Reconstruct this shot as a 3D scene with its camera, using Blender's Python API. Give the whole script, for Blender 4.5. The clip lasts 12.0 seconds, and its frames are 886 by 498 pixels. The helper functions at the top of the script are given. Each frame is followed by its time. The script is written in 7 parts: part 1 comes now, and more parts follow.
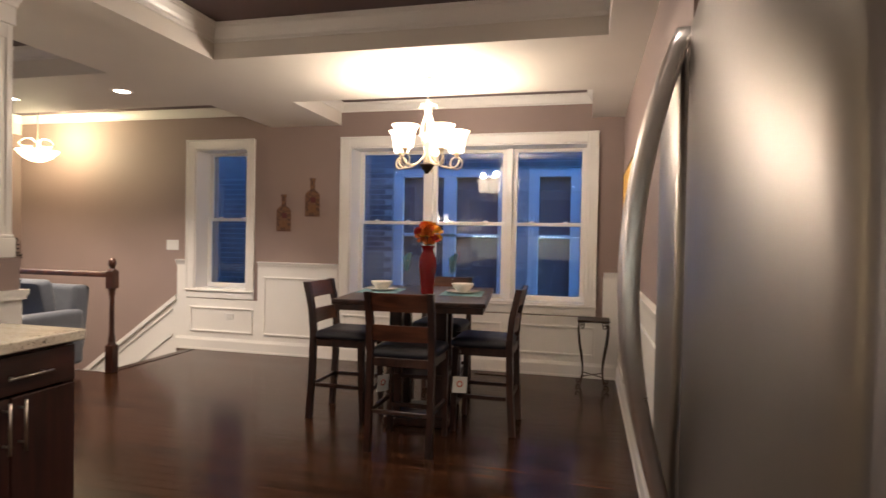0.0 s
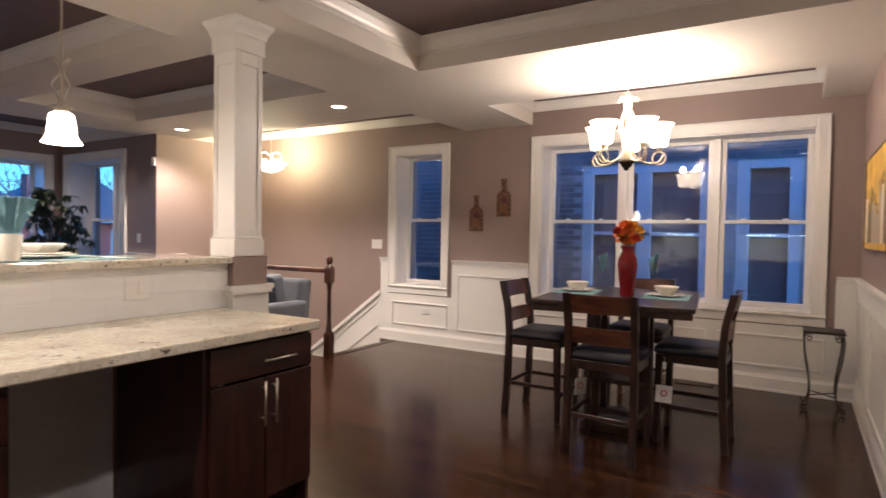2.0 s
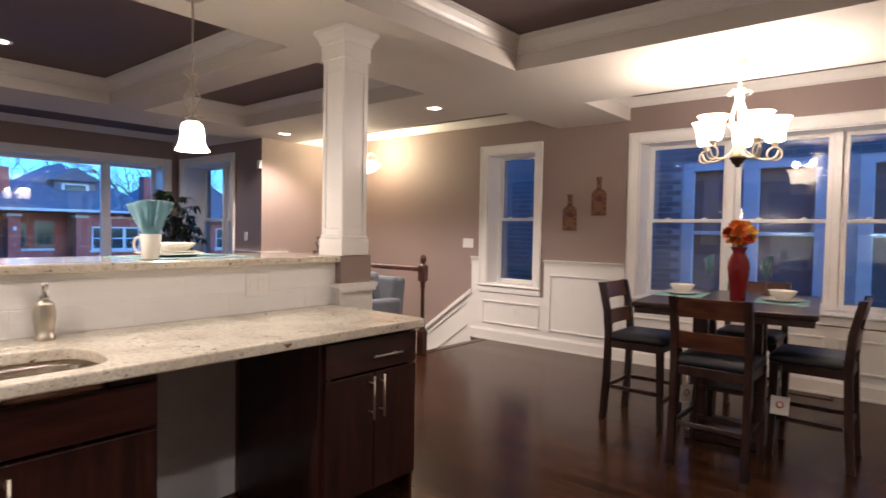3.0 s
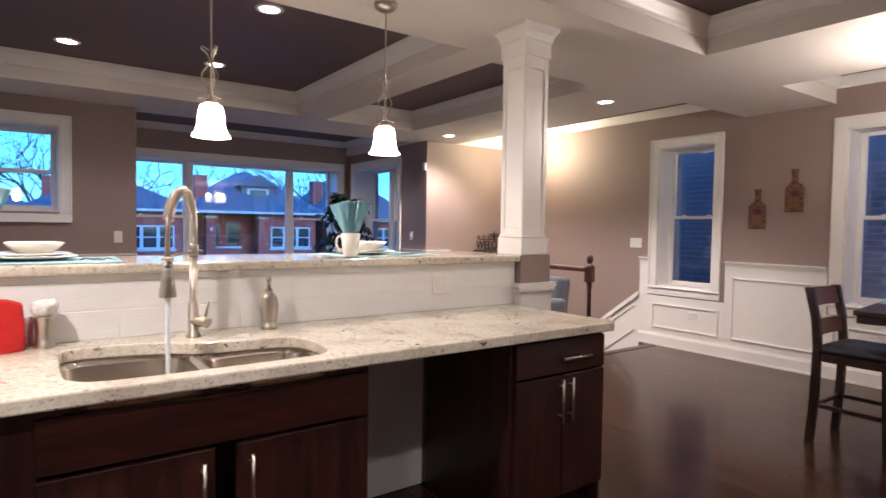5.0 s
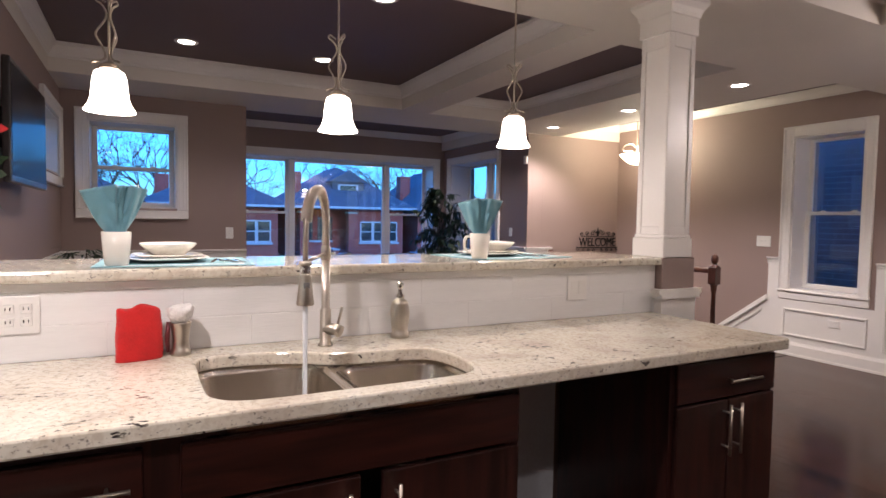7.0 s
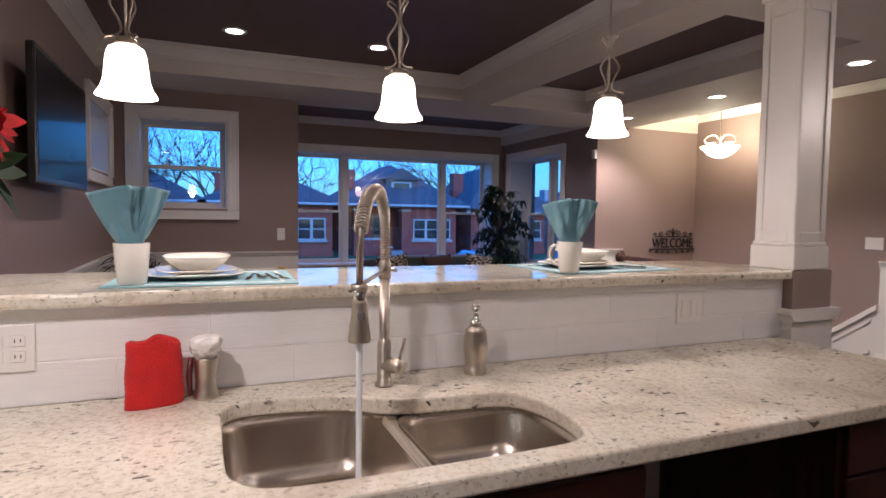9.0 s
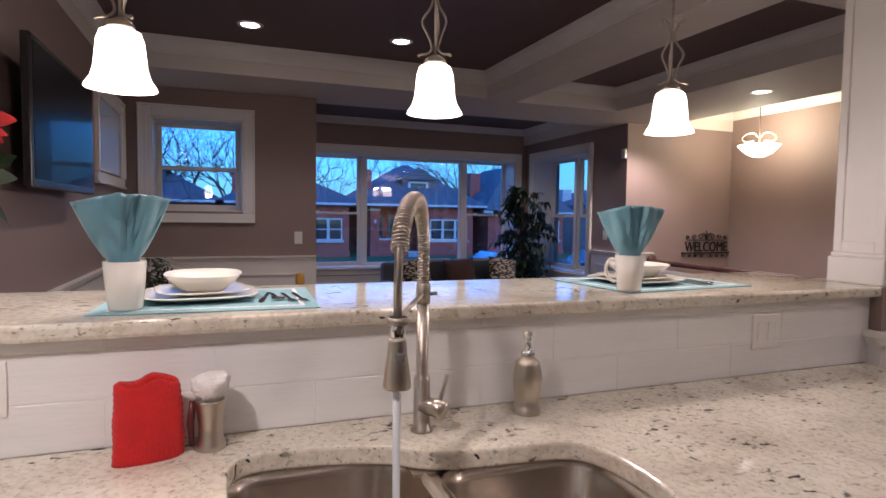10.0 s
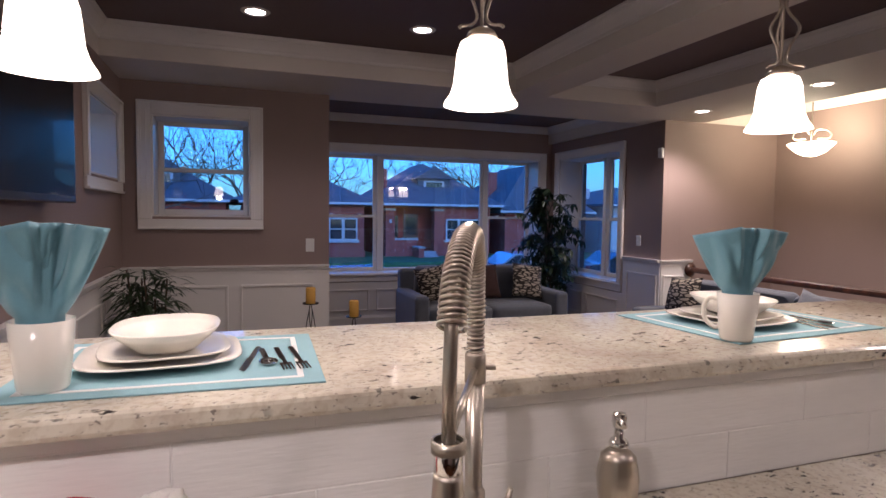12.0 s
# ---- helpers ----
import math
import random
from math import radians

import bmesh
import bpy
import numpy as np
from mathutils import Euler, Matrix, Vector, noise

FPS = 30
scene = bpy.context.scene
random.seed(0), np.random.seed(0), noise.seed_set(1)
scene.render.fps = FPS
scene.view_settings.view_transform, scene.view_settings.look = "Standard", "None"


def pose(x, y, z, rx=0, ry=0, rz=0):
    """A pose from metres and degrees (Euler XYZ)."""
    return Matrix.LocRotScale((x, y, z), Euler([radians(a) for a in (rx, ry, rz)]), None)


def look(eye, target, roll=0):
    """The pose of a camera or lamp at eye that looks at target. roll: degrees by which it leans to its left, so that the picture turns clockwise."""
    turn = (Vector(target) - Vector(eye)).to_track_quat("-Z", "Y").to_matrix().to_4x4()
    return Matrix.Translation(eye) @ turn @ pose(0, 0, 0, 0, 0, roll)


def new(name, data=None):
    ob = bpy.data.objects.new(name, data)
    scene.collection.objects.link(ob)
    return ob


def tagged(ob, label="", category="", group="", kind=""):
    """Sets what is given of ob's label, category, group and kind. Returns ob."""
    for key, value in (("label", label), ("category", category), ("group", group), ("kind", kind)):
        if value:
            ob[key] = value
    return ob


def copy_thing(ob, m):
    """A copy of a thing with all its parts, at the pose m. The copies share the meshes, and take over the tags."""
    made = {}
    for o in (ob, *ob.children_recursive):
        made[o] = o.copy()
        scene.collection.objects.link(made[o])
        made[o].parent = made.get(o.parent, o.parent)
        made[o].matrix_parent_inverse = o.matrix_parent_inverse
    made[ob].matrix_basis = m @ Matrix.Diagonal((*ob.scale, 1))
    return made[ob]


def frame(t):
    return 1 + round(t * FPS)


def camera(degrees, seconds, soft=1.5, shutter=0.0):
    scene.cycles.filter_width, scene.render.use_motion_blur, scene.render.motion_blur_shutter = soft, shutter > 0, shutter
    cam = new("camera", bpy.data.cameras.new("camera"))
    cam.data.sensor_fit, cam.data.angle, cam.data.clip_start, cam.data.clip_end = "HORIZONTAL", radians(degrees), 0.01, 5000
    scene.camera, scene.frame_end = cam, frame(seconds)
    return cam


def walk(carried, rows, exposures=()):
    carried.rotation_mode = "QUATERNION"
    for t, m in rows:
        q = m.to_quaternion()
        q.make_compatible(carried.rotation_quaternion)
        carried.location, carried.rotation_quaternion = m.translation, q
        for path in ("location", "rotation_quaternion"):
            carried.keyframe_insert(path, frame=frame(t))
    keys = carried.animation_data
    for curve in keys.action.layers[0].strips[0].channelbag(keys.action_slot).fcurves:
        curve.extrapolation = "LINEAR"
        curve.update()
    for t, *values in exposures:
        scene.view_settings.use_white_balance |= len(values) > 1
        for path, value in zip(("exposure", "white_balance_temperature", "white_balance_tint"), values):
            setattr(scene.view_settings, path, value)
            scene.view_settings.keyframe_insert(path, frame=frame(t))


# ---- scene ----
cam = camera(75.0, 12.0, shutter=0.5)
PATH = [
    (0, (0.804, 0.375, 1.335), (0.321, 2.316, 1.299), 1.1),
    (0.5, (0.785, 0.355, 1.337), (0.158, 2.254, 1.298), 1.1),
    (1, (0.774, 0.351, 1.342), (-0.002, 2.194, 1.297), 0.9),
    (1.5, (0.728, 0.349, 1.34), (-0.184, 2.128, 1.294), 1.0),
    (2, (0.701, 0.334, 1.346), (-0.35, 2.034, 1.293), 0.9),
    (2.5, (0.66, 0.301, 1.347), (-0.513, 1.92, 1.291), 0.8),
    (3, (0.63, 0.262, 1.357), (-0.654, 1.794, 1.293), 1.0),
    (3.5, (0.593, 0.235, 1.353), (-0.792, 1.677, 1.29), 0.8),
    (5.5, (0.399, 0.117, 1.351), (-1.281, 1.199, 1.272), 0.9),
    (6, (0.317, 0.083, 1.361), (-1.403, 1.1, 1.279), 0.9),
    (6.5, (0.224, 0.069, 1.367), (-1.523, 1.038, 1.278), 1.0),
    (7, (0.129, 0.081, 1.372), (-1.644, 1.002, 1.274), 0.9),
    (9, (-0.322, 0.192, 1.402), (-2.169, 0.95, 1.291), 0.8),
    (9.5, (-0.456, 0.212, 1.418), (-2.315, 0.942, 1.306), 0.8),
    (10, (-0.604, 0.219, 1.433), (-2.471, 0.927, 1.32), 0.8),
    (10.5, (-0.73, 0.217, 1.452), (-2.602, 0.911, 1.339), 0.8),
    (11, (-0.836, 0.235, 1.47), (-2.714, 0.915, 1.354), 0.8),
    (11.5, (-0.94, 0.269, 1.485), (-2.821, 0.938, 1.369), 0.8),
    (12, (-1.05, 0.305, 1.496), (-2.934, 0.965, 1.377), 0.8),
]
walk(cam, [(t, look(eye, target, roll)) for t, eye, target, roll in PATH],
     [(0, 0.68, 6600, 13), (1.2, 0.74, 6450, 14), (2.5, 0.70, 6300, 16), (5.5, 0.76, 5900, 18), (7, 0.42, 5900, 20), (9, 0.0, 5900, 22), (10.5, -0.16, 5900, 24), (12, -0.19, 5950, 25)])

# ---- world and light ----
world = bpy.data.worlds.new("dusk_sky")
scene.world = world
world.use_nodes = True
wn = world.node_tree
sky = wn.nodes.new("ShaderNodeTexSky")
sky.sky_type = "NISHITA"
sky.sun_disc = False
sky.sun_elevation = radians(10.0)
sky.sun_rotation = radians(90)
sky.ozone_density = 6.0
sky.air_density = 1.2
sky.dust_density = 0.6
SKY_STRENGTH = 0.40
cool = wn.nodes.new("ShaderNodeMixRGB")
cool.blend_type = "MULTIPLY"
cool.inputs["Fac"].default_value = 1.0
cool.inputs[2].default_value = (0.34, 0.74, 1.22, 1)
wn.links.new(sky.outputs["Color"], cool.inputs[1])
wn.nodes["Background"].inputs["Strength"].default_value = SKY_STRENGTH
# Thin overcast: the dome is brighter overhead than at the horizon
way = wn.nodes.new("ShaderNodeTexCoord")
split = wn.nodes.new("ShaderNodeSeparateXYZ")
wn.links.new(way.outputs["Generated"], split.inputs[0])
rise = wn.nodes.new("ShaderNodeMapRange")
rise.inputs["From Min"].default_value, rise.inputs["From Max"].default_value = 0.0, 1.0
rise.inputs["To Min"].default_value, rise.inputs["To Max"].default_value = 1.0, 3.0
wn.links.new(split.outputs["Z"], rise.inputs["Value"])
dome = wn.nodes.new("ShaderNodeVectorMath")
dome.operation = "SCALE"
wn.links.new(cool.outputs["Color"], dome.inputs[0])
wn.links.new(rise.outputs["Result"], dome.inputs["Scale"])
wn.links.new(dome.outputs[0], wn.nodes["Background"].inputs["Color"])


def lamp(name, kind, loc, power, colour, size=0.1, spot=None):
    d = bpy.data.lights.new(name, kind)
    d.energy, d.color = power, colour
    if kind == "AREA":
        d.shape, d.size = "DISK", size
    else:
        d.shadow_soft_size = size
    if spot:
        d.spot_size, d.spot_blend = radians(spot), 0.6
    ob = new(name, d)
    ob.location = loc
    return ob


# Last low light over the roofs, softened by thin cloud
sun = new("sun", bpy.data.lights.new("sun", "SUN"))
sun.data.energy, sun.data.angle, sun.data.color = 0.5, radians(20), (1.0, 0.95, 0.92)
sun.rotation_euler = Vector((-math.cos(radians(10)), 0, -math.sin(radians(10)))).to_track_quat("-Z", "Y").to_euler()

WARM = (1.0, 0.87, 0.73)

# ---- materials ----


def nodes_of(name):
    m = bpy.data.materials.new(name)
    m.use_nodes = True
    nt = m.node_tree
    return m, nt, nt.nodes["Principled BSDF"]


def material(name, colour, rough=0.5, metal=0.0, vary=0.12, scale=6.0, bump=0.0, bump_scale=60.0, coat=0.0, stretch=(1, 1, 1), fine=0.5, sheen=0.0):
    """A surface with variation at two scales and fine relief."""
    m, nt, p = nodes_of(name)
    co = nt.nodes.new("ShaderNodeTexCoord")
    mp = nt.nodes.new("ShaderNodeMapping")
    mp.inputs["Scale"].default_value = stretch
    nt.links.new(co.outputs["Object"], mp.inputs["Vector"])
    big = nt.nodes.new("ShaderNodeTexNoise")
    big.inputs["Scale"].default_value = scale
    big.inputs["Detail"].default_value = 5
    small = nt.nodes.new("ShaderNodeTexNoise")
    small.inputs["Scale"].default_value = bump_scale
    small.inputs["Detail"].default_value = 3
    for n in (big, small):
        nt.links.new(mp.outputs["Vector"], n.inputs["Vector"])
    add = nt.nodes.new("ShaderNodeMath")
    add.operation = "MULTIPLY_ADD"
    nt.links.new(small.outputs["Fac"], add.inputs[0])
    add.inputs[1].default_value = fine
    nt.links.new(big.outputs["Fac"], add.inputs[2])
    ramp = nt.nodes.new("ShaderNodeMapRange")
    ramp.inputs["From Min"].default_value = 0.45
    ramp.inputs["From Max"].default_value = 1.05
    ramp.inputs["To Min"].default_value = 1 - vary
    ramp.inputs["To Max"].default_value = 1 + vary
    nt.links.new(add.outputs[0], ramp.inputs["Value"])
    mul = nt.nodes.new("ShaderNodeVectorMath")
    mul.operation = "SCALE"
    mul.inputs[0].default_value = colour
    nt.links.new(ramp.outputs["Result"], mul.inputs["Scale"])
    nt.links.new(mul.outputs[0], p.inputs["Base Color"])
    rr = nt.nodes.new("ShaderNodeMapRange")
    rr.inputs["To Min"].default_value = max(0.02, rough - 0.08)
    rr.inputs["To Max"].default_value = min(1.0, rough + 0.08)
    nt.links.new(big.outputs["Fac"], rr.inputs["Value"])
    nt.links.new(rr.outputs["Result"], p.inputs["Roughness"])
    p.inputs["Metallic"].default_value = metal
    p.inputs["Coat Weight"].default_value = coat
    p.inputs["Sheen Weight"].default_value = sheen
    if bump:
        b = nt.nodes.new("ShaderNodeBump")
        b.inputs["Strength"].default_value = bump
        b.inputs["Distance"].default_value = 0.004
        nt.links.new(small.outputs["Fac"], b.inputs["Height"])
        nt.links.new(b.outputs["Normal"], p.inputs["Normal"])
    return m


def wood_material(name, dark, light, rough, along=(1.2, 14, 14), coat=0.0, random_piece=0.0):
    m, nt, p = nodes_of(name)
    co = nt.nodes.new("ShaderNodeTexCoord")
    mp = nt.nodes.new("ShaderNodeMapping")
    mp.inputs["Scale"].default_value = along
    info = nt.nodes.new("ShaderNodeObjectInfo")
    geo = nt.nodes.new("ShaderNodeNewGeometry")
    rnd = nt.nodes.new("ShaderNodeMath")
    rnd.operation = "ADD"
    nt.links.new(info.outputs["Random"], rnd.inputs[0])
    nt.links.new(geo.outputs["Random Per Island"], rnd.inputs[1])
    shift = nt.nodes.new("ShaderNodeVectorMath")
    shift.operation = "MULTIPLY_ADD"
    shift.inputs[1].default_value = (1, 1, 1)
    far = nt.nodes.new("ShaderNodeMath")
    far.operation = "MULTIPLY"
    far.inputs[1].default_value = 37.0
    nt.links.new(rnd.outputs[0], far.inputs[0])
    nt.links.new(co.outputs["Object"], shift.inputs[0])
    nt.links.new(far.outputs[0], shift.inputs[2])
    nt.links.new(shift.outputs[0], mp.inputs["Vector"])
    wave = nt.nodes.new("ShaderNodeTexNoise")
    wave.inputs["Scale"].default_value = 3.0
    wave.inputs["Detail"].default_value = 8
    wave.inputs["Distortion"].default_value = 0.6
    nt.links.new(mp.outputs["Vector"], wave.inputs["Vector"])
    ramp = nt.nodes.new("ShaderNodeValToRGB")
    ramp.color_ramp.elements[0].position, ramp.color_ramp.elements[1].position = 0.35, 0.68
    ramp.color_ramp.elements[0].color = (*dark, 1)
    ramp.color_ramp.elements[1].color = (*light, 1)
    nt.links.new(wave.outputs["Fac"], ramp.inputs["Fac"])
    tone = nt.nodes.new("ShaderNodeMapRange")
    frac = nt.nodes.new("ShaderNodeMath")
    frac.operation = "FRACT"
    nt.links.new(rnd.outputs[0], frac.inputs[0])
    nt.links.new(frac.outputs[0], tone.inputs["Value"])
    tone.inputs["To Min"].default_value = 1 - random_piece
    tone.inputs["To Max"].default_value = 1 + random_piece
    mul = nt.nodes.new("ShaderNodeVectorMath")
    mul.operation = "SCALE"
    nt.links.new(ramp.outputs["Color"], mul.inputs[0])
    nt.links.new(tone.outputs["Result"], mul.inputs["Scale"])
    nt.links.new(mul.outputs[0], p.inputs["Base Color"])
    rr = nt.nodes.new("ShaderNodeMapRange")
    rr.inputs["To Min"].default_value = rough - 0.06
    rr.inputs["To Max"].default_value = rough + 0.1
    nt.links.new(wave.outputs["Fac"], rr.inputs["Value"])
    nt.links.new(rr.outputs["Result"], p.inputs["Roughness"])
    b = nt.nodes.new("ShaderNodeBump")
    b.inputs["Strength"].default_value = 0.12
    b.inputs["Distance"].default_value = 0.002
    nt.links.new(wave.outputs["Fac"], b.inputs["Height"])
    nt.links.new(b.outputs["Normal"], p.inputs["Normal"])
    p.inputs["Coat Weight"].default_value = coat
    p.inputs["Coat Roughness"].default_value = 0.12
    return m


def granite_material(name):
    m, nt, p = nodes_of(name)
    co = nt.nodes.new("ShaderNodeTexCoord")
    vec = co.outputs["Object"]

    def noise_node(scale, detail, dist=0.0):
        n = nt.nodes.new("ShaderNodeTexNoise")
        n.inputs["Scale"].default_value, n.inputs["Detail"].default_value = scale, detail
        n.inputs["Distortion"].default_value = dist
        nt.links.new(vec, n.inputs["Vector"])
        return n

    def ramp_of(node, stops):
        r = nt.nodes.new("ShaderNodeValToRGB")
        els = r.color_ramp.elements
        while len(els) < len(stops):
            els.new(0.5)
        for e, (at, c) in zip(els, stops):
            e.position, e.color = at, (*c, 1)
        nt.links.new(node.outputs["Fac"], r.inputs["Fac"])
        return r

    base = ramp_of(noise_node(3.5, 6, 0.8), [(0.3, (0.54, 0.48, 0.40)), (0.5, (0.68, 0.635, 0.53)), (0.7, (0.74, 0.71, 0.62))])
    mid = ramp_of(noise_node(60, 6, 0.4), [(0.38, (0.66, 0.58, 0.50)), (0.54, (1, 1, 1))])
    mul = nt.nodes.new("ShaderNodeMixRGB")
    mul.blend_type = "MULTIPLY"
    mul.inputs["Fac"].default_value = 0.42
    nt.links.new(base.outputs["Color"], mul.inputs[1])
    nt.links.new(mid.outputs["Color"], mul.inputs[2])
    gate = ramp_of(noise_node(6, 3, 0.5), [(0.44, (0, 0, 0)), (0.58, (1, 1, 1))])
    long = nt.nodes.new("ShaderNodeMapping")
    long.inputs["Rotation"].default_value = (0, 0, 0.25)
    long.inputs["Scale"].default_value = (1.9, 0.75, 1.3)
    nt.links.new(co.outputs["Object"], long.inputs["Vector"])
    vec = long.outputs["Vector"]
    spots = ramp_of(noise_node(40, 3, 0.35), [(0.625, (0, 0, 0)), (0.65, (1, 1, 1))])
    both = nt.nodes.new("ShaderNodeMath")
    both.operation = "MULTIPLY"
    nt.links.new(spots.outputs["Color"], both.inputs[0])
    nt.links.new(gate.outputs["Color"], both.inputs[1])
    mix = nt.nodes.new("ShaderNodeMixRGB")
    nt.links.new(both.outputs[0], mix.inputs["Fac"])
    nt.links.new(mul.outputs["Color"], mix.inputs[1])
    mix.inputs[2].default_value = (0.035, 0.03, 0.03, 1)
    flecks = ramp_of(noise_node(105, 2, 0.3), [(0.63, (0, 0, 0)), (0.68, (0.7, 0.7, 0.7))])
    fine = nt.nodes.new("ShaderNodeMixRGB")
    nt.links.new(flecks.outputs["Color"], fine.inputs["Fac"])
    nt.links.new(mix.outputs["Color"], fine.inputs[1])
    fine.inputs[2].default_value = (0.13, 0.105, 0.095, 1)
    nt.links.new(fine.outputs["Color"], p.inputs["Base Color"])
    p.inputs["Roughness"].default_value = 0.10
    return m


def glow_material(name, colour, strength):
    m, nt, p = nodes_of(name)
    p.inputs["Base Color"].default_value = (0.85, 0.82, 0.75, 1)
    p.inputs["Roughness"].default_value = 0.35
    p.inputs["Emission Color"].default_value = (*colour, 1)
    p.inputs["Emission Strength"].default_value = strength
    return m


def glass_material(name, tint=(0.92, 0.95, 0.95)):
    m, nt, p = nodes_of(name)
    out = nt.nodes["Material Output"]
    tr = nt.nodes.new("ShaderNodeBsdfTransparent")
    tr.inputs["Color"].default_value = (*tint, 1)
    gl = nt.nodes.new("ShaderNodeBsdfGlossy")
    gl.inputs["Roughness"].default_value = 0.01
    face = nt.nodes.new("ShaderNodeLayerWeight")
    sharp = nt.nodes.new("ShaderNodeMath")
    sharp.operation = "POWER"
    sharp.inputs[1].default_value = 4.0
    nt.links.new(face.outputs["Facing"], sharp.inputs[0])
    fr = nt.nodes.new("ShaderNodeMath")
    fr.operation = "MULTIPLY_ADD"
    fr.inputs[1].default_value, fr.inputs[2].default_value = 0.75, 0.07
    nt.links.new(sharp.outputs[0], fr.inputs[0])
    mix = nt.nodes.new("ShaderNodeMixShader")
    nt.links.new(fr.outputs[0], mix.inputs["Fac"])
    nt.links.new(tr.outputs["BSDF"], mix.inputs[1])
    nt.links.new(gl.outputs["BSDF"], mix.inputs[2])
    nt.links.new(mix.outputs["Shader"], out.inputs["Surface"])
    return m


def screen_material(name):
    m, nt, p = nodes_of(name)
    p.inputs["Base Color"].default_value = (0.006, 0.006, 0.008, 1)
    p.inputs["Roughness"].default_value = 0.3
    p.inputs["Specular IOR Level"].default_value = 0.05
    gl = nt.nodes.new("ShaderNodeBsdfGlossy")
    gl.inputs["Roughness"].default_value = 0.03
    gl.inputs["Color"].default_value = (0.6, 0.62, 0.68, 1)
    face = nt.nodes.new("ShaderNodeLayerWeight")
    sharp = nt.nodes.new("ShaderNodeMath")
    sharp.operation = "POWER"
    sharp.inputs[1].default_value = 4.0
    nt.links.new(face.outputs["Facing"], sharp.inputs[0])
    fr = nt.nodes.new("ShaderNodeMath")
    fr.operation = "MULTIPLY_ADD"
    fr.inputs[1].default_value, fr.inputs[2].default_value = 0.13, 0.02
    nt.links.new(sharp.outputs[0], fr.inputs[0])
    mix = nt.nodes.new("ShaderNodeMixShader")
    nt.links.new(fr.outputs[0], mix.inputs["Fac"])
    nt.links.new(p.outputs["BSDF"], mix.inputs[1])
    nt.links.new(gl.outputs["BSDF"], mix.inputs[2])
    nt.links.new(mix.outputs["Shader"], nt.nodes["Material Output"].inputs["Surface"])
    return m


def two_tone_material(name, one, two, scale, rough=0.8, at=0.5):
    """A printed cloth: blotches of two colours."""
    m, nt, p = nodes_of(name)
    co = nt.nodes.new("ShaderNodeTexCoord")
    mp = nt.nodes.new("ShaderNodeMapping")
    mp.inputs["Rotation"].default_value = (0.0, 0.75, 0.0)
    mp.inputs["Scale"].default_value = (0.62, 1.0, 1.9)
    nt.links.new(co.outputs["Object"], mp.inputs["Vector"])
    v = nt.nodes.new("ShaderNodeTexVoronoi")
    v.feature = "DISTANCE_TO_EDGE"
    v.inputs["Scale"].default_value = scale
    nt.links.new(mp.outputs["Vector"], v.inputs["Vector"])
    r = nt.nodes.new("ShaderNodeValToRGB")
    r.color_ramp.elements[0].position, r.color_ramp.elements[1].position = at, at + 0.03
    r.color_ramp.elements[0].color, r.color_ramp.elements[1].color = (*one, 1), (*two, 1)
    nt.links.new(v.outputs["Distance"], r.inputs["Fac"])
    nt.links.new(r.outputs["Color"], p.inputs["Base Color"])
    p.inputs["Roughness"].default_value = rough
    return m


PAINT = material("taupe_wall_paint", (0.288, 0.210, 0.187), 0.62, vary=0.05, scale=2, bump=0.10, bump_scale=260)
TRIM = material("white_trim_paint", (0.80, 0.77, 0.73), 0.32, vary=0.03, scale=3, bump=0.03, bump_scale=120)
CEIL = material("white_ceiling_paint", (0.72, 0.67, 0.605), 0.7, vary=0.04, scale=2, bump=0.08, bump_scale=220)
TRAY = material("plum_ceiling_paint", (0.145, 0.097, 0.097), 0.6, vary=0.06, scale=2, bump=0.08, bump_scale=220)
FLOOR = wood_material("dark_walnut_floor", (0.023, 0.0086, 0.0039), (0.062, 0.0230, 0.0092), 0.18, along=(0.8, 11, 11), coat=0.0, random_piece=0.50)
FLOOR.node_tree.nodes["Principled BSDF"].inputs["Specular IOR Level"].default_value = 0.24
ESPRESSO = wood_material("espresso_cabinet_wood", (0.014, 0.005, 0.004), (0.042, 0.011, 0.008), 0.34, along=(9, 9, 0.9), coat=0.15, random_piece=0.1)
ESPRESSO_H = wood_material("espresso_front_wood", (0.020, 0.006, 0.0045), (0.055, 0.013, 0.009), 0.34, along=(9, 0.9, 9), coat=0.15, random_piece=0.1)
CHAIRWOOD = wood_material("dark_cherry_wood", (0.014, 0.006, 0.0045), (0.05, 0.018, 0.011), 0.33, along=(6, 6, 1.2), coat=0.2, random_piece=0.1)
BACKWOOD = wood_material("cherry_back_wood", (0.05, 0.016, 0.008), (0.13, 0.042, 0.02), 0.32, along=(1.2, 8, 8), coat=0.2)
NEWELWOOD = wood_material("mahogany_rail_wood", (0.03, 0.010, 0.006), (0.09, 0.030, 0.015), 0.3, along=(5, 5, 1.2), coat=0.3)
GRANITE = granite_material("speckled_white_granite")
TILE = material("glossy_white_tile", (0.80, 0.79, 0.78), 0.14, vary=0.04, scale=3, bump=0.25, bump_scale=16, stretch=(1, 1, 9))
GROUT = material("pale_grout", (0.79, 0.78, 0.77), 0.85, vary=0.06, scale=30)
STEEL = material("brushed_steel", (0.70, 0.65, 0.63), 0.30, 1.0, vary=0.05, scale=2, bump=0.006, bump_scale=60, stretch=(1, 1, 12), fine=0.15)
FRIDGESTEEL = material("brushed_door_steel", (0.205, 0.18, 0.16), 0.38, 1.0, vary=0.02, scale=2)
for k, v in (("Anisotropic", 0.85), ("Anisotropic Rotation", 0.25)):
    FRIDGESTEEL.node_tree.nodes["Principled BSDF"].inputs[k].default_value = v
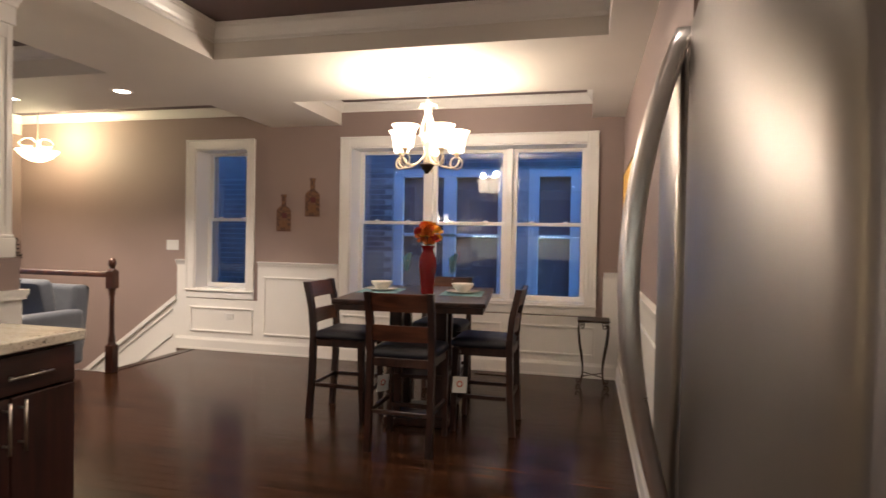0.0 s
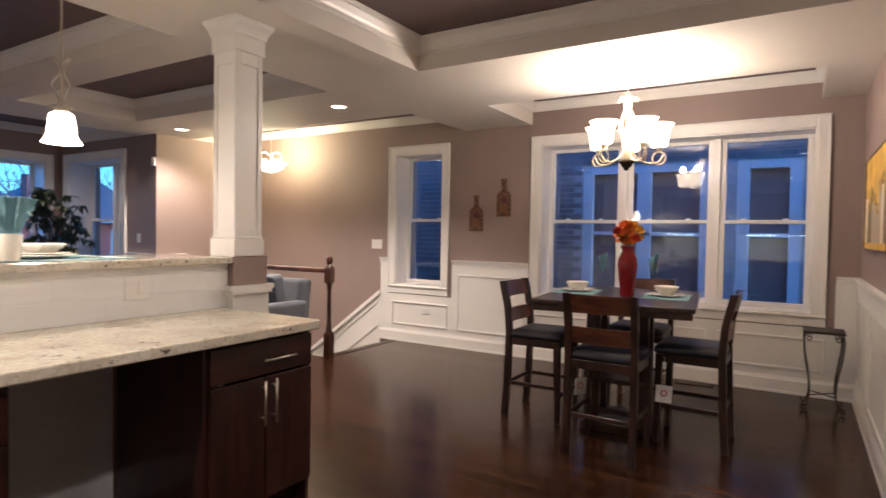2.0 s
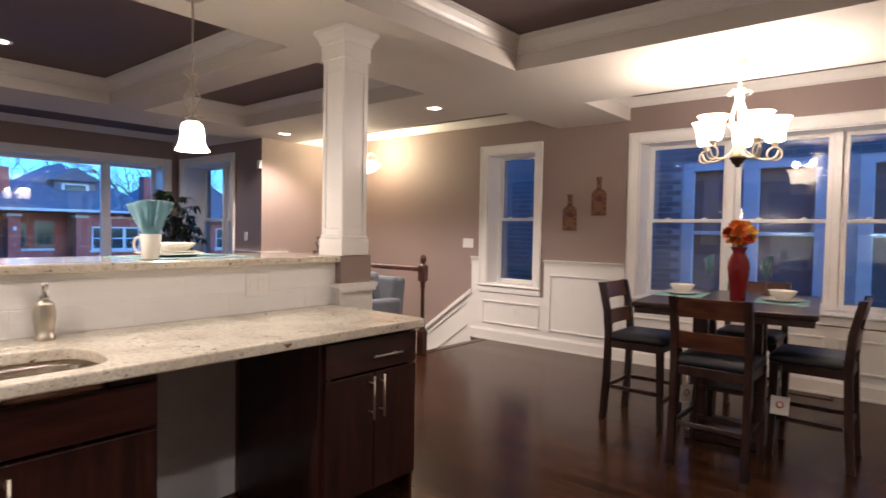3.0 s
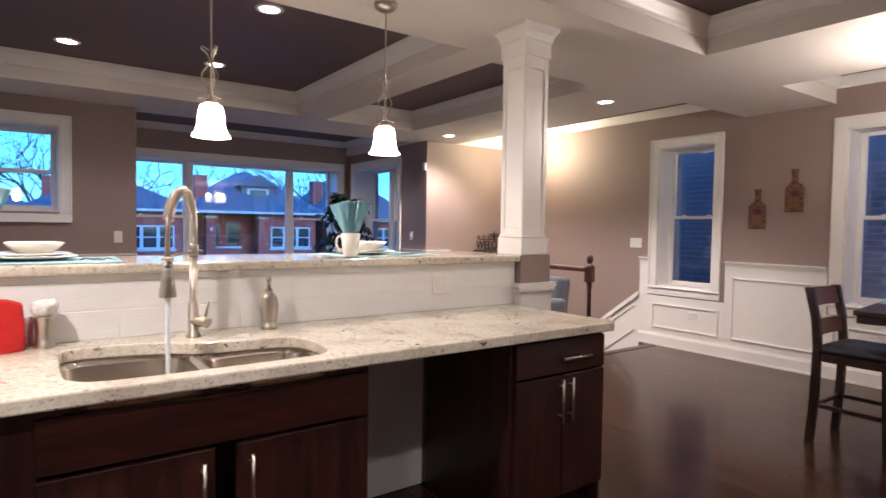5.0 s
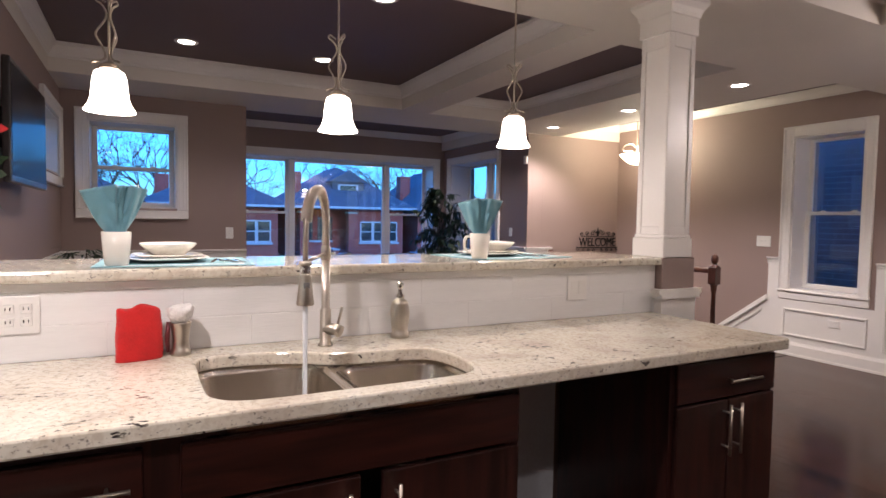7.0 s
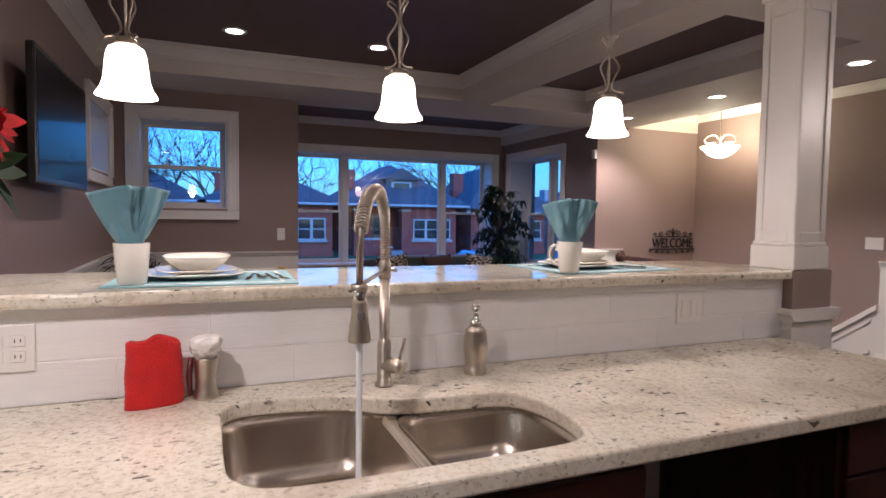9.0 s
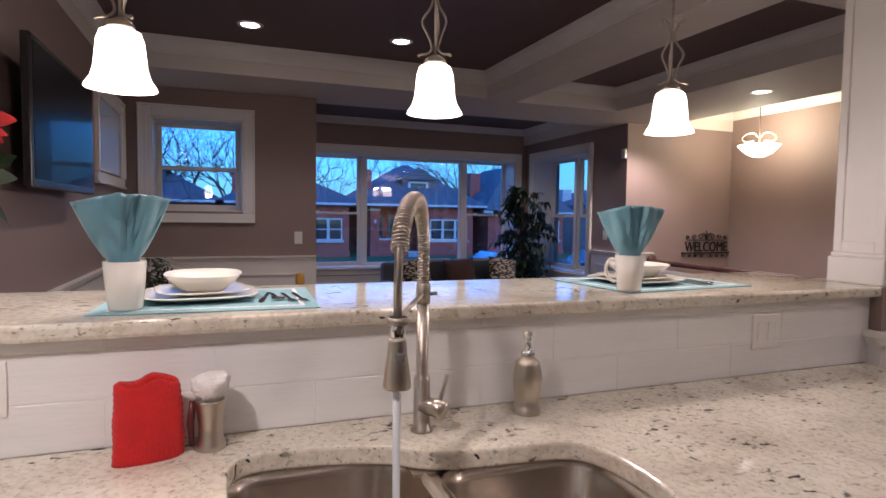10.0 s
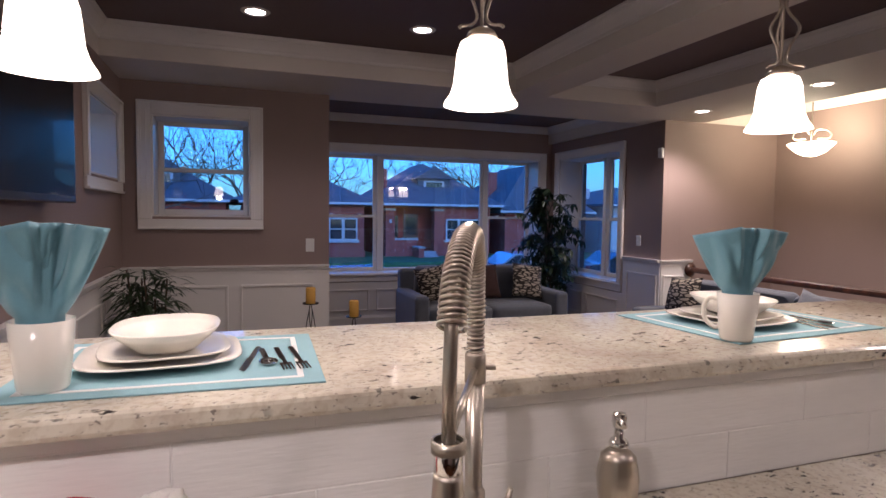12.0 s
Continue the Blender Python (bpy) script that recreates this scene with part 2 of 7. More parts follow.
SINKSTEEL = material("satin_sink_steel", (0.58, 0.52, 0.455), 0.24, 1.0, vary=0.05, scale=4, bump=0.04, bump_scale=60)
NICKEL = material("brushed_nickel", (0.50, 0.45, 0.385), 0.34, 1.0, vary=0.05, scale=12)
CHROME = material("polished_chrome", (0.75, 0.74, 0.72), 0.06, 1.0, vary=0.02, scale=12)
IVORYMETAL = material("ivory_painted_metal", (0.66, 0.58, 0.44), 0.4, vary=0.12, scale=25)
LEATHER = material("black_leather", (0.012, 0.012, 0.020), 0.38, vary=0.15, scale=10, bump=0.2, bump_scale=120)
CERAMIC = material("white_glazed_ceramic", (0.80, 0.77, 0.70), 0.2, vary=0.02, scale=6)
TEAL = material("teal_cotton", (0.125, 0.285, 0.35), 0.85, vary=0.10, scale=9, bump=0.25, bump_scale=420, sheen=0.3)
TEALMAT = material("teal_placemat_cloth", (0.24, 0.42, 0.47), 0.85, vary=0.08, scale=14, bump=0.25, bump_scale=420)
WHITECLOTH = material("white_cotton", (0.75, 0.74, 0.72), 0.9, vary=0.05, scale=16, bump=0.3, bump_scale=300)
REDTOWEL = material("red_terry_cloth", (0.56, 0.014, 0.012), 0.95, vary=0.18, scale=20, bump=0.9, bump_scale=190, sheen=0.1)
FLUFF = material("white_fluffy_wool", (0.80, 0.77, 0.74), 0.95, vary=0.08, scale=30, bump=1.0, bump_scale=150, sheen=0.4)
MAROON = material("maroon_plastic", (0.10, 0.012, 0.014), 0.3, vary=0.05)
BLACKIRON = material("black_wrought_iron", (0.018, 0.016, 0.015), 0.5, 0.6, vary=0.2, scale=40)
BROWNIRON = material("antique_brown_iron", (0.06, 0.042, 0.03), 0.5, 0.7, vary=0.25, scale=40)
SCREEN = screen_material("black_tv_screen")
BLACKPLASTIC = material("black_gloss_plastic", (0.012, 0.012, 0.013), 0.22, vary=0.05)
PLASTIC = material("white_switch_plastic", (0.78, 0.76, 0.73), 0.3, vary=0.02)
SOFA = material("slate_blue_upholstery", (0.105, 0.115, 0.135), 0.92, vary=0.14, scale=14, bump=0.35, bump_scale=340, sheen=0.3)
BROWNCLOTH = material("brown_throw_cloth", (0.055, 0.025, 0.02), 0.9, vary=0.15, scale=10, bump=0.3, bump_scale=250)
LEAFCLOTH = two_tone_material("leaf_print_cloth", (0.02, 0.014, 0.012), (0.42, 0.36, 0.28), 17, at=0.11)
LEAF = material("dark_green_leaf", (0.022, 0.045, 0.018), 0.42, vary=0.45, scale=9)
BAMBOOLEAF = material("bamboo_leaf", (0.028, 0.05, 0.02), 0.5, vary=0.4, scale=9)
BARK = material("grey_brown_bark", (0.10, 0.07, 0.05), 0.85, vary=0.3, scale=20, bump=0.5, bump_scale=70)
POT = material("dark_ceramic_pot", (0.03, 0.022, 0.018), 0.4, vary=0.2, scale=10)
WAX = material("amber_wax", (0.55, 0.30, 0.05), 0.5, vary=0.15, scale=18)
REDGLAZE = material("red_glazed_vase", (0.22, 0.010, 0.012), 0.12, vary=0.12, scale=8)
PETALS = [material(n, c, 0.7, vary=0.3, scale=30) for n, c in (("red_petal", (0.42, 0.03, 0.012)), ("orange_petal", (0.62, 0.14, 0.012)), ("yellow_petal", (0.75, 0.36, 0.02)))]
POINSETTIA = material("poinsettia_red", (0.50, 0.012, 0.012), 0.6, vary=0.25, scale=20)
PAPER = material("white_paper_tag", (0.75, 0.74, 0.72), 0.7, vary=0.04)
TAGRED = material("red_tag_print", (0.60, 0.10, 0.06), 0.6, vary=0.06)
BRICK = material("weathered_brown_brick", (0.16, 0.125, 0.11), 0.85, vary=0.4, scale=5, bump=0.5, bump_scale=60)
REDBRICK = material("red_house_brick", (0.34, 0.075, 0.05), 0.85, vary=0.25, scale=4, bump=0.3, bump_scale=30)
MORTAR = material("grey_mortar", (0.26, 0.25, 0.24), 0.9, vary=0.2, scale=20)
STONE = material("pale_limestone", (0.42, 0.40, 0.37), 0.8, vary=0.15, scale=8)
SHINGLE = material("grey_asphalt_shingle", (0.10, 0.10, 0.105), 0.9, vary=0.35, scale=3, bump=0.6, bump_scale=14)
SIDING = material("pale_painted_siding", (0.45, 0.45, 0.44), 0.6, vary=0.1, scale=4)
DARKGLASS = material("dark_window_glass", (0.02, 0.022, 0.025), 0.05, vary=0.02)
CURTAIN = material("brown_blind_behind_glass", (0.16, 0.12, 0.11), 0.12, vary=0.1, scale=3)
GRASS = material("dull_winter_grass", (0.055, 0.115, 0.03), 0.95, vary=0.4, scale=3, bump=0.6, bump_scale=30)
CONCRETE = material("grey_concrete", (0.32, 0.31, 0.30), 0.85, vary=0.15, scale=4, bump=0.2, bump_scale=40)
ASPHALT = material("dark_asphalt", (0.05, 0.05, 0.052), 0.85, vary=0.2, scale=5, bump=0.3, bump_scale=60)
CARPAINT = material("silver_blue_car_paint", (0.35, 0.38, 0.42), 0.25, 0.3, vary=0.03, coat=0.6)
DARKCAR = material("dark_car_paint", (0.03, 0.03, 0.04), 0.25, 0.2, vary=0.03, coat=0.6)
GREYRUBBER = material("grey_rubber", (0.14, 0.135, 0.13), 0.55, vary=0.1)
RUBBER = material("black_rubber", (0.012, 0.012, 0.012), 0.8, vary=0.1)
TAILLIGHT = material("red_tail_lens", (0.30, 0.01, 0.01), 0.2, vary=0.05)
WHITEAPPLIANCE = material("white_cabinet_paint", (0.70, 0.68, 0.64), 0.35, vary=0.03)
DRYWALL = material("grey_drywall", (0.74, 0.76, 0.80), 0.85, vary=0.08, scale=4)
BOTTLEART = two_tone_material("collaged_bottle_print", (0.07, 0.025, 0.018), (0.16, 0.075, 0.035), 14, rough=0.5, at=0.05)
CANVAS = material("yellow_painted_canvas", (0.62, 0.36, 0.05), 0.6, vary=0.45, scale=7, bump=0.2, bump_scale=90)
LABELART = material("ochre_label_print", (0.17, 0.075, 0.028), 0.5, vary=0.3, scale=30)
GLASS = glass_material("window_glass")
WINEGLASS = glass_material("clear_wine_glass", (0.95, 0.97, 0.96))
WATER = material("aerated_running_water", (0.80, 0.84, 0.88), 0.15, vary=0.1, scale=60, stretch=(1, 1, 0.1))
SHADE = glow_material("lit_frosted_glass", (1.0, 0.80, 0.58), 6.0)
CHANDSHADE = glow_material("lit_chandelier_glass", (1.0, 0.80, 0.56), 5.0)
DOWNLENS = glow_material("lit_downlight_lens", (1.0, 0.86, 0.70), 14.0)
BOWLGLASS = glow_material("lit_alabaster_bowl", (1.0, 0.83, 0.52), 11.0)
STRIP = glow_material("lit_under_cabinet_strip", (0.80, 1.0, 0.92), 12.0)

# ---- mesh helpers ----


def box(bm, x0, x1, y0, y1, z0, z1, bevel=0.0, seg=1):
    r = bmesh.ops.create_cube(bm, size=1.0)
    vs = r["verts"]
    for v in vs:
        v.co = ((x0 + x1) / 2 + v.co.x * (x1 - x0), (y0 + y1) / 2 + v.co.y * (y1 - y0), (z0 + z1) / 2 + v.co.z * (z1 - z0))
    if bevel:
        es = list({e for v in vs for e in v.link_edges})
        bmesh.ops.bevel(bm, geom=es, offset=bevel, segments=seg, affect="EDGES", profile=0.5)
    return bm


def boxed(*dims, bevel=0.0, seg=1):
    return box(bmesh.new(), *dims, bevel=bevel, seg=seg)


def lathe(profile, n=24, at=(0, 0, 0), bm=None, smooth=True):
    """Turns (radius, height) pairs round the z axis."""
    bm = bm or bmesh.new()
    rings = []
    for r, z in profile:
        if r < 1e-5:
            rings.append([bm.verts.new((at[0], at[1], at[2] + z))])
        else:
            rings.append([bm.verts.new((at[0] + r * math.cos(2 * math.pi * i / n), at[1] + r * math.sin(2 * math.pi * i / n), at[2] + z)) for i in range(n)])
    for a, b in zip(rings, rings[1:]):
        for i in range(n):
            j = (i + 1) % n
            q = [a[i % len(a)], a[j % len(a)], b[j % len(b)], b[i % len(b)]]
            q = list(dict.fromkeys(q))
            if len(q) > 2:
                try:
                    bm.faces.new(q).smooth = smooth
                except ValueError:
                    pass
    bmesh.ops.recalc_face_normals(bm, faces=bm.faces)
    return bm


def tube(points, radius, n=8, bm=None, cap=True):
    """A round bar along points; radius may be one number or one for each point."""
    bm = bm or bmesh.new()
    pts = [Vector(p) for p in points]
    rad = radius if isinstance(radius, (list, tuple)) else [radius] * len(pts)
    rings, side = [], None
    for i, p in enumerate(pts):
        d = (pts[min(i + 1, len(pts) - 1)] - pts[max(i - 1, 0)]).normalized()
        if side is None:
            side = d.orthogonal().normalized()
        side = (side - d * side.dot(d)).normalized()
        up = d.cross(side)
        rings.append([bm.verts.new(p + rad[i] * (side * math.cos(2 * math.pi * k / n) + up * math.sin(2 * math.pi * k / n))) for k in range(n)])
    for a, b in zip(rings, rings[1:]):
        for k in range(n):
            bm.faces.new((a[k], a[(k + 1) % n], b[(k + 1) % n], b[k])).smooth = True
    if cap:
        bm.faces.new(rings[0][::-1])
        bm.faces.new(rings[-1])
    return bm


def curve_points(points, steps=8):
    """A smooth line through points."""
    p = [Vector(q) for q in points]
    p = [2 * p[0] - p[1]] + p + [2 * p[-1] - p[-2]]
    out = []
    for i in range(1, len(p) - 2):
        for k in range(steps):
            t = k / steps
            a, b, c, d = p[i - 1:i + 3]
            out.append(0.5 * (2 * b + (c - a) * t + (2 * a - 5 * b + 4 * c - d) * t * t + (3 * b - a - 3 * c + d) * t ** 3))
    return out + [p[-2]]


def rounded(x0, x1, y0, y1, r, n=5):
    pts = []
    for cx, cy, a in ((x1 - r, y1 - r, 0), (x0 + r, y1 - r, 90), (x0 + r, y0 + r, 180), (x1 - r, y0 + r, 270)):
        for k in range(n + 1):
            t = radians(a + 90 * k / n)
            pts.append((cx + r * math.cos(t), cy + r * math.sin(t)))
    return pts


def loft(loops, bm=None, cap0=True, cap1=True, smooth=True):
    """Joins closed loops of equal length, each a list of (x, y, z)."""
    bm = bm or bmesh.new()
    rs = [[bm.verts.new(p) for p in lp] for lp in loops]
    n = len(rs[0])
    for a, b in zip(rs, rs[1:]):
        for k in range(n):
            bm.faces.new((a[k], a[(k + 1) % n], b[(k + 1) % n], b[k])).smooth = smooth
    if cap0:
        bm.faces.new(rs[0][::-1])
    if cap1:
        bm.faces.new(rs[-1])
    bmesh.ops.recalc_face_normals(bm, faces=bm.faces)
    return bm


def prism(outline, axis, a, b, bm=None):
    """A straight prism of a 2D outline: axis 'x', 'y' or 'z' from a to b."""
    def put(u, v, w):
        return {"x": (w, u, v), "y": (u, w, v), "z": (u, v, w)}[axis]
    return loft([[put(u, v, a) for u, v in outline], [put(u, v, b) for u, v in outline]], bm=bm, smooth=False)


def moved(bm, m):
    bmesh.ops.transform(bm, matrix=m, verts=bm.verts)
    return bm


def mesh_of(bm, mat):
    me = bpy.data.meshes.new("mesh")
    bm.to_mesh(me)
    bm.free()
    me.materials.append(mat)
    return me


def part(name, bm, mat, parent, label=""):
    ob = new(name, mesh_of(bm, mat))
    ob.parent = parent
    return tagged(ob, label) if label else ob


def thing(name, label, category, at=(0, 0, 0), rz=0, group=""):
    ob = new(name)
    ob.empty_display_size = 0.1
    ob.matrix_basis = pose(*at, 0, 0, rz)
    return tagged(ob, label, category, group)


def setting(name, bm, mat, label, category):
    return tagged(new(name, mesh_of(bm, mat)), label, category, kind="structure")


def single(name, bm, mat, label, category, at=(0, 0, 0), rz=0, group=""):
    ob = new(name, mesh_of(bm, mat))
    ob.matrix_basis = pose(*at, 0, 0, rz)
    return tagged(ob, label, category, group)

# ---- the large structure ----
DY, RX, LX, HX, BX, SY, WY, KY = 6.188, 1.13, -6.288, -6.162, -8.558, 4.598, -0.60, -1.60
BAYY = 1.053
SOFFIT, TRAYZ = 2.54, 2.775


def wall_boxes(u0, u1, z0, z1, holes, thick=0.44):
    """A wall in its own frame: u along it, v outward from its room face, with openings (u0, u1, z0, z1)."""
    bm = bmesh.new()
    us = sorted({u0, u1, *[h[0] for h in holes], *[h[1] for h in holes]})
    for a, b in zip(us, us[1:]):
        cut = sorted((h[2], h[3]) for h in holes if h[0] <= a and h[1] >= b)
        z = z0
        for c, d in cut:
            if c > z:
                box(bm, a, b, 0, thick, z, c)
            z = d
        if z < z1:
            box(bm, a, b, 0, thick, z, z1)
    return bm


NORTH = Matrix.Translation((0, DY, 0))
SIDE = Matrix.Translation((0, SY, 0))
WEST = Matrix.Translation((LX, 0, 0)) @ pose(0, 0, 0, 0, 0, 90)
BAY = Matrix.Translation((BX, 0, 0)) @ pose(0, 0, 0, 0, 0, 90)
HALL = Matrix.Translation((HX, 0, 0)) @ pose(0, 0, 0, 0, 0, 90)
EAST = Matrix.Translation((RX, 0, 0)) @ pose(0, 0, 0, 0, 0, -90)
SOUTH = Matrix.Translation((0, WY, 0)) @ pose(0, 0, 0, 0, 0, 180)

W_DIN = (-1.692, 0.797, 0.70, 2.30)
W_SMALL = (-3.616, -2.938, 0.70, 2.31)
W_WEST = (-0.377, 0.383, 1.449, 2.275)
W_BAY = (1.21, 4.397, 0.70, 2.29)
W_SIDE = (-8.31, -6.92, 0.70, 2.29)
W_SOUTH = (5.22, 6.15, 1.73, 2.24)

setting("wall_north", moved(wall_boxes(HX, RX + 0.24, -1.9, 2.95, [W_DIN, W_SMALL]), NORTH), PAINT, "taupe painted wall with white windows behind the dining table", "wall")
setting("wall_west", moved(wall_boxes(WY - 0.24, BAYY, -0.1, 2.95, [W_WEST]), WEST), PAINT, "taupe painted living room wall with a square window", "wall")
setting("wall_bay_front", moved(wall_boxes(BAYY - 0.24, SY + 0.24, -0.1, 2.95, [W_BAY]), BAY), PAINT, "taupe bay wall with a wide white triple window", "wall")
setting("wall_bay_side", moved(wall_boxes(BX, HX - 0.001, -0.1, 2.95, [W_SIDE]), SIDE), PAINT, "taupe bay side wall with a double window", "wall")
setting("wall_bay_return", boxed(BX, LX - 0.44, BAYY - 0.24, BAYY, -0.1, 2.95), PAINT, "taupe return wall of the bay", "wall")
setting("wall_hall", moved(wall_boxes(SY + 0.24, DY, -1.9, 2.95, []), HALL), PAINT, "taupe stair hall wall lit by a bowl lamp", "wall")
setting("wall_south", moved(wall_boxes(2.62, 6.30, -0.1, 2.95, [W_SOUTH]), SOUTH), PAINT, "taupe living room wall behind the television", "wall")
setting("wall_east", boxed(RX, RX + 0.24, 2.44, DY, -0.1, 2.95), PAINT, "taupe dining wall with a picture", "wall")
setting("wall_kitchen_east", boxed(1.95, 2.15, KY, 2.44, -0.1, 2.95), PAINT, "taupe kitchen wall behind the fridge", "wall")
setting("wall_kitchen_south", boxed(-2.62, 2.15, KY - 0.2, KY, -0.1, 2.95), PAINT, "taupe kitchen wall behind the range", "wall")
setting("wall_kitchen_return", boxed(-2.82, -2.62, KY, WY - 0.44, -0.1, 2.95), PAINT, "taupe wall corner beside the kitchen", "wall")
setting("wall_fridge_return", boxed(RX + 0.24, 1.95, 2.44, 2.60, -0.1, 2.95), PAINT, "taupe wall beside the fridge", "wall")

# Ceiling: a lowered white field with raised trays
TRAYS = [(-1.73, 0.90, 0.60, 3.88), (-1.80, 0.83, 5.12, DY), (HX + 0.004, -2.64, 5.10, DY), (-5.57, -2.62, WY + 0.004, 2.525), (-5.62, -2.75, 2.86, 4.02), (BX, -6.50, BAYY + 0.004, SY - 0.06)]
bm = bmesh.new()
xs = sorted({BX, LX, HX, RX + 0.3, 2.1, *[v for t in TRAYS for v in t[:2]]})
ys = sorted({KY, WY, BAYY, SY, DY, *[v for t in TRAYS for v in t[2:]]})
for xa, xb in zip(xs, xs[1:]):
    for ya, yb in zip(ys, ys[1:]):
        mx, my = (xa + xb) / 2, (ya + yb) / 2
        if not any(t[0] < mx < t[1] and t[2] < my < t[3] for t in TRAYS):
            box(bm, xa, xb, ya, yb, SOFFIT, 2.82)
bmesh.ops.remove_doubles(bm, verts=bm.verts, dist=1e-5)
seen_faces = {}
for f in bm.faces:
    seen_faces.setdefault(tuple(round(c, 4) for c in f.calc_center_median()), []).append(f)
bmesh.ops.delete(bm, geom=[f for fs in seen_faces.values() if len(fs) > 1 for f in fs], context="FACES")
setting("ceiling", bm, CEIL, "white lowered ceiling with raised trays", "ceiling")
setting("ceiling_tray", boxed(BX - 0.2, 2.15, KY - 0.2, DY + 0.2, TRAYZ, TRAYZ + 0.08), TRAY, "dark plum painted tray ceiling", "ceiling")
setting("roof", boxed(BX - 0.3, 2.3, KY - 0.3, DY + 0.3, 2.96, 3.1), CEIL, "flat roof slab over the rooms", "roof")


def crown(x0, x1, y0, y1, big):
    prof = [(0.0, 2.605), (0.018, 2.612), (0.020, 2.640), (0.040, 2.655), (0.060, 2.685), (0.105, 2.735), (0.128, 2.745), (0.132, 2.760), (0.142, 2.764), (0.144, 2.786), (0.0, 2.786)]
    k = 0.75 if big else 0.62
    prof = [(d * k * 0.6, 2.772 - (2.786 - z) * (k - 0.08)) for d, z in prof]
    loops = [[(x0 + d, y0 + d, z), (x1 - d, y0 + d, z), (x1 - d, y1 - d, z), (x0 + d, y1 - d, z)] for d, z in prof]
    return loft(loops, cap0=False, cap1=False, smooth=False)


for i, (a, b, c, d) in enumerate(TRAYS):
    setting("trim_crown_%d" % (i + 1), crown(a + 0.003, b - 0.003, c + 0.003, d - 0.003, i in (0, 3)), TRIM, "white crown moulding round the ceiling tray", "moulding")

# Knee wall of the bar, column and its stub
setting("wall_bar", boxed(-2.30, -2.043, KY, 2.46, 0, 1.160), PAINT, "taupe knee wall under the bar", "wall")
stub = thing("wall_stub", "short taupe wall end with a white chair rail beside the counter", "wall", (0, 0, 0))
stub["kind"] = "structure"
part("wall_core", boxed(-2.30, -1.99, 2.462, 2.70, 0, 1.196), PAINT, stub)
part("chair_rail", prism([(2.44, 0.985), (2.44, 1.0), (2.425, 1.015), (2.425, 1.035), (2.735, 1.035), (2.735, 1.015), (2.72, 1.0), (2.72, 0.985)], "x", -2.32, -1.965), TRIM, stub, "white chair rail")
part("panel", boxed(-2.31, -1.982, 2.454, 2.708, 0, 0.985), TRIM, stub, "white painted panel")
column = thing("column", "white square panelled column standing on the bar", "column", (-2.105, 2.580, 1.198))
column["kind"] = "structure"
part("base", boxed(-0.108, 0.108, -0.108, 0.108, 0, 0.10, bevel=0.004), TRIM, column)
part("base_moulding", boxed(-0.102, 0.102, -0.102, 0.102, 0.10, 0.118, bevel=0.006, seg=2), TRIM, column)
part("shaft", boxed(-0.090, 0.090, -0.090, 0.090, 0.118, 1.16), TRIM, column)
for rz in (0, 90, 180, 270):
    bm = bmesh.new()
    box(bm, -0.094, -0.062, -0.097, -0.090, 0.118, 1.16, bevel=0.002)
    box(bm, 0.062, 0.094, -0.097, -0.090, 0.118, 1.16, bevel=0.002)
    box(bm, -0.062, 0.062, -0.097, -0.090, 1.09, 1.16, bevel=0.002)
    box(bm, -0.062, 0.062, -0.097, -0.090, 0.118, 0.16, bevel=0.002)
    part("raised_frame", moved(bm, pose(0, 0, 0, 0, 0, rz)), TRIM, column)
cap = [(0.098, 1.16), (0.104, 1.165), (0.104, 1.250), (0.110, 1.256), (0.113, 1.275), (0.122, 1.295), (0.136, 1.315), (0.140, 1.322), (0.140, 1.348)]
part("capital", loft([[(-r, -r, z), (r, -r, z), (r, r, z), (-r, r, z)] for r, z in cap], smooth=False), TRIM, column)


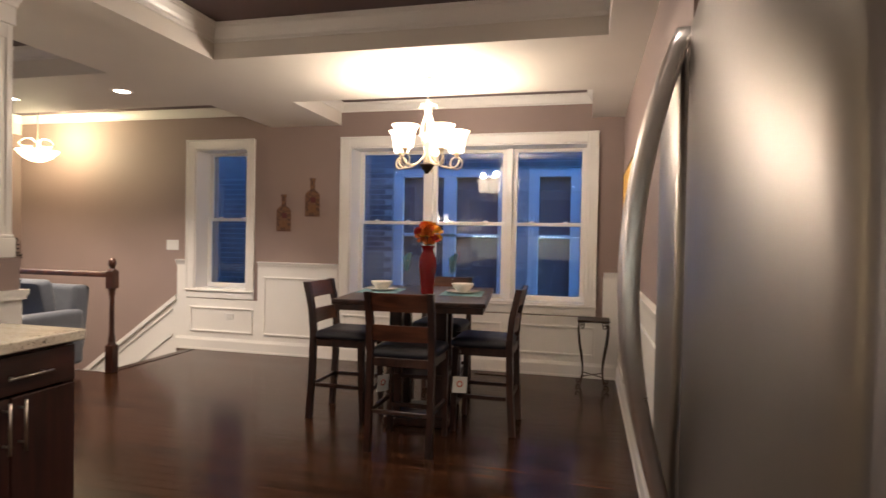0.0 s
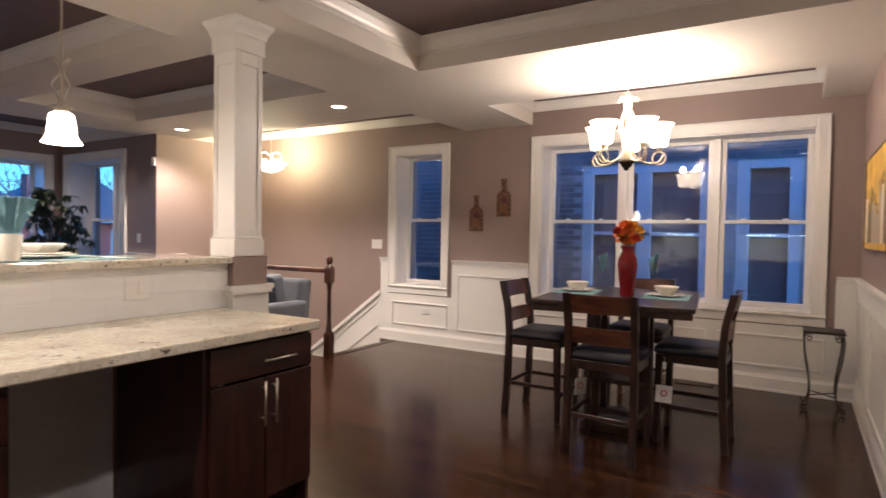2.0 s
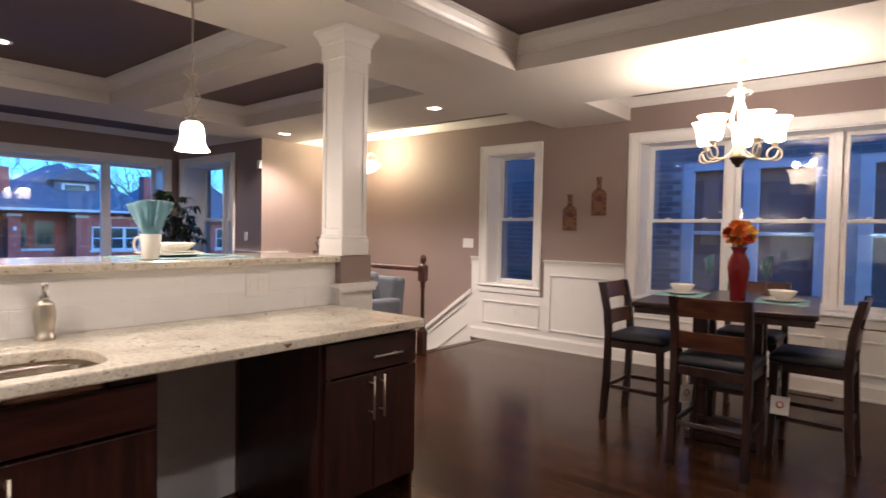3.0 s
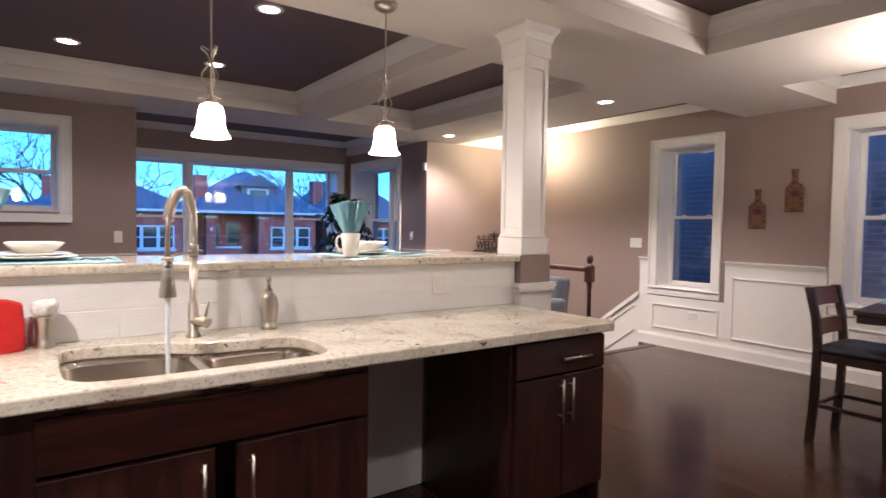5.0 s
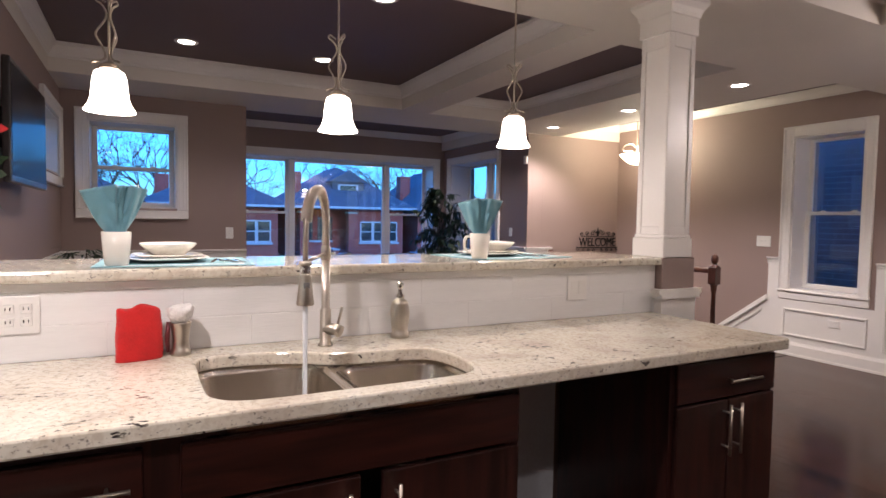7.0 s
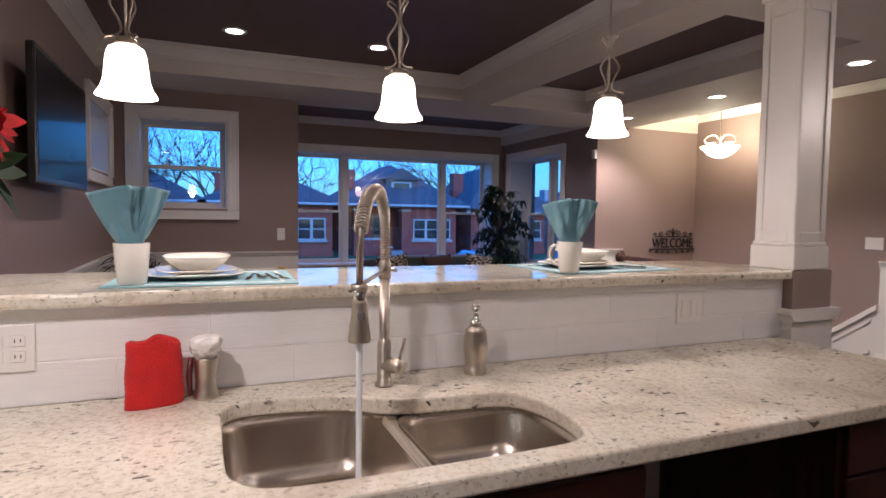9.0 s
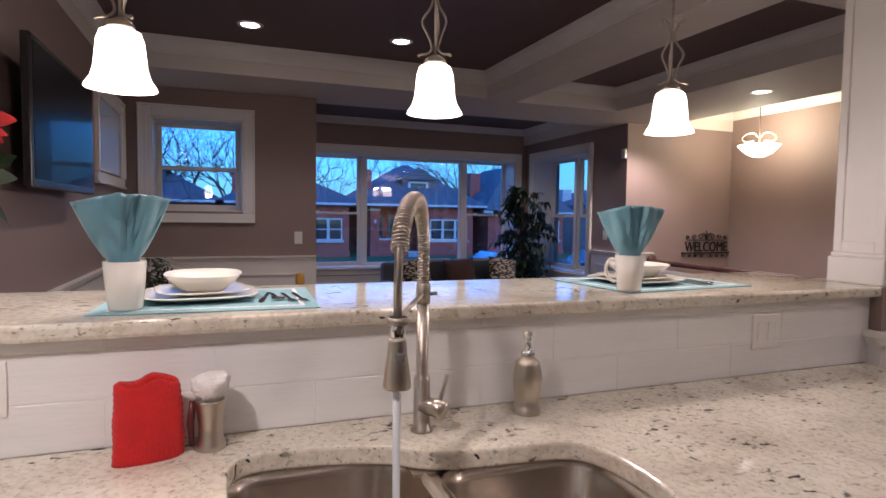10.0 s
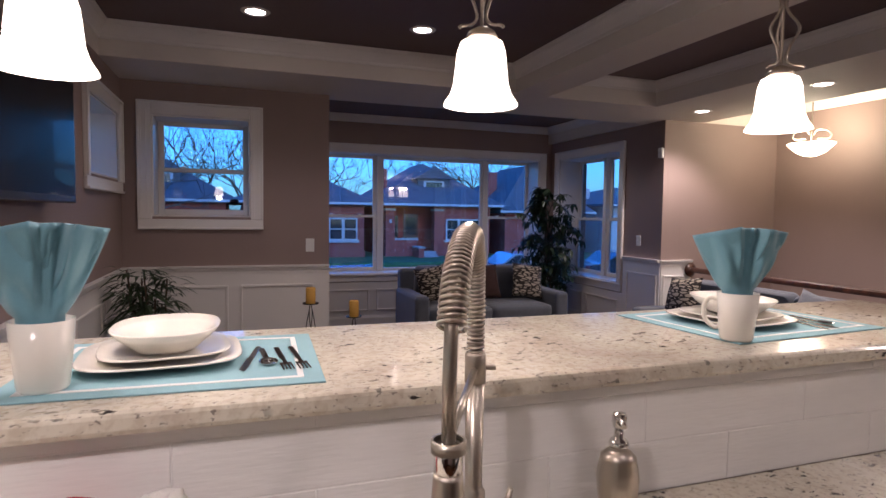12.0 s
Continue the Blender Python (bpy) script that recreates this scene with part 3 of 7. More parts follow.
# ---- windows ----
def window_unit(M, name, opening, splits, label, rail=None, deep=0.29, apron=True, trim=0.105, fixed=()):
    """A cased opening with double hung sashes; splits are the mullion centres."""
    u0, u1, z0, z1 = opening
    w = thing(name, label, "window")
    w["kind"] = "structure"

    def add(nm, bm, mat, lab="", parent=w):
        return part(nm, moved(bm, M), mat, parent, lab)
    for a, b in ((u0 - trim, u0), (u1, u1 + trim)):
        bm = boxed(a, b, -0.022, 0, z0 - 0.02, z1 + trim, bevel=0.005)
        box(bm, a + 0.062, a + 0.070, -0.026, -0.020, z0, z1 + trim - 0.06, bevel=0.002)
        box(bm, a + 0.02, a + 0.032, -0.027, -0.020, z0, z1 + trim - 0.02, bevel=0.002)
        out = a if a < u0 else b - 0.018
        box(bm, out, out + 0.018, -0.034, -0.018, z0 - 0.02, z1 + trim, bevel=0.004)
        add("side_casing", bm, TRIM)
    bm = boxed(u0, u1, -0.0215, 0, z1, z1 + trim, bevel=0.005)
    box(bm, u0 - trim, u1 + trim, -0.036, -0.016, z1 + trim - 0.018, z1 + trim + 0.002, bevel=0.004)
    add("head_casing", bm, TRIM)
    if apron:
        add("window_sill", boxed(u0 - trim - 0.004, u1 + trim + 0.004, -0.038, deep - 0.01, z0 - 0.022, z0, bevel=0.005), TRIM)
        add("apron", boxed(u0 - trim, u1 + trim, -0.02, 0, z0 - 0.10, z0 - 0.024, bevel=0.005), TRIM)
    else:
        bm = boxed(u0 - trim, u1 + trim, -0.0225, 0, z0 - trim, z0 - 0.021, bevel=0.005)
        box(bm, u0 - trim, u1 + trim, -0.035, -0.017, z0 - trim, z0 - trim + 0.018, bevel=0.004)
        add("sill_casing", bm, TRIM)
    for a, b in ((u0, u0 + 0.012), (u1 - 0.012, u1)):
        add("jamb", boxed(a, b, 0.0, deep + 0.07, z0, z1), TRIM)
    add("head_jamb", boxed(u0 + 0.012, u1 - 0.012, 0.0, deep + 0.07, z1 - 0.012, z1), TRIM)
    add("stool", boxed(u0 + 0.012, u1 - 0.012, 0.0, deep + 0.07, z0, z0 + 0.012), TRIM)
    edges = [u0 + 0.012, *splits, u1 - 0.012]
    for c in splits:
        add("mullion", boxed(c - 0.034, c + 0.034, deep - 0.03, deep + 0.07, z0 + 0.012, z1 - 0.012, bevel=0.004), TRIM)
    rail = rail or (z0 + z1) / 2
    for i in range(len(edges) - 1):
        a = edges[i] + (0.034 if i else 0)
        b = edges[i + 1] - (0.034 if i < len(edges) - 2 else 0)
        fr = 0.046
        if i in fixed:
            bm = bmesh.new()
            for q in ((a, a + 0.03, z0 + 0.012, z1 - 0.012), (b - 0.03, b, z0 + 0.012, z1 - 0.012), (a + 0.03, b - 0.03, z0 + 0.012, z0 + 0.05), (a + 0.03, b - 0.03, z1 - 0.05, z1 - 0.012)):
                box(bm, q[0], q[1], deep, deep + 0.04, q[2], q[3], bevel=0.004)
            s = add("fixed_sash", bm, TRIM)
            pane = add("pane", boxed(a + 0.02, b - 0.02, deep + 0.018, deep + 0.022, z0 + 0.03, z1 - 0.03), GLASS, parent=s)
            pane.visible_shadow = False
            continue
        for nm, lo, hi, v in (("lower_sash", z0 + 0.012, rail + 0.018, deep), ("upper_sash", rail - 0.018, z1 - 0.012, deep + 0.032)):
            bm = boxed(a, a + fr, v, v + 0.03, lo, hi, bevel=0.004)
            box(bm, b - fr, b, v, v + 0.03, lo, hi, bevel=0.004)
            box(bm, a + fr, b - fr, v, v + 0.03, lo, lo + (0.05 if nm == "lower_sash" else 0.035), bevel=0.004)
            box(bm, a + fr, b - fr, v, v + 0.03, hi - 0.035, hi, bevel=0.004)
            s = add(nm, bm, TRIM)
            pane = add("pane", boxed(a + fr, b - fr, v + 0.013, v + 0.017, lo + 0.03, hi - 0.03), GLASS, parent=s)
            pane.visible_shadow = False
        for f in (0.27, 0.73):
            c = a + (b - a) * f
            bm = boxed(c - 0.025, c + 0.025, deep + 0.002, deep + 0.026, rail + 0.018, rail + 0.030, bevel=0.004)
            box(bm, c - 0.008, c + 0.022, deep - 0.004, deep + 0.008, rail + 0.024, rail + 0.034, bevel=0.003)
            add("sash_lock", bm, TRIM)
    return w


window_unit(NORTH, "window_1", W_DIN, [-0.863, 0.005], "white triple double-hung window behind the dining table", rail=1.50, deep=0.24)
window_unit(NORTH, "window_2", W_SMALL, [], "tall narrow white double-hung window beside the stair", rail=1.51, deep=0.22)
window_unit(WEST, "window_3", W_WEST, [], "square white double-hung window with a deep sill", rail=1.85, apron=False)
window_unit(BAY, "window_4", W_BAY, [2.095, 3.66], "wide white bay window with three sashes facing the street", rail=1.46, fixed=(1,))
window_unit(SIDE, "window_5", W_SIDE, [-7.60], "white double window in the bay side wall", rail=1.46)
window_unit(SOUTH, "window_6", W_SOUTH, [], "small high white window beside the television", rail=1.97, apron=False)


# ---- wainscot ----
def frame_moulding(u0, u1, z0, z1, w=0.022, v=-0.012):
    bm = bmesh.new()
    for a, b, c, d in ((u0, u0 + w, z0, z1), (u1 - w, u1, z0, z1), (u0 + w, u1 - w, z0, z0 + w), (u0 + w, u1 - w, z1 - w, z1)):
        box(bm, a, b, v - 0.013, v, c, d, bevel=0.004)
    return bm


def wainscot(name, M, spans, rails, panels, label, base=None):
    """spans: (u0, u1, top); rails and base: (u0, u1); panels: (u0, u1, z0, z1)."""
    w = thing(name, label, "wainscot")
    w["kind"] = "structure"
    for a, b, top in spans:
        part("backing", moved(boxed(a, b, -0.012, -0.0005, 0.0, top), M), TRIM, w)
    for a, b in rails:
        prof = [(0, 0.965), (-0.016, 0.965), (-0.018, 0.985), (-0.026, 1.0), (-0.026, 1.012), (-0.040, 1.02), (-0.042, 1.036), (0, 1.036)]
        part("chair_rail", moved(prism(prof, "x", a, b), M), TRIM, w)
    for a, b in base or [(s[0], s[1]) for s in spans]:
        prof = [(0, 0), (-0.030, 0), (-0.030, 0.02), (-0.026, 0.022), (-0.026, 0.115), (-0.020, 0.130), (-0.016, 0.145), (0, 0.145)]
        part("baseboard", moved(prism(prof, "x", a, b), M), TRIM, w)
    for p in panels:
        part("panel_moulding", moved(frame_moulding(*p), M), TRIM, w)
    return w


wainscot("trim_wainscot_north", NORTH, [(-3.72, -2.785, 0.59), (-2.785, -1.815, 0.99), (-1.815, 0.965, 0.59), (0.965, RX, 0.99), (-3.84, -3.72, 0.99)],
         [(-2.78, -1.82), (0.97, RX - 0.001), (-3.845, -3.725)],
         [(-3.66, -2.84, 0.21, 0.50), (-2.71, -1.85, 0.21, 0.87), (-1.76, -0.92, 0.21, 0.50), (-0.84, -0.02, 0.21, 0.50), (0.06, 0.90, 0.21, 0.50)],
         "white wainscot with panel mouldings under the dining windows", base=[(-3.84, RX - 0.001)])
wainscot("trim_wainscot_east", EAST, [(-DY + 0.04, -2.46, 0.99)], [(-DY + 0.045, -2.46)], [(-6.06, -5.18, 0.21, 0.87), (-5.08, -4.1, 0.21, 0.87), (-4.0, -2.8, 0.21, 0.87)], "white panelled wainscot along the dining side wall")
wainscot("trim_wainscot_west", WEST, [(WY, BAYY, 0.99)], [(WY + 0.04, BAYY)], [(-0.50, 0.20, 0.21, 0.87), (0.293, 0.912, 0.21, 0.87)], "white panelled wainscot under the square window")
wainscot("trim_wainscot_south", SOUTH, [(2.62, 6.26, 0.99)], [(2.62, 6.26)], [(2.7, 3.6, 0.21, 0.87), (3.7, 4.7, 0.21, 0.87), (4.8, 5.45, 0.21, 0.87), (5.55, 6.2, 0.21, 0.87)], "white panelled wainscot under the television")
wainscot("trim_wainscot_bay", BAY, [(1.04, SY, 0.59)], [], [(1.15, 1.9, 0.21, 0.50), (2.0, 3.5, 0.21, 0.50), (3.6, 4.4, 0.21, 0.50)], "white wainscot under the bay window")
wainscot("trim_wainscot_side", SIDE, [(BX + 0.03, -6.80, 0.59), (-6.80, HX - 0.002, 0.99)], [(-6.79, HX - 0.003)], [(-8.35, -7.65, 0.21, 0.50), (-7.55, -6.88, 0.21, 0.50), (-6.72, -6.2, 0.21, 0.87)], "white wainscot in the bay corner")
wainscot("trim_wainscot_hall", HALL, [(SY, 5.0, 0.99)], [(SY - 0.02, 5.0)], [(4.62, 4.92, 0.21, 0.87)], "white wainscot end beside the stair")

# Stair skirt following the descending stair on the north wall
skirt = thing("trim_stair_skirt", "white sloping wainscot following the stair down", "wainscot")
skirt["kind"] = "structure"
SL = 0.745
low = lambda x, z: (x, z + (x + 3.84) * SL)
part("backing", prism([(-3.84, 0.60), (-3.84, -0.10), low(-6.1, -0.10), low(-6.1, 0.60)], "y", DY - 0.012, DY - 0.0005), TRIM, skirt)
part("cap_rail", prism([(-3.84, 0.62), (-3.84, 0.565), low(-6.1, 0.565), low(-6.1, 0.62)], "y", DY - 0.042, DY - 0.0125), TRIM, skirt)
part("upper_moulding", prism([(-3.90, 0.46), (-3.90, 0.436), low(-6.1, 0.48), low(-6.1, 0.504)], "y", DY - 0.025, DY - 0.0125), TRIM, skirt)
part("lower_moulding", prism([(-3.90, 0.16), (-3.90, 0.136), low(-6.1, 0.18), low(-6.1, 0.204)], "y", DY - 0.025, DY - 0.0125), TRIM, skirt)

# Stair going down beside the north wall
stair = thing("stair", "dark wooden stair descending along the wall", "stair")
stair["kind"] = "structure"
for i in range(8):
    x1 = -3.62 - 0.27 * i
    z = -0.185 * (i + 1)
    part("tread", boxed(x1 - 0.29, x1 + 0.0, 5.0, DY - 0.045, z - 0.035, z, bevel=0.006), FLOOR, stair)
    part("riser", boxed(x1 - 0.002, x1 + 0.012, 5.0, DY - 0.045, z, z + 0.15), TRIM, stair, "white riser")
part("landing", boxed(HX, -5.78, 5.0, DY - 0.045, -1.7, -1.66), FLOOR, stair)
part("stringer", boxed(HX, -3.605, 4.93, 4.985, -1.7, -0.012), TRIM, stair, "white stringer board")
part("nosing", boxed(-3.66, -3.56, 4.99, DY - 0.045, -0.03, 0.006, bevel=0.008, seg=2), FLOOR, stair)

railing = thing("stair_railing", "mahogany handrail with a turned newel post beside the stair", "railing", (-3.583, 4.955, 0))
part("newel_block", boxed(-0.042, 0.042, -0.042, 0.042, 0, 0.26, bevel=0.005), NEWELWOOD, railing)
part("newel_shaft", lathe([(0.040, 0.26), (0.040, 0.275), (0.028, 0.285), (0.036, 0.30), (0.030, 0.33), (0.024, 0.37), (0.022, 0.55), (0.021, 0.72), (0.030, 0.75), (0.026, 0.77), (0.034, 0.79), (0.034, 0.80)], 20), NEWELWOOD, railing)
part("newel_top", boxed(-0.042, 0.042, -0.042, 0.042, 0.80, 0.97, bevel=0.006), NEWELWOOD, railing)
part("finial", lathe([(0.042, 0.97), (0.042, 0.978), (0.024, 0.985), (0.020, 1.0), (0.030, 1.01), (0.034, 1.03), (0.036, 1.05), (0.028, 1.078), (0.012, 1.09), (0, 1.092)], 20), NEWELWOOD, railing)
railprof = [(-0.03, 0.905), (0.03, 0.905), (0.032, 0.925), (0.026, 0.945), (0.012, 0.957), (-0.012, 0.957), (-0.026, 0.945), (-0.032, 0.925)]
part("handrail", prism(railprof, "x", -2.50, -0.03), NEWELWOOD, railing)
part("rosette", moved(lathe([(0, 0), (0.075, 0), (0.078, 0.012), (0.06, 0.022), (0.058, 0.03), (0, 0.032)], 24), pose(-2.533, 0, 0.93, 0, 90, 0)), NEWELWOOD, railing)

# ---- floor ----
floor = thing("floor", "glossy dark walnut plank floor", "floor")
floor["kind"] = "structure"
bm = bmesh.new()
FLOORS = [(-3.60, RX, 2.44, DY), (-3.60, 1.95, KY, 2.44), (LX, -3.60, WY, 4.93), (BX, LX, BAYY, SY)]
for a, b, c, d in FLOORS:
    box(bm, a, b, c, d, -0.10, -0.006)
part("subfloor", bm, CHAIRWOOD, floor, "dark gaps between the planks")
rng = random.Random(4)
PW = 0.083
verts, faces = [], []


def plank_rows(a, b, c, d):
    y = c
    while y < d - 0.01:
        y2 = min(y + PW, d)
        x = a - rng.uniform(0, 1.0)
        while x < b:
            x2 = x + rng.uniform(0.7, 1.7)
            yield max(x, a), min(x2, b), y, y2
            x = x2
        y = y2


for n, (a, b, c, d) in enumerate(FLOORS):
    for x, x2, y, y2 in plank_rows(a, b, c, d):
        if x2 - x < 0.05:
            continue
        if n == 0 and y > 2.7:
            bm = bmesh.new()
            g = 0.0003
            loop = lambda i, z: [(x + i, y + i, z), (x2 - i, y + i, z), (x2 - i, y2 - i, z), (x + i, y2 - i, z)]
            loft([loop(g, -0.006), loop(g, -0.0008), loop(g + 0.0008, 0.0)], bm=bm, cap0=False, smooth=False)
            part("plank", bm, FLOOR, floor)
        else:
            g, k = 0.0003, len(verts)
            verts += [(x + g, y + g, -0.006), (x2 - g, y + g, -0.006), (x2 - g, y2 - g, -0.006), (x + g, y2 - g, -0.006), (x + g, y + g, 0), (x2 - g, y + g, 0), (x2 - g, y2 - g, 0), (x + g, y2 - g, 0)]
            faces += [(k + 4, k + 5, k + 6, k + 7), (k, k + 1, k + 5, k + 4), (k + 1, k + 2, k + 6, k + 5), (k + 2, k + 3, k + 7, k + 6), (k + 3, k, k + 4, k + 7)]
me = bpy.data.meshes.new("mesh")
me.from_pydata(verts, [], faces)
me.materials.append(FLOOR)
rest = new("planks", me)
rest.parent = floor
rest["kind"] = "stuff"

# ---- lamps ----
def downlight(x, y, z, power=22.0):
    d = thing("recessed_light", "round recessed ceiling light with a white ring, switched on", "light", (x, y, z), group="recessed ceiling lights")
    part("trim_ring", lathe([(0.062, -0.001), (0.066, -0.006), (0.086, -0.006), (0.092, -0.001)], 28), TRIM, d)
    part("lens", lathe([(0, -0.003), (0.063, -0.003), (0.063, -0.001)], 28), DOWNLENS, d, "glowing lens")
    lamp("downlight_lamp", "SPOT", (x, y, z - 0.03), power * 4, WARM, 0.05, 130)
    return d


for x, y, w in ((-3.071, 4.507, 20), (-4.345, 4.54, 20), (-5.615, 4.571, 28)):
    downlight(x, y, SOFFIT, w)
for x, y in ((-5.013, 0.401), (-4.965, 1.505), (-3.36, 1.45), (-3.36, 0.40)):
    downlight(x, y, TRAYZ, 5.5)
for x, y, w in ((-0.9, 1.2, 5), (0.74, 1.35, 8), (-0.9, 2.9, 3), (0.74, 2.9, 3), (-7.48, 1.99, 6), (-7.48, 3.77, 6)):
    downlight(x, y, TRAYZ, w)
# Unseen pair added behind the camera to brighten the counter and backsplash
for x, y, w in ((-0.9, -0.5, 24), (0.5, -0.5, 14)):
    downlight(x, y, SOFFIT, w)


def scroll(turns, r0, r1, n=26, a0=0.0):
    return [((r0 + (r1 - r0) * k / n) * math.cos(a0 + turns * 2 * math.pi * k / n), (r0 + (r1 - r0) * k / n) * math.sin(a0 + turns * 2 * math.pi * k / n)) for k in range(n + 1)]


BELL = [(0.0, 0.152), (0.030, 0.152), (0.052, 0.142), (0.060, 0.120), (0.064, 0.085), (0.068, 0.050), (0.076, 0.026), (0.090, 0.006), (0.092, 0.0), (0.088, 0.001), (0.074, 0.022), (0.064, 0.05), (0.060, 0.085), (0.055, 0.118), (0.03, 0.147), (0, 0.147)]


def pendant(x, y):
    d = thing("pendant_light", "lit bell-shaped glass pendant with twisted nickel scrolls", "light", (x, y, 1.740), group="pendants over the bar")
    part("shade", lathe([(r * 0.91, z * 0.98 + 0.002) for r, z in BELL], 32), SHADE, d, "glowing frosted glass bell shade")
    part("cap", lathe([(0.0, 0.176), (0.012, 0.176), (0.03, 0.165), (0.036, 0.152), (0.030, 0.148), (0, 0.148)], 24), NICKEL, d)
    part("rod", tube([(0, 0, 0.17), (0, 0, 0.77)], 0.0045, 10), NICKEL, d)
    for k in range(3):
        a = radians(120 * k + 20)
        pts = [(0.010, 0.385), (0.034, 0.400), (0.040, 0.388), (0.020, 0.372), (0.008, 0.345), (0.014, 0.318), (0.036, 0.285), (0.040, 0.262), (0.020, 0.225), (0.012, 0.195), (0.026, 0.178), (0.050, 0.172), (0.056, 0.166)]
        tw = [(r * math.cos(a + 1.2 * (0.39 - z)), r * math.sin(a + 1.2 * (0.39 - z)), z) for r, z in pts]
        part("scroll", tube(curve_points(tw, 5), 0.0038, 8), NICKEL, d)
    part("canopy", lathe([(0.0, 0.755), (0.02, 0.755), (0.045, 0.765), (0.062, 0.782), (0.064, 0.799), (0, 0.799)], 28), NICKEL, d)
    lamp("pendant_lamp", "POINT", (x, y, 1.72), 8, WARM, 0.05)
    return d


for y in (-0.021, 0.817, 1.709):
    pendant(-2.270, y)

# Chandelier
ch = thing("chandelier", "ivory scrolled chandelier with lit upturned glass shades over the dining table", "chandelier", (-0.385, 4.60, 0))
part("canopy", lathe([(0, 2.495), (0.02, 2.497), (0.05, 2.515), (0.066, 2.536), (0, 2.539)], 24), IVORYMETAL, ch)
bm = bmesh.new()
for k in range(6):
    ring = [(0.010 * math.cos(t), 0.0, 2.485 - 0.022 * k + 0.014 * math.sin(t)) if k % 2 else (0.0, 0.010 * math.cos(t), 2.485 - 0.022 * k + 0.014 * math.sin(t)) for t in [2 * math.pi * j / 12 for j in range(13)]]
    tube(ring, 0.0022, 6, bm)
part("chain", bm, IVORYMETAL, ch)
part("stem", lathe([(0, 2.37), (0.012, 2.37), (0.018, 2.355), (0.010, 2.34), (0.024, 2.32), (0.030, 2.29), (0.016, 2.265), (0.014, 2.24), (0.010, 2.20), (0.012, 2.10), (0.018, 2.03), (0.012, 2.01), (0.020, 1.98), (0.030, 1.95), (0.024, 1.915), (0.030, 1.905), (0.018, 1.90), (0, 1.90)], 24), IVORYMETAL, ch)
part("bobeche", lathe([(0, 1.905), (0.050, 1.898), (0.060, 1.886), (0.042, 1.872), (0.036, 1.855), (0.020, 1.842), (0.016, 1.828), (0, 1.822)], 24), BROWNIRON, ch, "bronze bottom cup")
for k in range(5):
    a = radians(72 * k + 24)
    ca, sa = math.cos(a), math.sin(a)
    rad3 = lambda r, z: (r * ca, r * sa, z)
    up = curve_points([rad3(r, z) for r, z in ((0.012, 2.30), (0.030, 2.24), (0.055, 2.17), (0.045, 2.09), (0.020, 2.03), (0.020, 1.98), (0.06, 1.925), (0.12, 1.885), (0.19, 1.875), (0.232, 1.895), (0.250, 1.935))], 6)
    arm = part("arm", tube(up, 0.0075, 8), IVORYMETAL, ch)
    curl = curve_points([rad3(r, z) for r, z in ((0.012, 2.32), (0.035, 2.345), (0.062, 2.345), (0.072, 2.325), (0.060, 2.315))], 5)
    part("leaf_curl", tube(curl, [0.008 - 0.0055 * i / len(curl) for i in range(len(curl))], 6), IVORYMETAL, ch)
    ring = [rad3(0.225 + 0.046 * math.cos(t), 1.912 + 0.046 * math.sin(t)) for t in [2 * math.pi * j / 28 for j in range(29)]]
    part("ring", tube(ring, 0.0062, 8), IVORYMETAL, arm)
    part("candle_cup", lathe([(0, 1.96), (0.012, 1.962), (0.026, 1.985), (0.034, 2.0), (0.022, 2.01), (0, 2.01)], 18, at=(0.225 * ca, 0.225 * sa, 0)), IVORYMETAL, arm)
    part("shade", lathe([(0, 1.992), (0.046, 1.992), (0.058, 2.002), (0.064, 2.04), (0.068, 2.085), (0.078, 2.125), (0.094, 2.150), (0.100, 2.156), (0.092, 2.152), (0.072, 2.125), (0.063, 2.085), (0.059, 2.04), (0.046, 2.002), (0, 1.998)], 26, at=(0.225 * ca, 0.225 * sa, 0)), CHANDSHADE, arm, "glowing frosted glass shade")
    lamp("chandelier_lamp", "POINT", (-0.385 + 0.225 * ca, 4.60 + 0.225 * sa, 2.215), 9, WARM, 0.04)

# Bowl pendant over the stair
bowl = thing("bowl_pendant_light", "lit alabaster glass bowl lamp hanging over the stair", "light", (-5.350, 5.705, 0.015))
part("bowl", lathe([(0, 2.115), (0.06, 2.12), (0.13, 2.155), (0.175, 2.20), (0.20, 2.225), (0.212, 2.24), (0.205, 2.243), (0.17, 2.212), (0.12, 2.17), (0.05, 2.13), (0, 2.127)], 32), BOWLGLASS, bowl, "glowing alabaster bowl")
part("finial", lathe([(0, 2.095), (0.008, 2.10), (0.014, 2.108), (0.006, 2.116), (0, 2.118)], 14), NICKEL, bowl)
part("rod", tube([(0, 0, 2.12), (0, 0, 2.74)], 0.006, 8), NICKEL, bowl)
for k in range(3):
    a = radians(120 * k + 10)
    pts = curve_points([(r * math.cos(a), r * math.sin(a), z) for r, z in ((0.02, 2.33), (0.06, 2.37), (0.14, 2.36), (0.19, 2.31), (0.15, 2.275), (0.06, 2.285), (0.10, 2.25), (0.19, 2.238))], 6)
    part("scroll_arm", tube(pts, 0.006, 8), NICKEL, bowl)
part("canopy", lathe([(0, 2.730), (0.03, 2.732), (0.06, 2.755), (0, 2.759)], 20), NICKEL, bowl)
lamp("bowl_lamp", "POINT", (-5.350, 5.705, 2.42), 34, (1.0, 0.89, 0.56), 0.16)

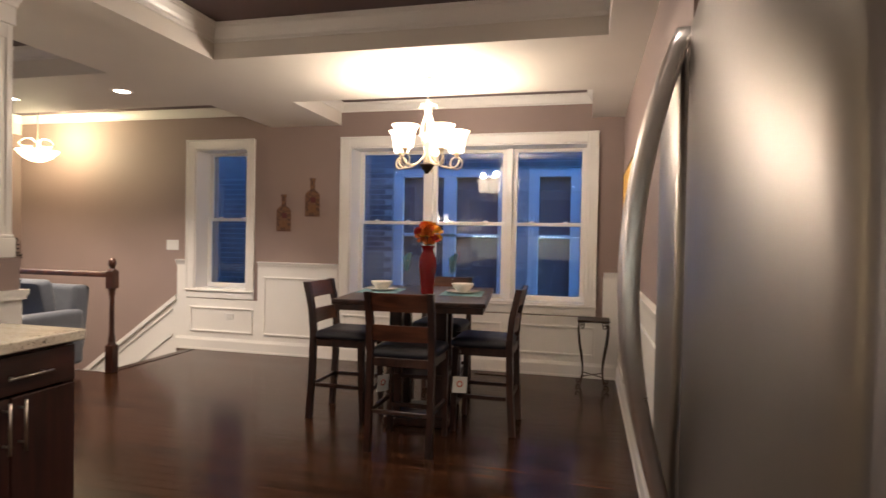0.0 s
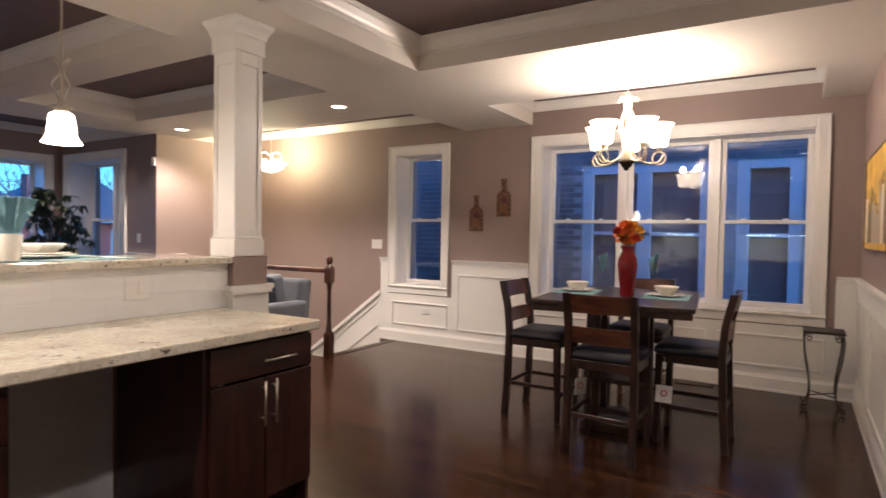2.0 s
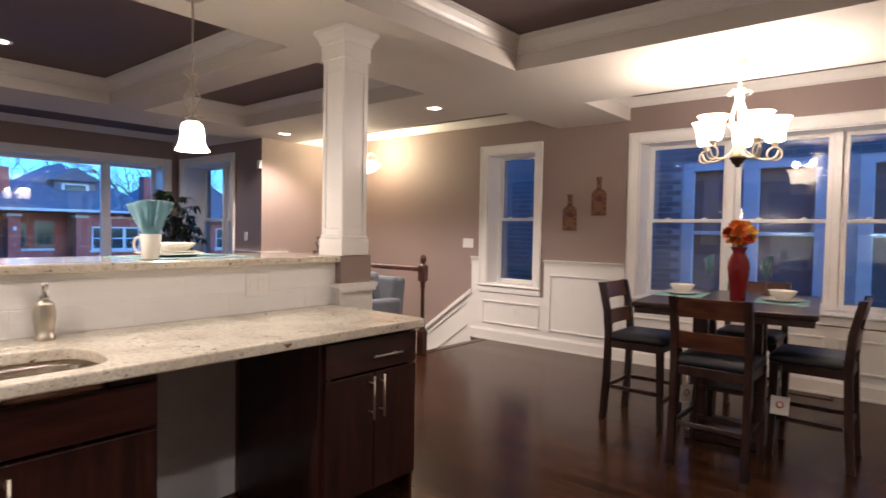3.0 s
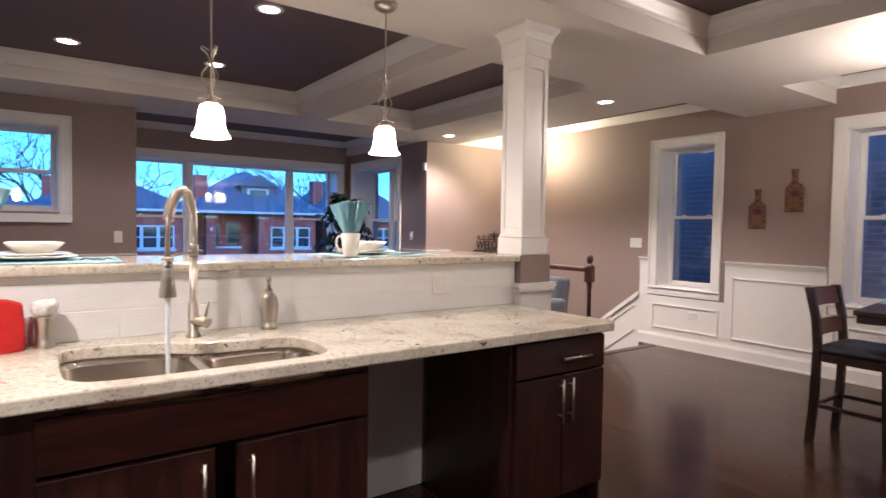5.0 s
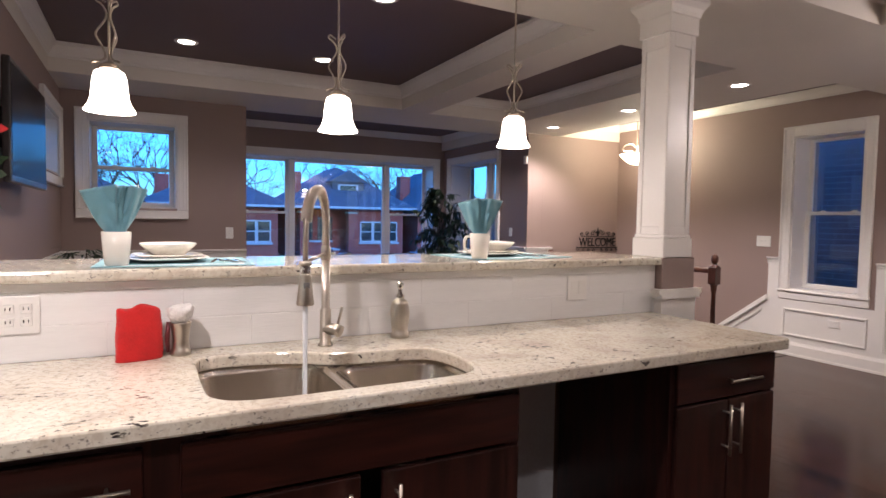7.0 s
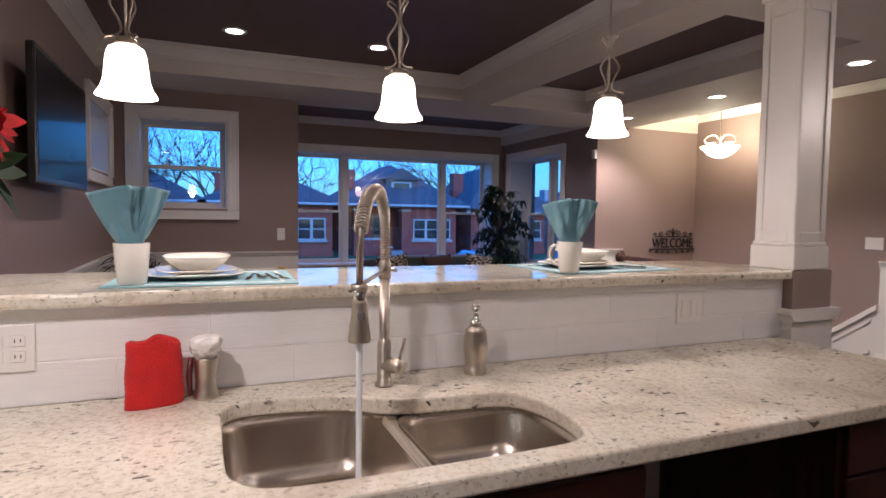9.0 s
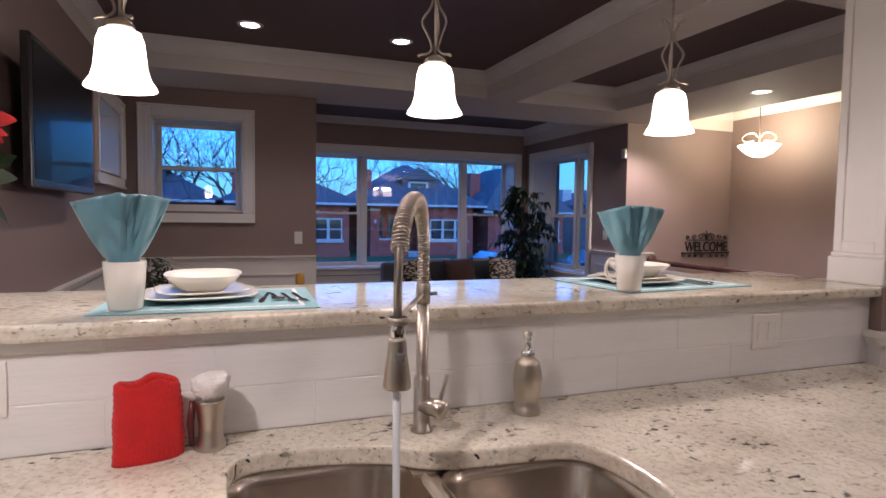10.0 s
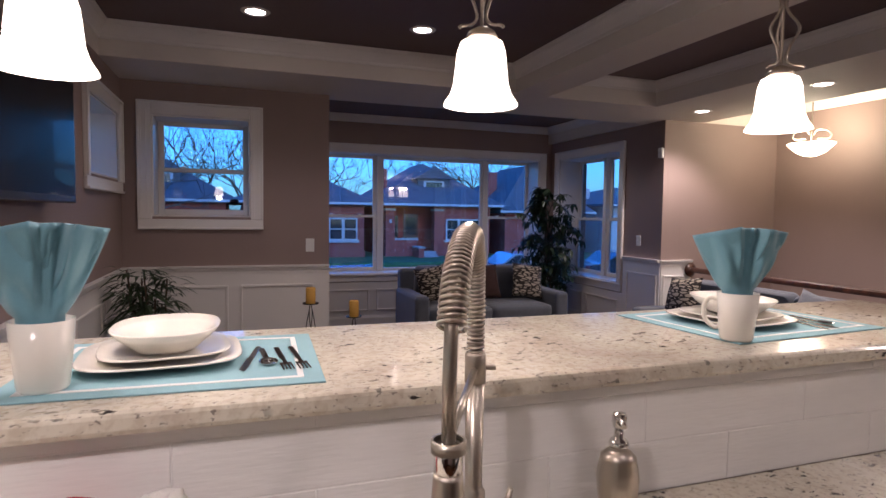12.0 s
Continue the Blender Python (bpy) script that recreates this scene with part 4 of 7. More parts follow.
# ---- bar and counter ----
bar = thing("bar_top", "speckled white granite raised bar top", "countertop")
lp = rounded(-2.58, -1.996, KY, 2.494, 0.012, 3)
ins = lambda pts, d, z: [(x + (d if x < -2.27 else -d), y + (d if y < 0.5 else -d), z) for x, y in pts]
part("slab", loft([ins(lp, 0.010, 1.160), ins(lp, 0.003, 1.162), ins(lp, 0, 1.170), ins(lp, 0, 1.188), ins(lp, 0.003, 1.194), ins(lp, 0.010, 1.198)], smooth=False), GRANITE, bar)

sink_outline = [(-1.82, 0.222), (-1.50, 0.222), (-1.42, 0.24), (-1.375, 0.29), (-1.36, 0.40), (-1.358, 0.62), (-1.36, 0.88), (-1.375, 0.955), (-1.42, 1.0), (-1.50, 1.02), (-1.62, 1.02), (-1.70, 0.995), (-1.735, 0.94), (-1.745, 0.85), (-1.755, 0.74), (-1.765, 0.68), (-1.79, 0.62), (-1.83, 0.57), (-1.865, 0.48), (-1.885, 0.36), (-1.885, 0.28), (-1.865, 0.24)]
sm = [(p.x, p.y) for p in curve_points([(x, y, 0) for x, y in sink_outline + sink_outline[:1]], 3)][:-1]
counter = thing("countertop", "speckled white granite kitchen countertop with an undermount sink cutout", "countertop")
bm = bmesh.new()
outer = rounded(-2.034, -1.288, KY, 2.436, 0.03, 4)
edges = []
for pts in (outer, sm):
    vs = [bm.verts.new((x, y, 0.914)) for x, y in pts]
    edges += [bm.edges.new((vs[i], vs[(i + 1) % len(vs)])) for i in range(len(vs))]
bmesh.ops.triangle_fill(bm, edges=edges, use_beauty=True, normal=(0, 0, 1))
top = list(bm.faces)
ext = bmesh.ops.extrude_face_region(bm, geom=top)
bmesh.ops.translate(bm, verts=[v for v in ext["geom"] if isinstance(v, bmesh.types.BMVert)], vec=(0, 0, -0.044))
bmesh.ops.recalc_face_normals(bm, faces=bm.faces)
rim = [e for e in bm.edges if len(e.link_faces) == 2 and e.calc_face_angle(0) > 1.2 and abs(e.verts[0].co.z - e.verts[1].co.z) < 1e-5]
bmesh.ops.bevel(bm, geom=rim, offset=0.007, segments=2, affect="EDGES", profile=0.5)
part("slab", bm, GRANITE, counter)

sink = thing("sink", "brushed steel double-bowl undermount sink", "sink")


def bowl_mesh(x0, x1, y0, y1, deep):
    loops = []
    for d, z in ((-0.004, 0.870), (0.006, 0.866), (0.012, 0.84), (0.022, 0.914 - deep + 0.05), (0.04, 0.914 - deep + 0.012), (0.075, 0.914 - deep)):
        loops.append([(x, y, z) for x, y in rounded(x0 + d, x1 - d, y0 + d, y1 - d, 0.075, 6)])
    bm = loft(loops, cap0=False)
    bmesh.ops.reverse_faces(bm, faces=bm.faces)
    return bm


part("left_bowl", bowl_mesh(-1.900, -1.345, 0.205, 0.625, 0.23), SINKSTEEL, sink)
part("right_bowl", bowl_mesh(-1.775, -1.343, 0.650, 1.035, 0.20), SINKSTEEL, sink)
part("divider", boxed(-1.90, -1.345, 0.612, 0.662, 0.846, 0.8645, bevel=0.008, seg=3), SINKSTEEL, sink)
part("flange", boxed(-1.95, -1.775, 0.60, 1.05, 0.862, 0.8685), SINKSTEEL, sink)
for cx, cy, z in ((-1.64, 0.41, 0.684), (-1.57, 0.84, 0.714)):
    part("drain", lathe([(0, 0.001), (0.02, 0.001), (0.03, 0.004), (0.042, 0.003), (0.044, 0.0)], 24, at=(cx, cy, z)), CHROME, sink)

# Faucet with a coiled spring neck
fx, fy = -1.905, 0.663
hx, hy = -1.655, 0.527
fa = thing("kitchen_faucet", "brushed nickel pull-down faucet with a coiled spring neck", "faucet")
part("base", lathe([(0, 0), (0.027, 0), (0.027, 0.006), (0.021, 0.012), (0.0195, 0.13), (0.016, 0.135), (0.0145, 0.14), (0.0150, 0.312), (0, 0.312)], 24, at=(fx, fy, 0.914)), NICKEL, fa)
part("collar", lathe([(0, 0), (0.0175, 0), (0.0175, 0.045), (0.014, 0.05), (0, 0.05)], 24, at=(fx, fy, 1.225)), NICKEL, fa)
dx, dy = hx - fx, hy - fy
arc = curve_points([(fx, fy, 1.27), (fx, fy, 1.36), (fx + dx * 0.07, fy + dy * 0.07, 1.418), (fx + dx * 0.25, fy + dy * 0.25, 1.460), (fx + dx * 0.45, fy + dy * 0.45, 1.468), (fx + dx * 0.68, fy + dy * 0.68, 1.452), (fx + dx * 0.87, fy + dy * 0.87, 1.415), (fx + dx * 0.97, fy + dy * 0.97, 1.366)], 24)
part("hose", tube(arc + [Vector((hx, hy, 1.31)), Vector((hx, hy, 1.235))], 0.0085, 12), NICKEL, fa)
coil, length, last = [], 0.0, arc[0]
for i, p in enumerate(arc):
    length += (p - last).length
    last = p
total, turns, nn = length, 64, 64 * 10
acc = [0.0]
for a, b in zip(arc, arc[1:]):
    acc.append(acc[-1] + (b - a).length)
side0 = Vector((-dy, dx, 0)).normalized()
for k in range(nn + 1):
    s = total * k / nn
    j = max(0, min(len(arc) - 2, next((i for i in range(len(acc) - 1) if acc[i + 1] >= s), len(arc) - 2)))
    f = (s - acc[j]) / max(1e-9, acc[j + 1] - acc[j])
    p = arc[j].lerp(arc[j + 1], f)
    d = (arc[j + 1] - arc[j]).normalized()
    up = d.cross(side0).normalized()
    ang = 2 * math.pi * turns * k / nn
    coil.append(p + (0.0125 + 0.0035 * min(1.0, max(0.0, (k / nn - 0.25) * 4))) * (side0 * math.cos(ang) + up * math.sin(ang)))
part("spring_coil", tube(coil, 0.0028, 6), NICKEL, fa)
part("spray_head", lathe([(0, 0), (0.0262, 0), (0.0275, 0.004), (0.0245, 0.030), (0.0195, 0.065), (0.0175, 0.092), (0.0168, 0.098), (0, 0.098)], 28, at=(hx, hy, 1.103)), NICKEL, fa)
part("head_sleeve", lathe([(0, 0), (0.0160, 0), (0.0168, 0.003), (0.0168, 0.034), (0.0150, 0.037), (0, 0.037)], 28, at=(hx, hy, 1.201)), CHROME, fa, "polished sleeve over the spray head")
part("spray_button", boxed(hx + 0.010, hx + 0.0205, hy - 0.010, hy + 0.010, 1.152, 1.176, bevel=0.0048, seg=3), GREYRUBBER, fa, "grey spray button")
part("bracket_arm", tube([(fx, fy, 1.248), (fx + dx * 0.5, fy + dy * 0.5, 1.243), (hx - dx * 0.05, hy - dy * 0.05, 1.238)], 0.0055, 10), NICKEL, fa)
part("bracket_ring", lathe([(0.0172, 0), (0.0205, 0), (0.0205, 0.014), (0.0172, 0.014)], 22, at=(hx, hy, 1.226)), NICKEL, fa)
part("set_screw", tube([(fx, fy + 0.012, 1.248), (fx + 0.004, fy + 0.034, 1.248)], 0.005, 10), NICKEL, fa)
part("valve_body", tube([(fx, fy, 0.975), (fx + 0.03, fy + 0.030, 0.975), (fx + 0.044, fy + 0.044, 0.968)], 0.0215, 20), NICKEL, fa)
part("lever", tube([(fx + 0.030, fy + 0.034, 0.985), (fx + 0.032, fy + 0.046, 1.03), (fx + 0.033, fy + 0.052, 1.055)], 0.005, 10), NICKEL, fa)
water = single("water_stream", lathe([(0.0085, 0), (0.0075, -0.15), (0.007, -0.30), (0.009, -0.414)], 12, at=(0, 0, 0)), WATER, "white stream of running tap water", "water", (hx, hy, 1.101))
water.visible_shadow = False

soap = thing("soap_dispenser", "ribbed brushed steel soap dispenser with a pump", "soap dispenser", (-1.935, 0.968, 0.914))
prof = [(0.0, 0.0), (0.034, 0.0), (0.0355, 0.004), (0.0355, 0.018), (0.031, 0.022), (0.0335, 0.045), (0.0375, 0.078), (0.0385, 0.098), (0.036, 0.118), (0.0325, 0.132), (0.033, 0.137), (0.022, 0.148), (0.015, 0.152), (0.0, 0.153)]
flutes = [1 + (0.022 * math.cos(2 * math.pi * k / 8) if k % 8 else 0.0) for k in range(64)]
part("bottle", loft([[(max(q, 0.001) * (f if 0.02 < z < 0.135 else 1) * math.cos(2 * math.pi * k / 64), max(q, 0.001) * (f if 0.02 < z < 0.135 else 1) * math.sin(2 * math.pi * k / 64), z) for k, f in enumerate(flutes)] for q, z in prof]), NICKEL, soap)
part("neck", lathe([(0, 0.155), (0.018, 0.155), (0.019, 0.16), (0.016, 0.168), (0.010, 0.172), (0.008, 0.19), (0, 0.19)], 20), CHROME, soap)
part("pump", lathe([(0, 0.188), (0.009, 0.188), (0.012, 0.194), (0.014, 0.212), (0.011, 0.218), (0, 0.219)], 20), CHROME, soap)
part("nozzle", tube([(0, 0, 0.208), (0.02, -0.008, 0.209), (0.034, -0.014, 0.204)], [0.006, 0.0055, 0.0045], 10), CHROME, soap)

brush = thing("dish_brush", "white fluffy scrubber in a ribbed steel holder", "brush", (-1.955, 0.188, 0.914))
part("holder", lathe([(0, 0), (0.031, 0), (0.032, 0.004), (0.032, 0.016), (0.027, 0.022), (0.025, 0.05), (0.029, 0.085), (0.033, 0.105), (0.033, 0.11), (0.029, 0.11), (0.02, 0.02), (0, 0.02)], 26), NICKEL, brush)
bm = bmesh.new()
bmesh.ops.create_icosphere(bm, subdivisions=4, radius=0.043)
for v in bm.verts:
    n = noise.noise(v.co * 55) * 0.006 + noise.noise(v.co * 160) * 0.004
    v.co = Vector((v.co.x, v.co.y * 1.05, v.co.z * 0.95)) * (1 + n / 0.04)
    taper = 0.86 + 0.22 * v.co.z / 0.043
    v.co.x, v.co.y = v.co.x * taper, v.co.y * taper
    if v.co.z > 0.022:
        v.co.z = 0.022 + (v.co.z - 0.022) * 0.45 - 0.35 * max(0.0, 0.02 - math.hypot(v.co.x, v.co.y))
    v.co.z = v.co.z + 0.138 + 0.10 * v.co.y
for f in bm.faces:
    f.smooth = True
part("fluffy_head", bm, FLUFF, brush, "fluffy white head")
part("grip", tube([(0.005, -0.038, 0.012), (0.004, -0.041, 0.06), (0.004, -0.036, 0.112)], [0.006, 0.008, 0.007], 10), MAROON, brush, "maroon plastic grip")

# Folded red towel standing on the counter, rolled into a loop
def towel():
    bm = bmesh.new()
    n, m = 72, 30
    rows = []
    for side in (0, 1):
        for j in (range(m + 1) if side == 0 else range(m, m - 12, -1)):
            f = j / m
            z = 0.166 * f
            row = []
            for k in range(n):
                t = 2 * math.pi * k / n
                ry = 0.066 + 0.004 * math.sin(z * 30)
                px = math.copysign(abs(math.sin(t)) ** 0.75, math.sin(t)) * (0.037 - 0.004 * f)
                py = math.copysign(abs(math.cos(t)) ** 0.70, math.cos(t)) * ry
                w = 0.004 * noise.noise(Vector((px * 25, py * 25, z * 14 + 3))) + 0.0007 * math.sin(z * 430 + 3 * math.sin(py * 90))
                r = 1 + w / 0.04 - (0.30 if side else 0.0) - (0.05 * max(0, f - 0.93) / 0.07)
                lift = (0.007 * math.sin(py * 62 + 0.6) + 0.004 * noise.noise(Vector((px * 60, py * 40, 9)))) * f * f
                if side and px < 0:
                    lift -= 0.006
                row.append(bm.verts.new((px * r, py * (r if not side else 1 + w / 0.07 - 0.13), z + lift - (0.004 if side else 0))))
            rows.append(row)
    for a, b in zip(rows, rows[1:]):
        for k in range(n):
            bm.faces.new((a[k], a[(k + 1) % n], b[(k + 1) % n], b[k])).smooth = True
    bm.faces.new(rows[0][::-1])
    bm.faces.new(rows[-1])
    bmesh.ops.recalc_face_normals(bm, faces=bm.faces)
    return bm


single("dish_towel", towel(), REDTOWEL, "folded red terry dish towel standing against the backsplash", "towel", (-1.943, 0.066, 0.914), 12)

# ---- backsplash ----
splash = thing("wall_backsplash", "glossy white tiles between counter and bar", "backsplash")
splash["kind"] = "structure"
part("grout", boxed(-2.043, -2.0312, KY, 2.455, 0.914, 1.160), GROUT, splash, "pale grout")
TH = 0.1075
tile_meshes = {}


def tile(y0, y1, z0, z1):
    key = (round(y1 - y0, 4), round(z1 - z0, 4))
    if key not in tile_meshes:
        bm = boxed(-0.0045, 0.0045, 0.0004, key[0] - 0.0004, 0.0004, key[1] - 0.0004, bevel=0.0014, seg=1)
        tile_meshes[key] = mesh_of(bm, TILE)
    ob = new("tile", tile_meshes[key])
    ob.location = (-2.0345, y0, z0)
    ob.parent = splash


for row in range(3):
    z0 = 0.915 + row * (TH + 0.001)
    z1 = z0 + TH if row < 2 else 1.158
    y = 0.425 - 0.4525 * 5 - (0.226 if row == 1 else 0.0)
    while y < 2.455:
        a, b = max(y, KY), min(y + 0.4515, 2.455)
        if b - a > 0.02:
            tile(a, b, z0, z1)
        y += 0.4525


def wall_plate(name, M, u, z, kind, label, w=0.075, h=0.118):
    d = thing(name, label, "switch" if kind == "switch" else "outlet")
    d.matrix_basis = M @ Matrix.Translation((u, 0, z))
    part("plate", boxed(-w / 2, w / 2, -0.006, 0, -h / 2, h / 2, bevel=0.0025, seg=2), PLASTIC, d)
    n = max(1, round(w / 0.075))
    for i in range(n):
        c = (i - (n - 1) / 2) * 0.046
        if kind == "cover":
            part("insert", boxed(c - 0.0165, c + 0.0165, -0.0085, -0.006, -0.033, 0.033, bevel=0.002), PLASTIC, d)
        elif kind == "switch":
            part("toggle", boxed(c - 0.005, c + 0.005, -0.016, -0.006, -0.004, 0.010, bevel=0.002), PLASTIC, d)
        else:
            for s in (-0.02, 0.02):
                part("socket", boxed(c - 0.016, c + 0.016, -0.0085, -0.006, s - 0.014, s + 0.014, bevel=0.002), PLASTIC, d)
                for q in (-0.006, 0.006):
                    part("slot", boxed(c + q - 0.001, c + q + 0.001, -0.0092, -0.0085, s - 0.004, s + 0.005), BLACKPLASTIC, d, "dark slot")
    return d


BARFACE = Matrix.Translation((-2.030, 0, 0)) @ pose(0, 0, 0, 0, 0, 90)
wall_plate("wall_outlet", BARFACE, 1.930, 1.060, "cover", "white double outlet on the tiled backsplash", w=0.118)
wall_plate("wall_outlet", BARFACE, -0.264, 1.062, "outlet", "white double outlet on the tiled backsplash", w=0.118)
wall_plate("light_switch", NORTH, -3.913, 1.201, "switch", "white triple light switch on the taupe wall", w=0.165)
wall_plate("light_switch", WEST, 0.884, 1.208, "switch", "white light switch beside the bay", w=0.075)
wall_plate("light_switch", SIDE, -6.54, 1.23, "switch", "white light switch in the bay", w=0.075)
NORTHPANEL = Matrix.Translation((0, DY - 0.012, 0))
wall_plate("wall_outlet", NORTHPANEL, -3.14, 0.40, "outlet", "white outlet in the wainscot", w=0.118, h=0.075)
alarm = thing("wall_sensor", "small white wall sensor in the bay", "sensor")
alarm.matrix_basis = SIDE @ Matrix.Translation((-6.20, 0, 2.192))
part("body", boxed(-0.035, 0.035, -0.03, 0, -0.055, 0.055, bevel=0.008, seg=2), PLASTIC, alarm)
part("lens", boxed(-0.025, 0.025, -0.034, -0.03, 0.005, 0.035, bevel=0.002), TRIM, alarm)

# ---- base cabinets of the peninsula ----
CX = -1.345


def pull(parent, y, z, length, upright):
    bm = bmesh.new()
    h = length / 2
    if upright:
        tube([(CX + 0.036, y, z - h), (CX + 0.036, y, z + h)], 0.0058, 10, bm)
        for s in (-0.68, 0.68):
            tube([(CX, y, z + s * h), (CX + 0.036, y, z + s * h)], 0.0045, 8, bm)
    else:
        tube([(CX + 0.036, y - h, z), (CX + 0.036, y + h, z)], 0.0058, 10, bm)
        for s in (-0.68, 0.68):
            tube([(CX, y + s * h, z), (CX + 0.036, y + s * h, z)], 0.0045, 8, bm)
    return part("handle", bm, NICKEL, parent, "brushed nickel bar handle")


def front(parent, name, y0, y1, z0, z1):
    bm = boxed(CX - 0.018, CX, y0, y1, z0, z1, bevel=0.004, seg=2)
    return part(name, bm, ESPRESSO_H if (y1 - y0) > (z1 - z0) else ESPRESSO, parent)


def cabinet(y0, y1, label):
    c = thing("base_cabinet", label, "cabinet")
    for a, b in ((y0, y0 + 0.018), (y1 - 0.018, y1)):
        part("side_panel", boxed(-2.0, CX - 0.020, a, b, 0.0, 0.869), ESPRESSO, c)
    part("bottom_panel", boxed(-2.0, CX - 0.020, y0 + 0.018, y1 - 0.018, 0.11, 0.128), ESPRESSO, c)
    for a, b in ((y0 + 0.018, y0 + 0.05), (y1 - 0.05, y1 - 0.018)):
        part("stile", boxed(CX - 0.04, CX - 0.020, a, b, 0.128, 0.869), ESPRESSO, c)
    part("top_rail", boxed(CX - 0.04, CX - 0.020, y0 + 0.05, y1 - 0.05, 0.835, 0.869), ESPRESSO, c)
    part("toe_kick", boxed(CX - 0.10, CX - 0.085, y0 + 0.018, y1 - 0.018, 0, 0.11), ESPRESSO, c)
    return c


c1 = cabinet(-0.66, 0.110, "espresso base cabinet with a drawer and nickel handles beside the sink")
d1 = front(c1, "drawer", -0.64, 0.075, 0.683, 0.833)
pull(d1, -0.10, 0.755, 0.30, False)
for a, b, hy2 in ((-0.64, -0.285, -0.33), (-0.278, 0.075, -0.235)):
    d = front(c1, "door", a, b, 0.125, 0.672)
    pull(d, hy2, 0.53, 0.20, True)
c2 = cabinet(0.110, 1.138, "espresso sink cabinet with a false drawer front and two doors")
front(c2, "false_drawer_front", 0.155, 1.128, 0.683, 0.833)
for a, b, hy2 in ((0.155, 0.605, 0.565), (0.668, 1.128, 0.708)):
    d = front(c2, "door", a, b, 0.125, 0.670)
    pull(d, hy2, 0.545, 0.19, True)
c3 = cabinet(1.82, 2.425, "espresso end cabinet with a drawer and two doors with nickel handles")
d3 = front(c3, "drawer", 1.842, 2.420, 0.695, 0.848)
pull(d3, 2.19, 0.766, 0.19, False)
for a, b, hy2 in ((1.842, 2.128, 2.100), (2.134, 2.420, 2.165)):
    d = front(c3, "door", a, b, 0.125, 0.684)
    pull(d, hy2, 0.575, 0.20, True)
lining = thing("dishwasher_bay_lining", "pale grey wall board in the empty dishwasher bay", "panel")
part("board", boxed(-2.042, -2.030, 1.140, 1.818, 0.004, 0.866), DRYWALL, lining)
valve = thing("water_valve", "small chrome water valve with a hose in the empty bay", "valve", (-1.99, 1.30, 0.0))
part("pipe", tube(curve_points([(-0.03, 0, 0.16), (0.02, 0, 0.17), (0.06, 0.01, 0.13), (0.06, 0.03, 0.004)], 6), 0.008, 8), NICKEL, valve)
part("knob", lathe([(0, 0), (0.016, 0.002), (0.018, 0.012), (0, 0.016)], 14, at=(0.02, 0, 0.178)), CHROME, valve)

# ---- refrigerator ----
fridge = thing("refrigerator", "stainless steel French-door refrigerator with bowed handles", "refrigerator")
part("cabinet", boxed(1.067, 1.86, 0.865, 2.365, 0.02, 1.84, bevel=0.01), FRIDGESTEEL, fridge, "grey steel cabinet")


def fridge_door(y0, y1, z0, z1):
    loops = []
    n = 14
    prof = []
    for k in range(n + 1):
        t = k / n
        e = min(t, 1 - t) * (y1 - y0)
        prof.append((1.030 - 0.022 * math.sin(math.pi * t) + 0.018 * max(0, 1 - e / 0.02) ** 2, y0 + (y1 - y0) * t))
    prof += [(1.065, y1), (1.065, y0)]
    for z, d in ((z0, 0.006), (z0 + 0.008, 0), (z1 - 0.008, 0), (z1, 0.006)):
        loops.append([(x + (d if x < 1.057 else 0), y, z) for x, y in prof])
    return loft(loops)


def bow_handle(y, z0, z1, sign):
    """A flat bowed bar that springs from the door at both ends."""
    loops = []
    for k in range(33):
        t = k / 32
        out = 0.112 * math.sin(math.pi * t) ** 0.85
        c = Vector((1.018 - out, y + sign * 0.006 * math.sin(math.pi * t), z0 + (z1 - z0) * t))
        loops.append([(c.x + u, c.y + v, c.z) for u, v in rounded(-0.022, 0.022, -0.024, 0.024, 0.012, 4)])
    return loft(loops)


for nm, a, b, hy, sg in (("near_door", 0.865, 1.885, 1.832, -1), ("far_door", 1.892, 2.365, 1.938, 1)):
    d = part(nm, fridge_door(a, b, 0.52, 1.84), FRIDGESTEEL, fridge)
    part("handle", bow_handle(hy, 0.64, 1.835, sg), STEEL, d, "bowed steel handle")
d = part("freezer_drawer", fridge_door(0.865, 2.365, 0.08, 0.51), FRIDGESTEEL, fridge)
bm = tube(curve_points([(1.03, 1.1, 0.43), (0.98, 1.15, 0.43), (0.965, 1.68, 0.43), (0.98, 2.2, 0.43), (1.03, 2.25, 0.43)], 6), 0.013, 12)
part("handle", bm, FRIDGESTEEL, d)

# ---- kitchen run behind the camera ----
CABX0, CABX1 = -1.285, 1.94
for a, b in ((-1.285, -1.22), (-0.44, 0.30), (0.30, 1.10), (1.10, 1.94)):
    c = thing("base_cabinet", "espresso base cabinet along the kitchen wall", "cabinet", group="kitchen wall cabinets")
    part("body", boxed(a + 0.002, b - 0.002, KY, KY + 0.58, 0.1, 0.884), ESPRESSO, c)
    part("toe_kick", boxed(a + 0.002, b - 0.002, KY, KY + 0.52, 0.0, 0.1), ESPRESSO, c)
    part("door", boxed(a + 0.01, b - 0.01, KY + 0.58, KY + 0.60, 0.13, 0.86, bevel=0.004), ESPRESSO, c)
for a, b in ((-1.285, -1.205), (-0.435, 1.94)):
    single("countertop", boxed(a, b, KY, KY + 0.63, 0.886, 0.914, bevel=0.004), GRANITE, "speckled white granite worktop along the kitchen wall", "countertop")
rg = thing("range_cooker", "stainless steel range with a dark oven window", "oven", (-0.82, KY + 0.32, 0))
part("body", boxed(-0.375, 0.375, -0.31, 0.29, 0.02, 0.905, bevel=0.006), STEEL, rg)
part("oven_door", boxed(-0.365, 0.365, 0.29, 0.32, 0.16, 0.70, bevel=0.008), STEEL, rg)
